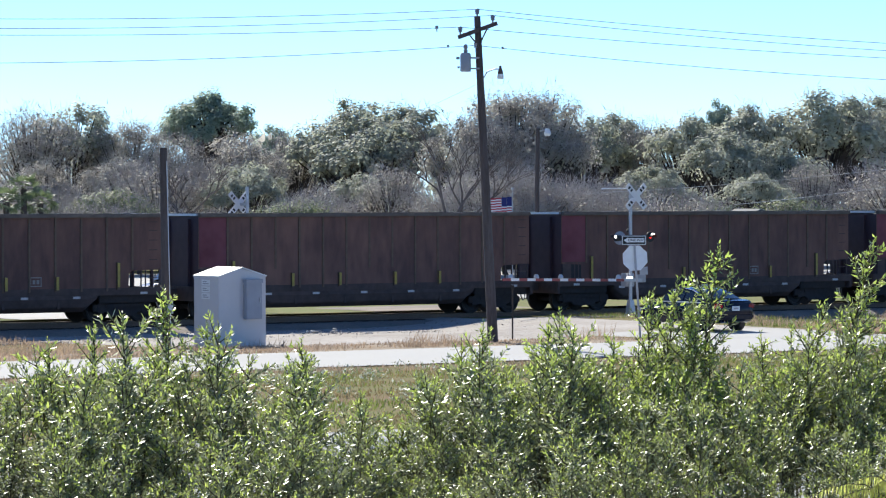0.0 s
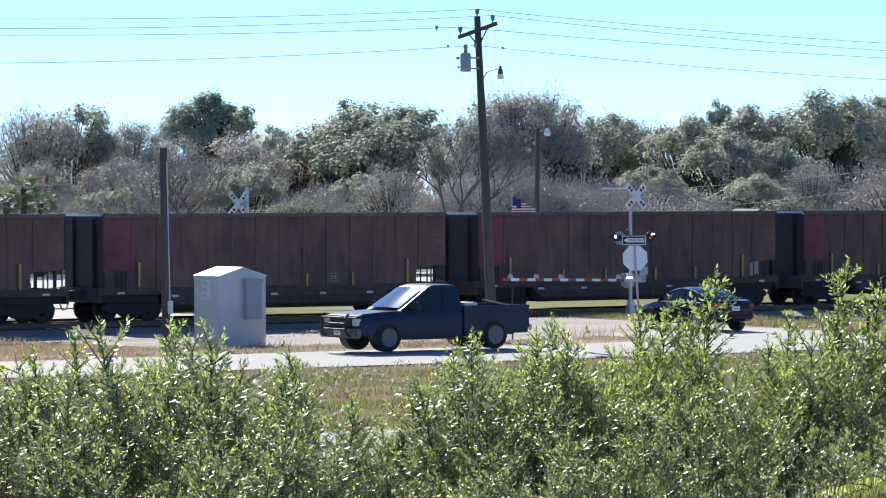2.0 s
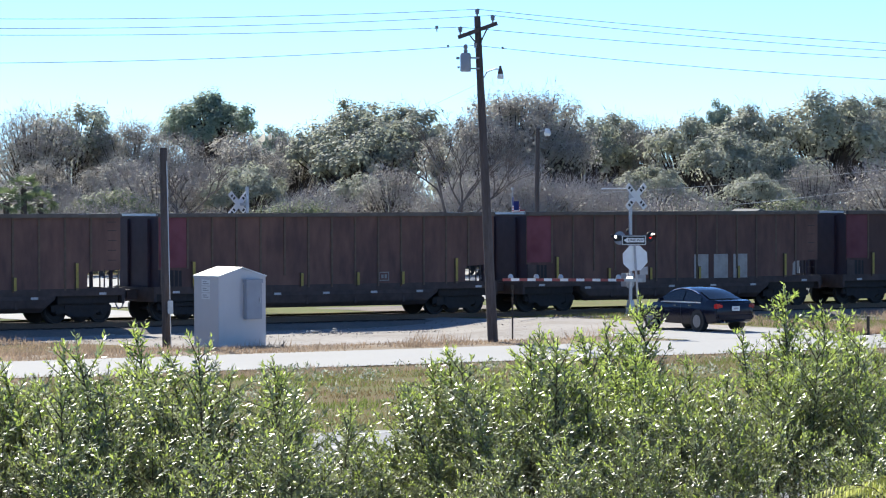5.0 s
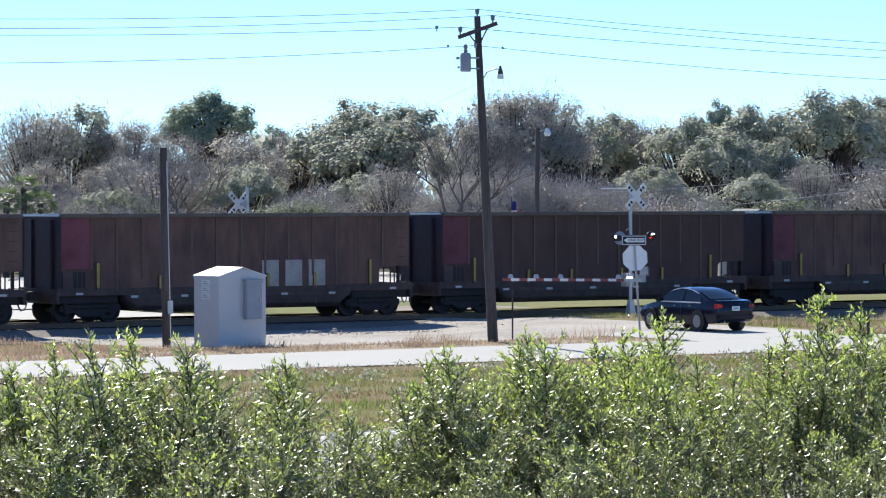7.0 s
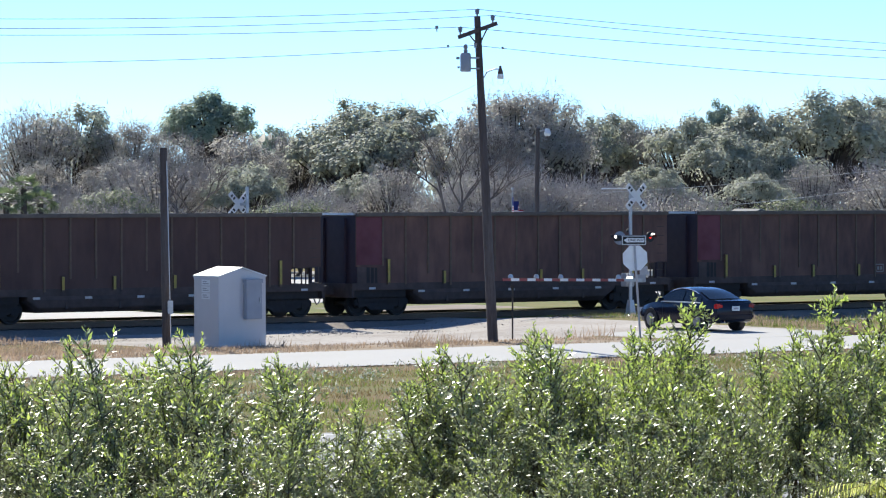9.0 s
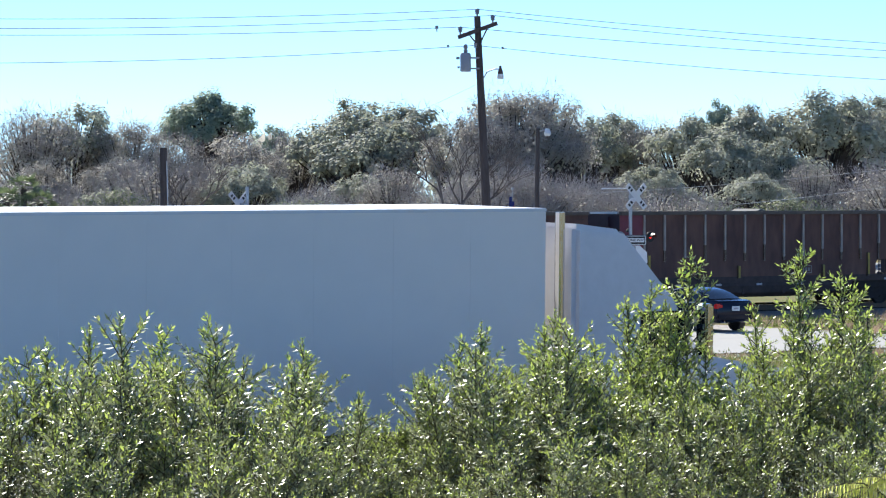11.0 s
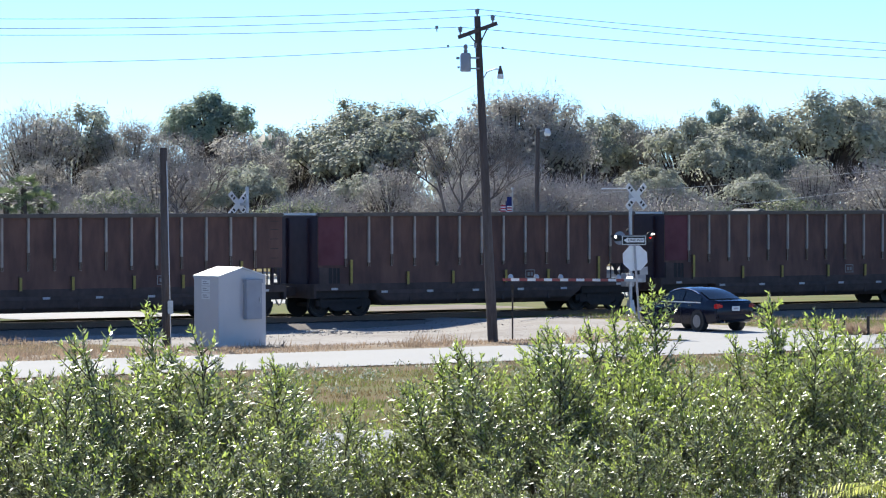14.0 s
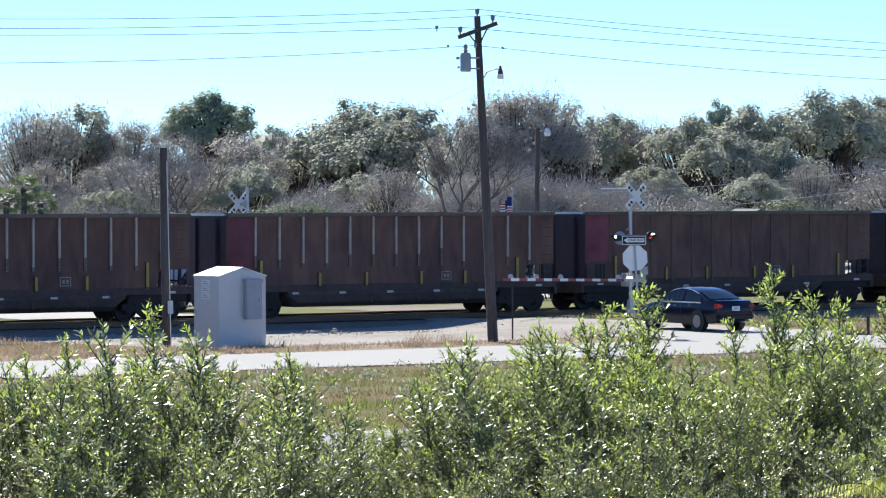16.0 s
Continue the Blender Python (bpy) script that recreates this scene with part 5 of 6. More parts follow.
        part("fuel_tank", Builder().lathe((16.2, s * 0.95, 0.75), (17.7, s * 0.95, 0.75), [(0, 0.25), (0.03, 0.3), (0.97, 0.3), (1, 0.25)], 18), M_CHROME, t, smooth=True)
        part("head_lamp", Builder().box(20.85, 20.97, *sorted((s * 0.6, s * 0.9)), 0.95, 1.15), M_HEAD, t, bevel=0.02)
        road_wheel(t, 19.95, s * 1.0, 0.51, 0.51, 0.3, s, "steer")
        for x in (14.0, 15.3):
            road_wheel(t, x, s * 0.95, 0.51, 0.51, 0.55, s, "semi")
    part("bumper", Builder().box(20.7, 21.05, -1.15, 1.15, 0.35, 0.75), M_CHROME, t, bevel=0.05)
    part("grille", Builder().box(20.93, 20.97, -0.5, 0.5, 0.85, 1.55), M_CHROME, t, bevel=0.02)
    return t


SEMI = semi_truck(at(-400, -67.4, 0.05))

# ---- plants ----


def island_mesh(name, rings, mats, slots=None):
    """Many small leaves, each an island: rings has the shape (leaves, corners, 3)."""
    n, k, _ = rings.shape
    me = bpy.data.meshes.new(name)
    me.vertices.add(n * k)
    me.vertices.foreach_set("co", rings.astype(np.float32).ravel())
    me.loops.add(n * k)
    me.loops.foreach_set("vertex_index", np.arange(n * k, dtype=np.int32))
    me.polygons.add(n)
    me.polygons.foreach_set("loop_start", np.arange(0, n * k, k, dtype=np.int32))
    for m in mats:
        me.materials.append(m)
    if slots is not None:
        me.polygons.foreach_set("material_index", slots.astype(np.int32))
    me.update(calc_edges=True)
    return me


def unit(v):
    return v / np.maximum(1e-9, np.linalg.norm(v, axis=-1, keepdims=True))


def leaf_rings(rng, pos, axis, length, width, loose=0.55):
    """Pointed blades at pos along axis, most of them facing upwards."""
    n = len(pos)
    side = unit(np.cross(axis, rng.normal(size=(n, 3)) * loose + np.array([0.0, -0.12, 1.0])))
    nrm = np.cross(axis, side)
    L, W = length[:, None], width[:, None]
    return np.stack([pos, pos + axis * L * 0.35 + side * W * 0.5 + nrm * L * 0.05, pos + axis * L - nrm * L * 0.06, pos + axis * L * 0.35 - side * W * 0.5 + nrm * L * 0.05], axis=1)


def clump_tree(seed, h, rx, crown_lo, leaf, n_clump, per, size, lean=0.0, spread=0.55, twigs=0, full=0.42):
    """Trunk, limbs and a crown of leaf clumps; returns three meshes, one of them bare twigs when asked for."""
    rng = np.random.default_rng(seed)
    b = Builder()
    zc, rz = (h + crown_lo) / 2, (h - crown_lo) / 2
    trunk = [Vector((lean * t + 0.15 * math.sin(3 * t + seed), 0.1 * math.cos(2.2 * t + seed), crown_lo * 1.3 * t)) for t in (0, 0.35, 0.7, 1.0)]
    r0 = 0.03 * h
    b.tube(trunk, [r0, r0 * 0.8, r0 * 0.65, r0 * 0.5], 8)
    d = unit(rng.normal(size=(n_clump, 3)))
    d[:, 2] = np.abs(d[:, 2]) * 0.9 + d[:, 2] * 0.1 - 0.25 * rng.random(n_clump)
    az = np.arctan2(d[:, 1], d[:, 0])
    lobes = 1 + 0.07 * np.sin(4 * az + seed) + 0.05 * np.sin(7 * az + 5 * d[:, 2] + 2 * seed)
    rad = (full + (0.96 - full) * rng.random(n_clump) ** 0.5)[:, None] * lobes[:, None]
    c = d * rad * np.array([rx, rx, rz]) + np.array([lean, 0, zc])
    # no tuft stands alone on a bare limb
    gap = np.linalg.norm(c[:, None, :] - c[None, :, :], axis=2) + 99 * np.eye(n_clump)
    near2 = np.sort(gap, axis=1)[:, 2]
    keep = near2 < 1.35 * np.median(near2)
    c, d, n_clump = c[keep], d[keep], int(keep.sum())
    for k in range(n_clump):
        p = Vector(c[k])
        q = trunk[-1].lerp(trunk[2], float(rng.random()))
        mid = q.lerp(p, 0.5) + Vector((0, 0, 0.12 * (p - q).length))
        b.tube([q, mid, p], [r0 * 0.28, r0 * 0.17, r0 * 0.05], 4, caps=False)
    wood = b.mesh("trunk", [M_BARK])
    # leaves sit in rounded tufts and face outwards from them
    off = rng.normal(size=(n_clump, per, 3))
    off *= np.minimum(1, 1.75 / np.linalg.norm(off, axis=2, keepdims=True))
    big = (0.6 + 0.7 * rng.random((n_clump, 1, 1)))
    pos = (c[:, None, :] + off * np.array([spread, spread, spread * 0.7]) * big).reshape(-1, 3)
    n = len(pos)
    nrm = unit(unit(off.reshape(-1, 3)) * 0.7 + np.repeat(unit(d), per, axis=0) * 0.35 + np.array([0, 0, 0.75]) + rng.normal(size=(n, 3)) * 0.22)
    ax = unit(np.cross(nrm, rng.normal(size=(n, 3))))
    side = np.cross(nrm, ax)
    L, W = (size * (0.6 + 0.8 * rng.random(n)))[:, None], (size * 0.46 * (0.7 + 0.6 * rng.random(n)))[:, None]
    rings = np.stack([pos - ax * L * 0.5, pos + side * W, pos + ax * L * 0.5, pos - side * W], axis=1)
    crown = island_mesh("crown", rings, [leaf])
    bare = None
    if twigs:
        base = c[rng.integers(0, n_clump, twigs)] + np.clip(rng.normal(size=(twigs, 3)), -1.3, 1.3) * spread * 0.9
        out = unit(unit(base - np.array([lean, 0, crown_lo * 0.8])) + rng.normal(size=(twigs, 3)) * 0.6)
        ln = 0.2 + 0.4 * rng.random(twigs)
        bare = island_mesh("twigs", leaf_rings(rng, base, out, ln, 0.018 + 0.014 * rng.random(twigs)), [M_TWIG])
    return wood, crown, bare


# oak, dome, olive and brown leaves carry the distance haze in their colour
TREE_KINDS = {
    "oak": ("green leafy tree in the woods, paled for haze", [clump_tree(s, 9.5, 2.7, 2.6, L_OAK, 110, 140, 0.19, spread=0.36) for s in (11, 12)]),
    "dome": ("green tree with full rounded haze-paled crown above the woods", [clump_tree(s, 10.0, 2.75, 4.0, L_DOME, 190, 90, 0.17, spread=0.3, full=0.6) for s in (61, 62)]),
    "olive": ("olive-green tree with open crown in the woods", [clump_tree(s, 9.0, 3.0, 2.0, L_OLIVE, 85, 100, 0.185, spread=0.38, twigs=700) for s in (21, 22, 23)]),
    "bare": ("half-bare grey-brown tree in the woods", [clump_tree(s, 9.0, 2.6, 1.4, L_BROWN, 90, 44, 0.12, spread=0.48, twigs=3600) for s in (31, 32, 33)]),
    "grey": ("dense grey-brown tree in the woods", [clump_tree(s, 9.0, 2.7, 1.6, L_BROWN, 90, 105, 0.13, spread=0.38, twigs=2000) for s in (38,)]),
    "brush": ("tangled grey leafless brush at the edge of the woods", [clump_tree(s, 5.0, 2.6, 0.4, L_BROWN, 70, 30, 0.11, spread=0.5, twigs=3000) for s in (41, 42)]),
    "lime": ("yellow-green bushy shrub before the woods", [clump_tree(s, 4.2, 1.7, 0.3, L_LIME, 50, 110, 0.11, spread=0.4, twigs=900) for s in (51,)]),
}
KIND_H = {"oak": 9.5, "dome": 10.0, "olive": 9.0, "bare": 9.0, "grey": 9.0, "brush": 5.0, "lime": 4.2}
tree_rng = random.Random(4)
FAR = 1.17


def tree(kind, x, y, h, wide=1.0):
    label, variants = TREE_KINDS[kind]
    wood, crown, bare = variants[tree_rng.randrange(len(variants))]
    s = h / KIND_H[kind] * FAR
    x, y, h = x * FAR, y * FAR, 4.25 + (h - 4.25) * FAR
    name = "shrub" if kind in ("brush", "lime") else "tree"
    t = thing(name, pose(x, y, -0.1, 0, 0, tree_rng.uniform(0, 360)), label, name, "the woods beyond the railway")
    t.scale = (s * wide, s * wide, h / KIND_H[kind])
    part("trunk", wood, None, t)
    part("crown", crown, None, t, kind="stuff")
    if bare:
        part("twig_tangle", bare, None, t, "bare grey twigs", kind="stuff")


# tall trees that make the skyline: kind, sideways angle as x per metre of depth, depth, height, width factor
for kind, k, y, h, w in (
        ("bare", -0.123, 186, 9.4, 0.9), ("olive", -0.112, 190, 9.7, 0.8), ("grey", -0.095, 188, 8.5, 0.9), ("bare", -0.082, 192, 8.2, 0.8),
        ("dome", -0.0707, 205, 10.5, 0.87), ("oak", -0.0515, 240, 9.6, 0.6), ("bare", -0.045, 195, 8.0, 0.8),
        ("olive", -0.029, 190, 9.9, 0.85), ("olive", -0.014, 192, 10.1, 0.9), ("olive", -0.022, 186, 8.6, 0.9),
        ("grey", 0.006, 180, 8.5, 0.8), ("grey", 0.0205, 172, 9.7, 0.95), ("grey", 0.031, 174, 9.7, 0.8), ("olive", 0.026, 176, 9.6, 0.8), ("bare", 0.016, 170, 8.2, 0.7),
        ("olive", 0.043, 188, 8.8, 0.75), ("olive", 0.053, 192, 9.5, 0.7), ("bare", 0.062, 190, 8.6, 0.7), ("olive", 0.073, 186, 9.0, 0.75),
        ("oak", 0.083, 230, 10.6, 0.55), ("olive", 0.094, 184, 9.6, 0.75), ("olive", 0.086, 178, 7.6, 0.8), ("olive", 0.115, 186, 10.2, 0.9),
        ("olive", 0.124, 188, 9.9, 0.9), ("olive", 0.134, 190, 10.4, 0.8), ("olive", 0.102, 180, 7.0, 0.9)):
    tree(kind, k * y, y, h + (1.4 if k > 0.07 else 1.25), w * 1.08)
# the thinner rows between and before them
for i in range(14):
    k = -0.145 + 0.0215 * i
    tree(tree_rng.choice(("bare", "bare", "olive")), k * 205 + tree_rng.uniform(-1, 1), 205 + tree_rng.uniform(-6, 10), tree_rng.uniform(7.0, 8.6), 1.0)
for i in range(20):
    k = -0.145 + 0.015 * i
    y = 170 + tree_rng.uniform(-5, 7)
    tree(tree_rng.choice(("brush", "bare", "brush", "olive")), k * y + tree_rng.uniform(-0.8, 0.8), y, tree_rng.uniform(5.2, 7.0), 0.95)
for k, y, h in ((-0.0708, 192, 7.2), (-0.064, 195, 7.0), (-0.0775, 190, 7.4), (-0.055, 188, 6.8)):
    tree("bare", k * y, y, h, 1.0)
for k, y, h in ((0.002, 160, 5.4), (0.011, 158, 5.9), (0.019, 160, 6.3), (0.027, 159, 6.0), (0.036, 161, 5.5)):
    tree("brush", k * y, y, h, 0.9)
for i in range(21):
    k = -0.145 + 0.0142 * i
    y = 160 + tree_rng.uniform(-3, 3)
    tree("brush", k * y + tree_rng.uniform(-0.8, 0.8), y, tree_rng.uniform(3.6, 5.0), 1.0)
for k, y, h in ((-0.05, 156, 4.6), (-0.043, 157, 4.9), (-0.036, 158, 4.2), (0.083, 160, 4.6), (0.105, 158, 5.0), (0.118, 160, 4.4), (-0.1, 162, 5.5)):
    tree("lime", k * y, y, h)


for k, y, h in ((-0.128, 177, 6.4), (-0.119, 174, 7.0), (-0.107, 176, 6.6), (-0.096, 175, 7.2), (-0.086, 177, 6.6), (-0.0605, 190, 9.0), (-0.0575, 187, 8.4)):
    tree("grey", k * y, y, h, 0.9)


def fan_palm(k, y, h, seed):
    """A low fan palm: rough trunk and a head of stiff fans of narrow blades."""
    rng = random.Random(seed)
    p = thing("palm", pose(k * y * FAR, y * FAR, -0.1), "green fan palm with stiff glossy fronds before the woods", "palm", "palms before the woods")
    part("trunk", Builder().tube([(0, 0, 0), (0.05, 0, h * 0.5), (0.02, 0, h)], [0.2, 0.16, 0.17], 10), M_BARK, p, smooth=True)

    def frond():
        b = Builder()
        b.slot = 1
        b.tube([(0, 0, 0), (0.45, 0, 0.06), (0.8, 0, 0.05)], [0.02, 0.015, 0.012], 4, caps=False)
        b.slot = 0
        for i in range(15):
            a = radians(-84 + 12 * i)
            ln = 0.78 * (1 - 0.25 * abs(i - 7) / 7)
            q = Vector((math.cos(a), math.sin(a), 0))
            w = Vector((-q.y, q.x, 0)) * 0.038
            o, fold = Vector((0.8, 0, 0.05)), Vector((0, 0, 0.015 * (-1) ** i))
            mid, tip = o + q * ln * 0.6 + Vector((0, 0, -0.02)), o + q * ln + Vector((0, 0, -0.16))
            b.add([o, mid + w + fold, tip, mid - w - fold], [(0, 1, 2, 3)])
        return b.mesh("frond", [L_PALM, M_STEM])

    for i in range(26):
        m = pose(0, 0, h, 0, 0, 137.5 * i + rng.uniform(-12, 12)) @ pose(0, 0, 0, rng.uniform(-35, 35), 42 - 3.9 * (26 - i) + rng.uniform(-8, 8), 0) @ Matrix.Scale(rng.uniform(0.7, 0.85), 4)
        part("frond", cloned_mesh("palm frond", frond), None, p, m=m)


for i, (k, y, h) in enumerate(((-0.1265, 157, 5.0), (-0.1318, 156, 4.3), (-0.1215, 158, 4.2))):
    fan_palm(k, y, h, 900 + i)


def forked_tree(k, y, h, lean, seed):
    """A leafless tree whose dark forked limbs show against the brush."""
    rng = random.Random(seed)
    t = thing("tree", pose(k * y * FAR, y * FAR, -0.1), "leafless tree with dark forked limbs before the brush", "tree", "the woods beyond the railway")
    limbs, fine = Builder(), Builder()

    def grow(p, d, ln, r, depth):
        q = p + d * ln
        bow = Vector((rng.uniform(-0.1, 0.1), rng.uniform(-0.1, 0.1), 0.06)) * ln
        (limbs if depth < 3 else fine).tube([p, p.lerp(q, 0.5) + bow, q], [r, r * 0.85, r * 0.68], 6 if depth < 3 else 3, caps=False)
        if depth < 6:
            for _ in range(2 if depth < 2 else 3):
                e = (d + Vector((rng.uniform(-0.8, 0.8), rng.uniform(-0.6, 0.6), rng.uniform(-0.1, 0.55)))).normalized()
                grow(q, e, ln * rng.uniform(0.6, 0.82), r * 0.6, depth + 1)

    grow(Vector((0, 0, 0)), Vector((lean, 0, 1)).normalized(), h * 0.45, 0.17, 0)
    part("trunk", limbs, M_LIMB, t, smooth=True)
    part("twig_tangle", fine, M_LIMB, t, "bare grey-brown twigs", kind="stuff")


for k, y, h, lean, seed in ((0.0055, 152, 5.6, -0.12, 5), (0.0025, 153, 5.2, 0.15, 6), (-0.079, 152, 5.0, 0.1, 7)):
    forked_tree(k, y, h, lean, seed)


def backdrop_woods():
    """Far woods behind the nearer trees, out to both sides."""
    rng = np.random.default_rng(8)
    n = 26000
    a = rng.uniform(-200, 260, n)
    y = 255 + rng.uniform(0, 25, n) + 0.0 * a
    top = 7.6 + 1.3 * np.sin(a * 0.35) + 0.9 * np.sin(a * 0.83 + 2)
    z = top * rng.random(n) ** 0.7
    pos = np.stack([a, y, z], axis=1)
    ax = unit(rng.normal(size=(n, 3)))
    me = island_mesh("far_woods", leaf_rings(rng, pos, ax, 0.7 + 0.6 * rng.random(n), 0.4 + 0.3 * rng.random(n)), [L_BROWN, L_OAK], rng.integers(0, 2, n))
    tagged(part("far_woods", me, None), "far woods behind the nearer trees, greyed for haze", "woods", kind="stuff")


backdrop_woods()


def grass(name, label, a0, a1, b0, b1, n, h, mats, seed, patch=0.0, dz=0.0):
    rng = np.random.default_rng(seed)
    a, b = rng.uniform(a0, a1, n), rng.uniform(b0, b1, n)
    if patch:
        keep = np.array([noise.noise(Vector((x * 0.35, y * 0.6, seed))) > -patch for x, y in zip(a, b)])
        a, b = a[keep], b[keep]
        n = len(a)
    x, y = OX + a * CT - b * ST, OY + a * ST + b * CT
    z = np.array([land(p, q) for p, q in zip(a, b)]) - 0.01 + dz
    ax = unit(np.stack([rng.normal(size=n) * 0.4 + 0.1, rng.normal(size=n) * 0.4, np.ones(n)], axis=1))
    tone = np.array([noise.noise(Vector((p * 0.16, q * 0.3, seed + 9))) + 0.5 * noise.noise(Vector((p * 0.7, q * 1.1, seed))) for p, q in zip(a, b)])
    ln = h * (0.4 + 0.8 * rng.random(n)) * (0.75 + 0.9 * np.clip(tone + 0.2, 0, 1))
    slot = np.clip(((tone + 0.25 * rng.normal(size=n)) < 0.05).astype(int), 0, len(mats) - 1)
    me = island_mesh(name, leaf_rings(rng, np.stack([x, y, z], axis=1), ax, ln, 0.012 + 0.014 * rng.random(n), 2.0), mats, slot)
    tagged(part(name, me, None), label, "grass", kind="stuff")


grass("dry_grass", "brown dry grass between gravel and frontage road", -48, -10.7, -26.3, -21.6, 14500, 0.15, [L_BLADE], 61, 0.12)
grass("dry_grass", "taller tufts of brown dry grass along the frontage road", -24, -10.9, -25.6, -22.6, 4600, 0.4, [L_BLADE], 68, -0.12)
grass("dry_grass", "brown dry grass beside the railway", -60, -23.4, -25.9, -6.8, 46000, 0.21, [L_BLADE], 62, 0.2)
grass("dry_grass", "brown dry grass beside the crossing road", -1.3, 40, -25.5, -5, 30000, 0.28, [L_BLADE, L_BLADE_G], 63, 0.25)
grass("verge_grass", "patchy green and brown grass between the roads", -60, 0, -53.6, -36.3, 70000, 0.16, [L_BLADE_G, L_BLADE_Y], 64, 0.2)
grass("verge_grass", "brown dry grass along the frontage road", -60, 0, -36.6, -33.9, 16000, 0.15, [L_BLADE], 67, 0.3)
grass("near_grass", "green grass on the near side of the highway", -75, -35, -82, -72, 14000, 0.25, [L_BLADE_G, L_BLADE], 65, 0.3)



def dry_tuft(x, y, r, h, n, seed):
    """A rounded tuft of dead brown stalks."""
    rng = np.random.default_rng(seed)
    q, ang = r * np.sqrt(rng.random(n)), rng.random(n) * 6.28
    out = np.stack([np.cos(ang) * q, np.sin(ang) * q, np.zeros(n)], axis=1)
    P = out + np.array([x, y, land(*to_ab(x, y)) - 0.01])
    ax = unit(out / r * 0.9 + rng.normal(size=(n, 3)) * 0.25 + np.array([0, 0, 1.0]))
    me = island_mesh("dry_tuft", leaf_rings(rng, P, ax, h * (0.6 + 0.5 * rng.random(n)) * (1.1 - 0.5 * q / r), 0.015 + 0.015 * rng.random(n), 2.0), [L_BLADE])
    tagged(part("dry_tuft", me, None), "rounded tuft of dead brown grass beside a short post", "grass")


dry_tuft(13.0, 104.9, 0.5, 0.5, 900, 91)
dry_tuft(14.0, 105.6, 0.4, 0.42, 600, 92)


def weeds():
    """Low leafy weeds in patches on the verge."""
    rng = np.random.default_rng(71)
    P = []
    for _ in range(900):
        a, b = rng.uniform(-60, 2), rng.uniform(-53, -34.5)
        if noise.noise(Vector((a * 0.22, b * 0.22, 3))) < 0.0:
            continue
        x, y = spot(a, b)
        P.append(np.array([x, y, land(a, b)]) + rng.normal(size=(26, 3)) * np.array([0.16, 0.16, 0.0]) + np.array([0, 0, 0.02]) + np.array([[0, 0, 1]]) * rng.random((26, 1)) * rng.uniform(0.06, 0.28))
    P = np.concatenate(P)
    n = len(P)
    ax = unit(rng.normal(size=(n, 3)) + np.array([0, 0, 0.6]))
    me = island_mesh("weeds", leaf_rings(rng, P, ax, 0.06 + 0.08 * rng.random(n), 0.03 + 0.03 * rng.random(n)), [L_LIME, L_OLIVE], rng.integers(0, 2, n))
    tagged(part("weeds", me, None), "low green weeds in patches on the verge", "weeds", kind="stuff")


weeds()
# foreground shrubs: every shoot is a rigid piece that sways
SHOOTS = []


def shoot_mesh(seed, blade, low, twigs, spread=1.0, young=0.84, bend=0.05):
    """A bushy upright shoot one unit tall: stem, rising side twigs that shorten towards the top, lance-shaped leaves."""
    rng = np.random.default_rng(seed)
    b = Builder()
    bow = rng.normal(size=2) * bend
    cur = lambda t: np.array([bow[0] * t * t, bow[1] * t * t, t])
    b.tube([cur(t) for t in (0, 0.3, 0.6, 0.85, 1.0)], [0.008, 0.006, 0.0042, 0.0026, 0.001], 4, caps=False)
    runs = [(cur, 0.66, 1.0, int(0.34 / (blade * 0.17)))]
    for i in range(twigs):
        t0 = low + (0.95 - low) * (i + rng.random()) / twigs
        ang = 2.4 * i + rng.uniform(-0.5, 0.5)
        ln = min(0.15, 0.04 + 0.46 * (1 - t0)) * rng.uniform(0.6, 1.5) * spread
        tilt = math.radians(rng.uniform(30, 74))
        p0, dirn = cur(t0), np.array([math.cos(ang) * math.sin(tilt), math.sin(ang) * math.sin(tilt), math.cos(tilt)])
        f = lambda t, p0=p0, dirn=dirn, ln=ln: p0 + dirn * ln * t + np.array([0, 0, 0.12 * ln * t * t])
        b.tube([f(t) for t in (0, 1)], [0.003, 0.0008], 3, caps=False)
        runs.append((f, 0.12, 1.0, 3 + int(ln / (blade * 0.23))))
    P, A, U, Y, S = [], [], [], [], []
    for f, lo, hi, n in runs:
        for j in range(n):
            t = lo + (hi - lo) * (j + rng.random()) / n
            p = f(t)
            d = f(t) - f(t - 0.03)
            d = d / np.linalg.norm(d)
            e1 = np.cross(d, (0.31, 0.9, 0.2))
            e1 /= np.linalg.norm(e1)
            e2 = np.cross(d, e1)
            az = 2.4 * j + rng.normal() * 0.4
            out = e1 * math.cos(az) + e2 * math.sin(az)
            open_ = math.radians(rng.uniform(28, 95)) * (1.1 - 0.4 * t)
            P.append(p), A.append(d * math.cos(open_) + out * math.sin(open_)), U.append(d)
            Y.append(p[2] + 0.17 * rng.normal()), S.append(1.0 - 0.35 * max(0.0, (t - 0.85) / 0.15))
    P, A, U, Y, S = np.array(P), unit(np.array(A)), np.array(U), np.array(Y), np.array(S)
    n = len(P)
    # the blade's upper face looks along the twig, with some twist
    side = unit(np.cross(A, U + rng.normal(size=(n, 3)) * 0.62 + np.array([0.0, -0.1, 0.7])))
    nrm = np.cross(A, side)
    L = (blade * S * (0.6 + 0.6 * rng.random(n)))[:, None]
    W = L * (0.30 + 0.1 * rng.random(n))[:, None]
    rings = np.stack([P, P + A * L * 0.42 + side * W * 0.5 + nrm * L * 0.04, P + A * L - nrm * L * 0.08, P + A * L * 0.42 - side * W * 0.5 + nrm * L * 0.04], axis=1)
    return b.mesh("stem", [M_STEM]), island_mesh("leaves", rings, [L_SHRUB, L_YOUNG], (Y > young).astype(int))


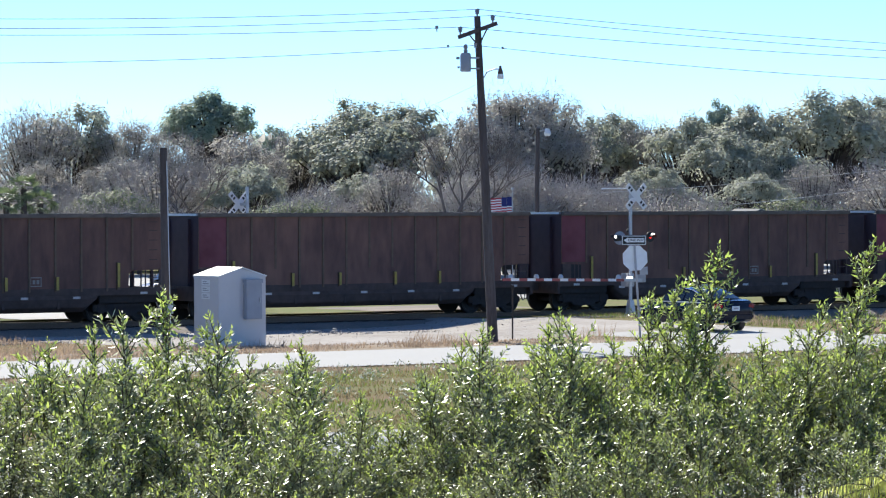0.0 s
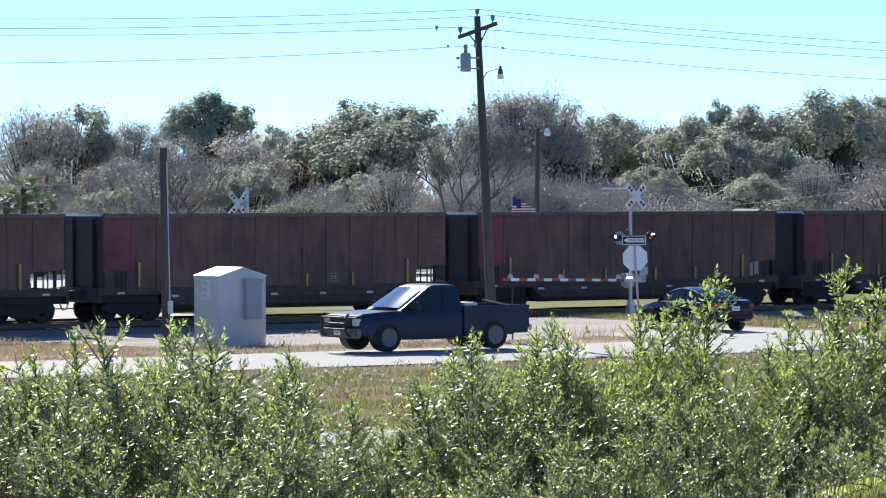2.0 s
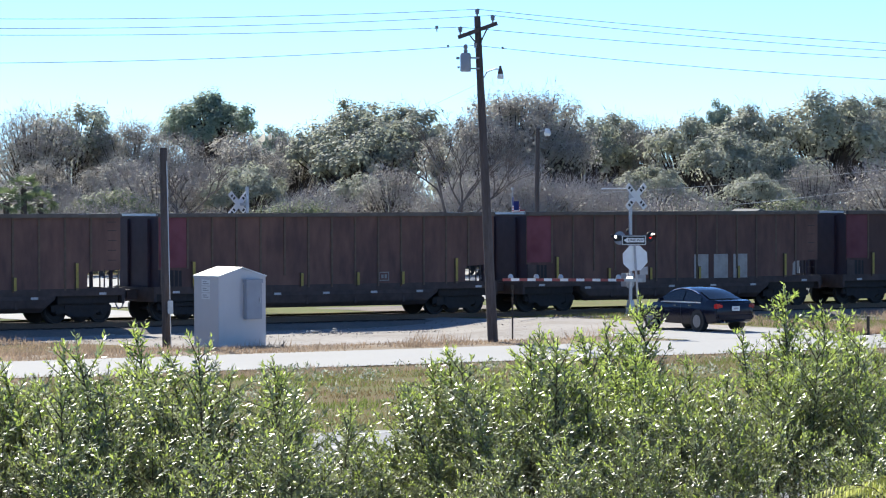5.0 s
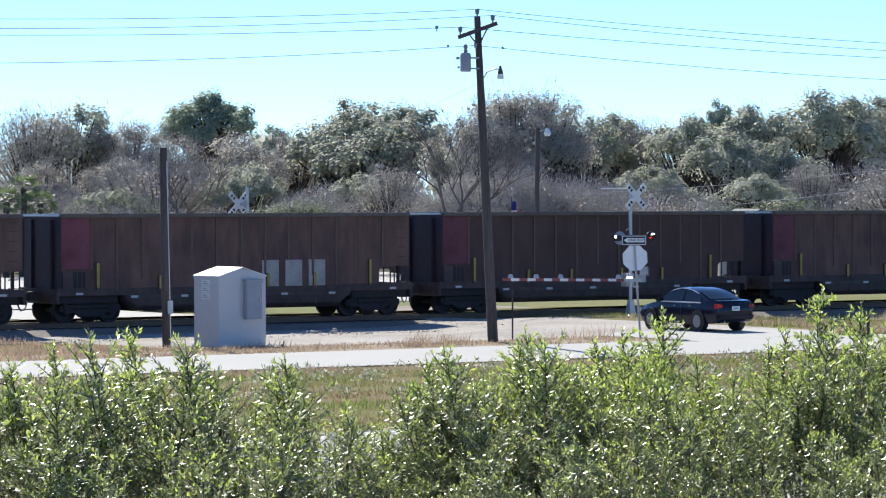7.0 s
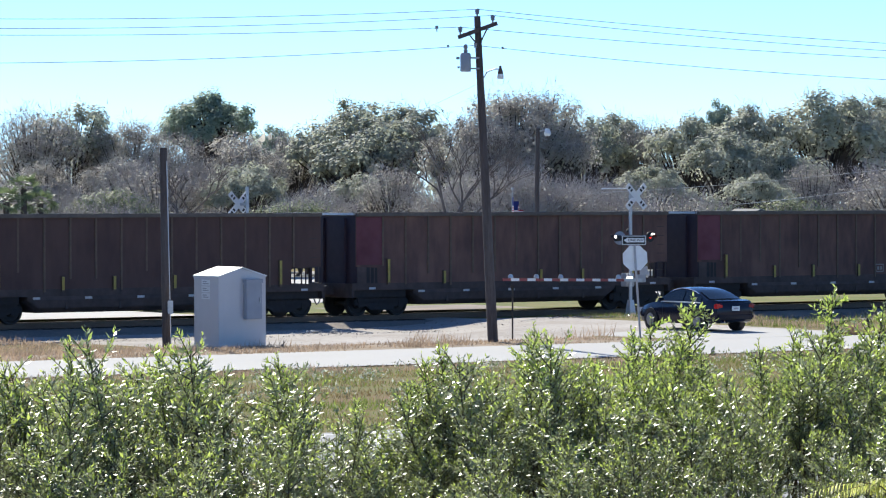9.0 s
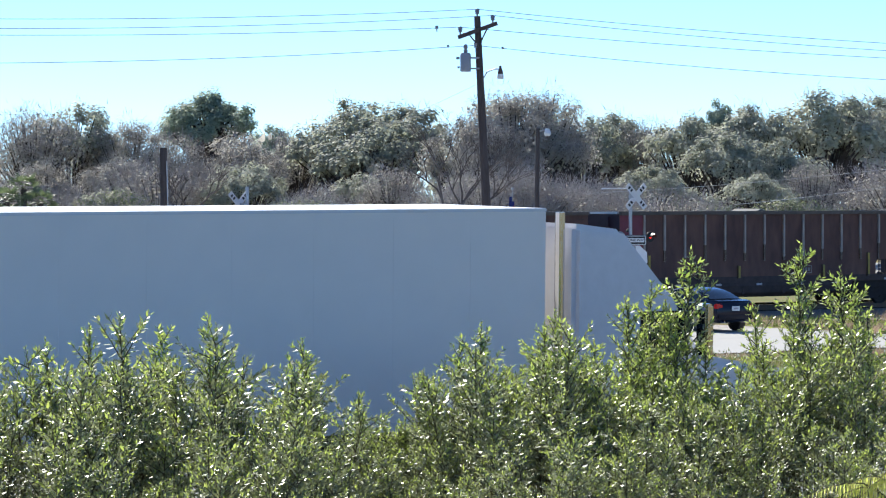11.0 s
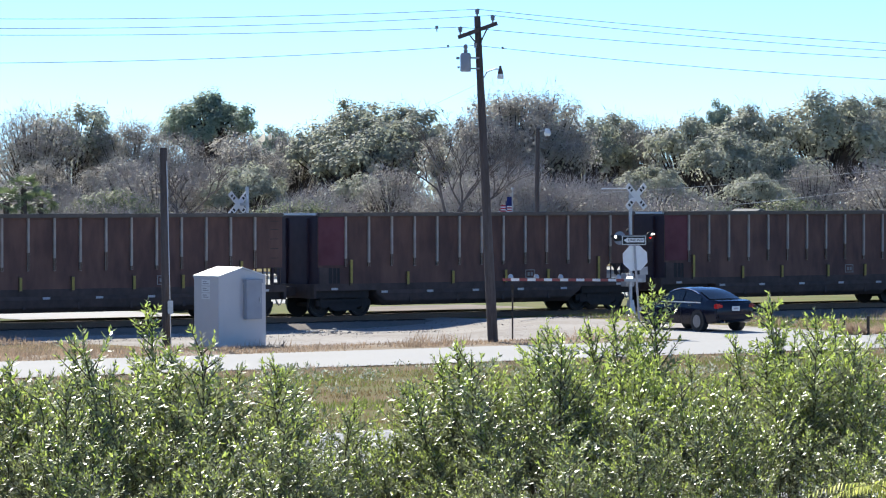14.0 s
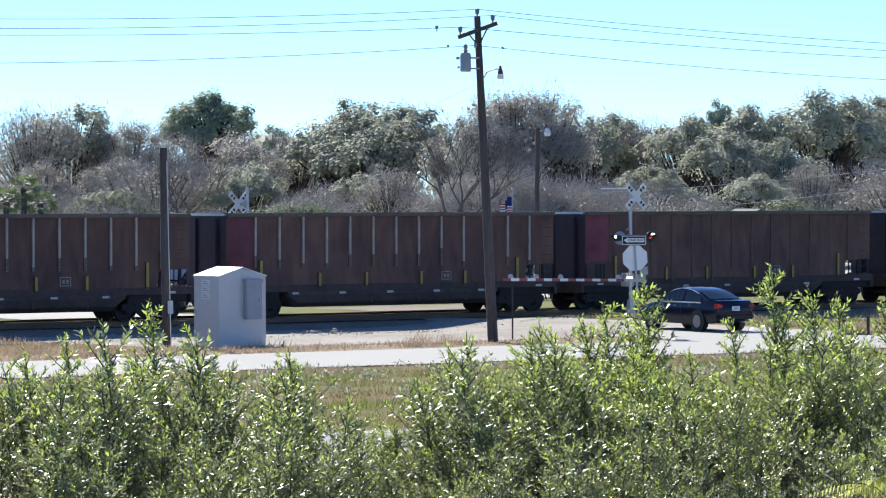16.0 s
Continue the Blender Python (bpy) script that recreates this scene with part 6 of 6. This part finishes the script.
TALL_SHOOTS = [shoot_mesh(200 + i, 0.030, 0.36, 25, 1.05, 0.93) for i in range(9)]
LOW_SHOOTS = [shoot_mesh(240 + i, 0.031, 0.5, 20, 1.2, 0.97) for i in range(7)]
TALL_YOUNG = [shoot_mesh(220 + i, 0.030, 0.36, 25, 1.05, 0.72) for i in range(6)]
LOW_YOUNG = [shoot_mesh(250 + i, 0.031, 0.5, 20, 1.2, 0.95) for i in range(6)]
SPIRES = [shoot_mesh(260 + i, 0.024, 0.46, 38, 0.64, 0.78, 0.015) for i in range(5)]


def shrub(a, b, height, tip, width, n, seed, kinds, group="shrubs before the highway"):
    """A mound of shoots; the first three stand out to the height of tip, five in the tallest shrubs."""
    rng = random.Random(seed)
    s = thing("shrub", at(a, b, land(a, b)), "glossy green shrub with narrow leaves swaying in wind", "shrub", group)
    for i in range(n):
        r, ang = width * rng.random() ** 0.6, rng.uniform(0, 2 * math.pi)
        x, y = (0.0, 0.0) if i == 0 else (r * math.cos(ang), r * math.sin(ang))
        k = height * rng.uniform(0.85, 1.05) * (1 - 0.13 * (r / width) ** 2)
        stands = i < (5 if tip > 3.6 else 3)
        if stands:
            k = (tip + 0.06) * (1.0, 0.84, 0.74, 0.8, 0.7)[i]
        wood, leaves = rng.choice(SPIRES if stands and kinds in (TALL_SHOOTS, TALL_YOUNG) else kinds)
        st = part("shoot", wood, None, s, m=pose(x * 0.6, y * 0.6, 0))
        st.scale = (k, k, k)
        part("leaves", leaves, None, st, kind="stuff")
        SHOOTS.append((st, (x * 0.6, y * 0.6), 8 * x / width, 8 * y / width, rng.uniform(0, 360), rng.uniform(0, 1), k, a, stands and tip > 3.2))


# along the track's direction, height of the mound, height of its tallest shoots
OUTLINE = ((-58.9, 2.64, 2.75), (-58.0, 2.69, 2.80), (-57.2, 2.74, 2.85), (-56.65, 2.8, 2.98), (-56.0, 2.94, 3.5), (-55.3, 2.82, 3.0), (-54.1, 2.64, 2.77),
           (-53.5, 2.05, 2.2), (-53.0, 1.68, 1.9), (-52.55, 2.1, 2.35), (-52.15, 2.55, 2.72), (-51.8, 2.64, 2.90), (-51.2, 2.69, 2.90), (-50.7, 2.74, 3.00), (-50.05, 2.53, 3.35),
           (-49.6, 2.53, 3.50), (-49.1, 2.6, 3.92), (-48.55, 2.3, 2.6), (-47.95, 2.4, 2.7), (-47.42, 2.62, 3.95), (-46.75, 2.68, 3.62), (-46.2, 2.6, 3.40), (-45.4, 2.6, 3.30))
hedge = random.Random(77)
for i, (a, h, tip) in enumerate(OUTLINE):
    shrub(a, -75.4 + hedge.uniform(-0.25, 0.25), h, tip, 0.6, 9, 300 + i, TALL_YOUNG if a > -50.9 else TALL_SHOOTS)
# the thicket falls away towards the camera, row by row
for row in range(1, 5):
    for i in range(17):
        a = -59.6 + 0.86 * i - 0.62 * row + hedge.uniform(-0.2, 0.2)
        near = min(OUTLINE, key=lambda o: abs(o[0] - a - 0.62 * row))[1]
        h = 2.68 + (near - 2.62) * max(0.3, 1.15 - 0.2 * row) - 0.27 * row + 0.2 * math.sin(1.3 * i + 1.9 * row)
        shrub(a, -75.4 - 0.95 * row + hedge.uniform(-0.25, 0.25), h, h * 1.08, 0.6, 5 if row > 1 else 6, 500 + 40 * row + i, LOW_YOUNG if a + 0.62 * row > -50.9 else LOW_SHOOTS)


def frond_plant():
    """Fronds that rise from one base, arch over and let their leaflets hang."""
    global FRONDS
    f = FRONDS = thing("frond_plant", pose(4.28, 30.5, 0.18), "yellow-green plant with arching feathery fronds", "plant")
    rng = np.random.default_rng(9)
    # heading, reach, height of the arch
    for heading, reach, top in ((180, 0.98, 1.46), (196, 0.8, 1.42), (165, 0.62, 1.52), (215, 0.55, 1.5), (140, 0.35, 1.58), (60, 0.6, 1.45), (10, 0.7, 1.4), (290, 0.5, 1.4)):
        b = Builder()
        c, s = math.cos(math.radians(heading)), math.sin(math.radians(heading))

        def cur(t, c=c, s=s, reach=reach, top=top):
            out = reach * t ** 2.2
            return np.array([c * out, s * out, top * math.sin(min(1.0, t / 0.72) * 1.571) - 0.16 * max(0.0, t - 0.72) ** 2 / 0.078])

        b.tube([cur(t / 9) for t in range(10)], [0.012, 0.011, 0.01, 0.009, 0.008, 0.007, 0.006, 0.005, 0.004, 0.002], 5, caps=False)
        st = part("frond", b, M_STEM, f)
        ts = np.linspace(0.42, 1, 28)
        P = np.array([cur(t) for t in ts for _ in (0, 1)])
        side = np.array([-s, c, 0.0])
        A = unit(np.array([side * k * 0.5 + np.array([c * 0.5, s * 0.5, 0.15 - 0.5 * t]) + rng.normal(size=3) * 0.12 for t in ts for k in (-1, 1)]))
        L = (0.12 * np.sin(np.linspace(0.5, 2.9, len(ts))).repeat(2) + 0.03)[:, None]
        W = 0.017
        nrm = unit(np.cross(A, np.cross(A, np.array([0, 0, 1.0]))) * -1)
        across = np.cross(A, nrm)
        down = np.array([0, 0, -1.0])
        mid, end = P + A * L * 0.4, P + A * L * 0.5 + down * L * 0.65
        rings = np.stack([P, mid + across * W * 0.5, end, mid - across * W * 0.5], axis=1)
        part("leaflet_blade", island_mesh("leaflet_blade", rings, [L_FERN]), None, st, "bright yellow-green feathery blade", kind="stuff")


frond_plant()


def far_house():
    h = thing("house", pose(16.3, 177, -0.32, 0, 0, 12), "low house with grey roof half hidden by the train", "house")
    part("wall", Builder().box(-2.2, 2.2, -2, 2, 0, 3.0), M_WALL, h)
    part("roof", Builder().prism([(-2.5, 2.95), (2.5, 2.95), (0, 4.1)], -2.3, 2.3), M_ROOF, h)


far_house()

# ---- what moves ----


def gust(t):
    """Strength of the wind, calm at the start and near 12 s."""
    rows = ((0, 0.1), (0.8, 0.3), (1.5, 0.5), (2.5, 0.5), (3.5, 0.9), (5, 1.0), (7, 1.0), (8, 0.8), (9, 0.9), (10.3, 0.5), (11.4, 0.05), (12.3, 0.05), (13, 0.5), (14.5, 0.95), (15.4, 0.8), (16, 0.7))
    for (t0, g0), (t1, g1) in zip(rows, rows[1:]):
        if t <= t1:
            return g0 + (g1 - g0) * ease(t, t0, t1)
    return rows[-1][1]


# how far the tips of the tallest shoots are blown sideways and pressed down, in metres: seconds, then both for two groups of shrubs
FIRST_GUSTS = ((0, 0.44, 0.14, 0.9, 0.1), (0.4, 0.5, 0.155, 1.01, 0.21), (0.8, 0.69, 0.21, 1.11, 0.32), (1.2, 0.66, 0.22, 1.16, 0.41),
               (1.6, 0.58, 0.44, 1.1, 0.3), (2, 0.4, 0.43, 0.65, 0.34), (2.3, 0.34, 0.31, 0.48, 0.33), (2.5, 0.23, 0.275, 0.53, 0.26),
               (2.8, 0.47, 0.28, 0.92, 0.27), (3, 0.61, 0.335, 0.88, 0.33), (3.2, 0.6, 0.43, 0.54, 0.45), (3.4, 0.44, 0.57, 0.17, 0.66),
               (3.6, 0.09, 0.56, -0.18, 0.69), (3.8, -0.18, 0.64, -0.27, 0.69), (4, -0.34, 0.68, -0.22, 0.65), (4.2, -0.45, 0.72, -0.17, 0.66))
STRONG_GUSTS = ((6.4, -0.46, 0.87, 0.2, 0.68), (6.65, -0.28, 0.86, 0.44, 0.61), (6.9, -0.04, 0.9, 0.62, 0.66), (7.15, -0.24, 1.01, 0.39, 0.74),
                (7.4, -0.32, 1.13, 0.45, 0.82), (7.65, -0.27, 1.13, 0.48, 0.85), (7.9, -0.24, 1.13, 0.51, 0.81), (8.15, -0.14, 1.16, 0.34, 0.67),
                (8.4, -0.13, 1.16, 0.31, 0.76), (8.65, -0.1, 1.03, 0.51, 0.77), (8.9, 0.12, 0.75, 0.62, 0.73), (9.15, 0.59, 0.8, 0.77, 0.62),
                (10.4, 0.3, 0.45, 0.25, 0.3))
LAST_GUSTS = ((11.4, 0.01, 0.09, -0.07, 0.11), (11.8, 0, 0.1, -0.14, 0.04), (12.2, -0.17, 0.02, 0.1, 0.01), (12.6, -0.12, 0.17, -0.1, 0.16),
              (13, -0.11, 0.25, -0.08, 0.57), (13.2, -0.28, 0.41, -0.07, 0.59), (13.4, -0.3, 0.5, 0.04, 0.48), (13.8, -0.27, 0.51, -0.1, 0.61),
              (14, -0.36, 0.61, -0.19, 0.77), (14.2, -0.45, 0.56, -0.34, 0.8), (14.6, -0.43, 0.74, -0.07, 0.67), (15, -0.13, 0.54, -0.22, 0.47),
              (15.2, -0.08, 0.44, -0.29, 0.39), (15.4, -0.07, 0.44, -0.34, 0.38), (15.8, -0.29, 0.43, -0.27, 0.46), (16, -0.39, 0.55, -0.26, 0.44))
BLOWN = FIRST_GUSTS + STRONG_GUSTS + LAST_GUSTS

# the tall shoots of the shrub before the shed: seconds, sideways, down
SHED_GUSTS = ((0, 0.04, 0.16), (0.5, 0.25, 0.46), (1, 0.15, 0.33), (1.5, 0.13, 0.41), (2, -0.01, 0.58), (2.5, 0.02, 0.58), (3, 0.03, 0.6),
              (3.5, 0.15, 0.39), (4, -0.35, 0.62), (6.5, -0.6, 0.6), (7.5, -0.59, 0.79), (8.5, -0.53, 0.69), (9, -0.11, 0.96), (10.4, -0.09, 0.73),
              (11.8, -0.1, 0.58), (12.2, -0.01, 0.52), (13, -0.08, 0.55), (14.5, -0.26, 0.25), (15.5, -0.23, 0.29), (16, -0.25, 0.34))


def blown(t, a, k, x, y, wob):
    """Lean of a tall shoot at time t: its top moves sideways and down by the amounts above."""
    c = 1 if a < -48.2 else 3
    table = SHED_GUSTS if a < -53 else BLOWN
    for r0, r1 in zip(table, table[1:]):
        if t <= r1[0]:
            e = ease(t, r0[0], r1[0])
            side, drop = r0[c] + (r1[c] - r0[c]) * e, r0[c + 1] + (r1[c + 1] - r0[c + 1]) * e
            break
    side, drop = (side + 0.03 * wob) * k / 3.9, max(0.005, drop * (k / 3.9) ** 2)
    away = math.sqrt(max(0.0, k * k - (k - drop) ** 2 - side * side))
    v = Vector((side * CT + away * ST + 0.15 * x * k, -side * ST + away * CT + 0.15 * y * k, k - drop))
    return Matrix.Translation((x, y, -0.05)) @ Vector((0, 0, 1)).rotation_difference(v).to_matrix().to_4x4()


def motions():
    steps = [0.5 * i for i in range(33)]
    for j, car, axles in TRAIN:
        place = lambda t: TRAIN_A + CAR_L * j - TRAIN_V * t
        walk(car, [(t, at(place(t), 0)) for t in (0, 4, 8, 12, 16)])
        # the wheels roll while the car is near the view
        near = [n / 15 for n in range(0, 241) if -46 < place(n / 15) < 40]
        for ob, x in axles:
            rows, turn = [], 0.0
            if not near or near[0] > 0:
                rows.append((0.0, pose(x, 0, 0.457)))
            for k, t in enumerate(near):
                rows.append((t, pose(x, 0, 0.457) @ Matrix.Rotation(-math.radians(83.9) * k, 4, "Y")))
            if not near or near[-1] < 16:
                rows.append((16.0, rows[-1][1]))
            walk(ob, rows)
    walk(PICKUP, [(t, at(-23.8 - 29.2 * (t - 2.1), -27.6, 0.06, 180)) for t in (0, 4, 8, 12, 16)])
    # the pickup's wheels roll while it passes: 72.4 degrees every sixtieth of a second
    for ob, x, s in PICKUP_WHEELS:
        place = lambda n: pose(x, s * 0.87, 0.385) @ Matrix.Rotation(math.radians(72.4) * n, 4, "Y") @ pose(0, 0, 0, 0, 0, 0 if s < 0 else 180)
        walk(ob, [(0.0, place(0))] + [(0.9 + n / 60, place(n)) for n in range(0, 126)] + [(16.0, place(125))])
    walk(HIGHWAY_CAR, [(t, at(-41.27 + 30.0 * (t - 8.5), -67.4, -0.01)) for t in (0, 4, 8, 12, 16)])
    walk(SEMI, [(t, at(-47.05 + 30.7 * (t - 11.5), -67.4, 0.05, 0, 1.3, -0.2)) for t in (0, 4, 8, 12, 16)])
    for st, (x, y), lx, ly, rz, ph, k, a, tall in SHOOTS:
        rows = []
        count = 80 if tall else 27
        for i in range(count + 1):
            t = 16 * i / count
            g = gust(min(16, t + 0.25 * (ph - 0.5)))
            wob = math.sin(4.1 * t + 6.28 * ph) * 2.2 + math.sin(7.3 * t + 17 * ph) * 1.0
            if tall:
                rows.append((t, blown(t, a, k, x, y, wob) @ pose(0, 0, 0, 0, 0, rz)))
                continue
            rows.append((t, pose(x, y, -0.05 * g, -ly + g * 6 * (k / 2.5) ** 2 + wob * 0.5 * g, lx - (g if a < -48.2 else 0.3 * g) * (7 + 6 * ph) * (k / 2.5) ** 2 + wob * (0.3 + 0.7 * g), 0) @ pose(0, 0, 0, 0, 0, rz)))
        walk(st, rows)
    # the frond plant bows in the wind: seconds, degrees back and sideways
    bow = ((0, 0, 0), (2, 0, 0), (4, 2, -1), (6.3, 42, 6), (7.0, 44, 6), (7.5, 34, 12), (8.0, 8, 2), (8.5, 13, 5), (9.2, 16, 4), (11.5, 3, 0), (12.5, 20, 7), (13.5, 18, 6), (14.5, 17, 5), (16, 14, 2))
    walk(FRONDS, [(t, pose(4.28, 30.5, 0.18, -d, e, 0)) for t, d, e in bow])
    # the flag: seconds, heading (0 flies to -x, 180 to +x), droop
    sway = ((0, 4, 6), (0.4, 62, 46), (0.8, 162, 20), (1.2, 118, 48), (1.6, 160, 50), (2.0, 172, 30), (2.5, 118, 52), (3.0, 112, 54), (3.5, 150, 56), (4, 150, 58), (6.5, 160, 58), (7.5, 112, 70),
            (8.5, 140, 60), (9.2, 140, 60), (12, 112, 66), (13, 92, 70), (14, 35, 56), (15, 140, 54), (16, 40, 44))
    for i, st in enumerate(FLAG_STRIPS):
        rows = []
        for n in range(129):
            t = n * 0.125
            for (t0, h0, d0), (t1, h1, d1) in zip(sway, sway[1:]):
                if t <= t1:
                    k = ease(t, t0, t1)
                    head, droop = h0 + (h1 - h0) * k, d0 + (d1 - d0) * k
                    break
            pos = Vector((0, 0, 3.66))
            for q in range(i + 1):
                fold = (1 if q % 2 else -1) * droop * 0.8
                m = pose(0, 0, 0, 0, 0, head + fold + 14 * math.sin(5 * t - 1.1 * q))
                if q < i:
                    pos = pos + (m.to_3x3() @ Vector((-0.238, 0, 0))) - Vector((0, 0, 0.22 * math.sin(math.radians(droop))))
            rows.append((t, Matrix.Translation(pos) @ m))
        walk(st, rows)


motions()
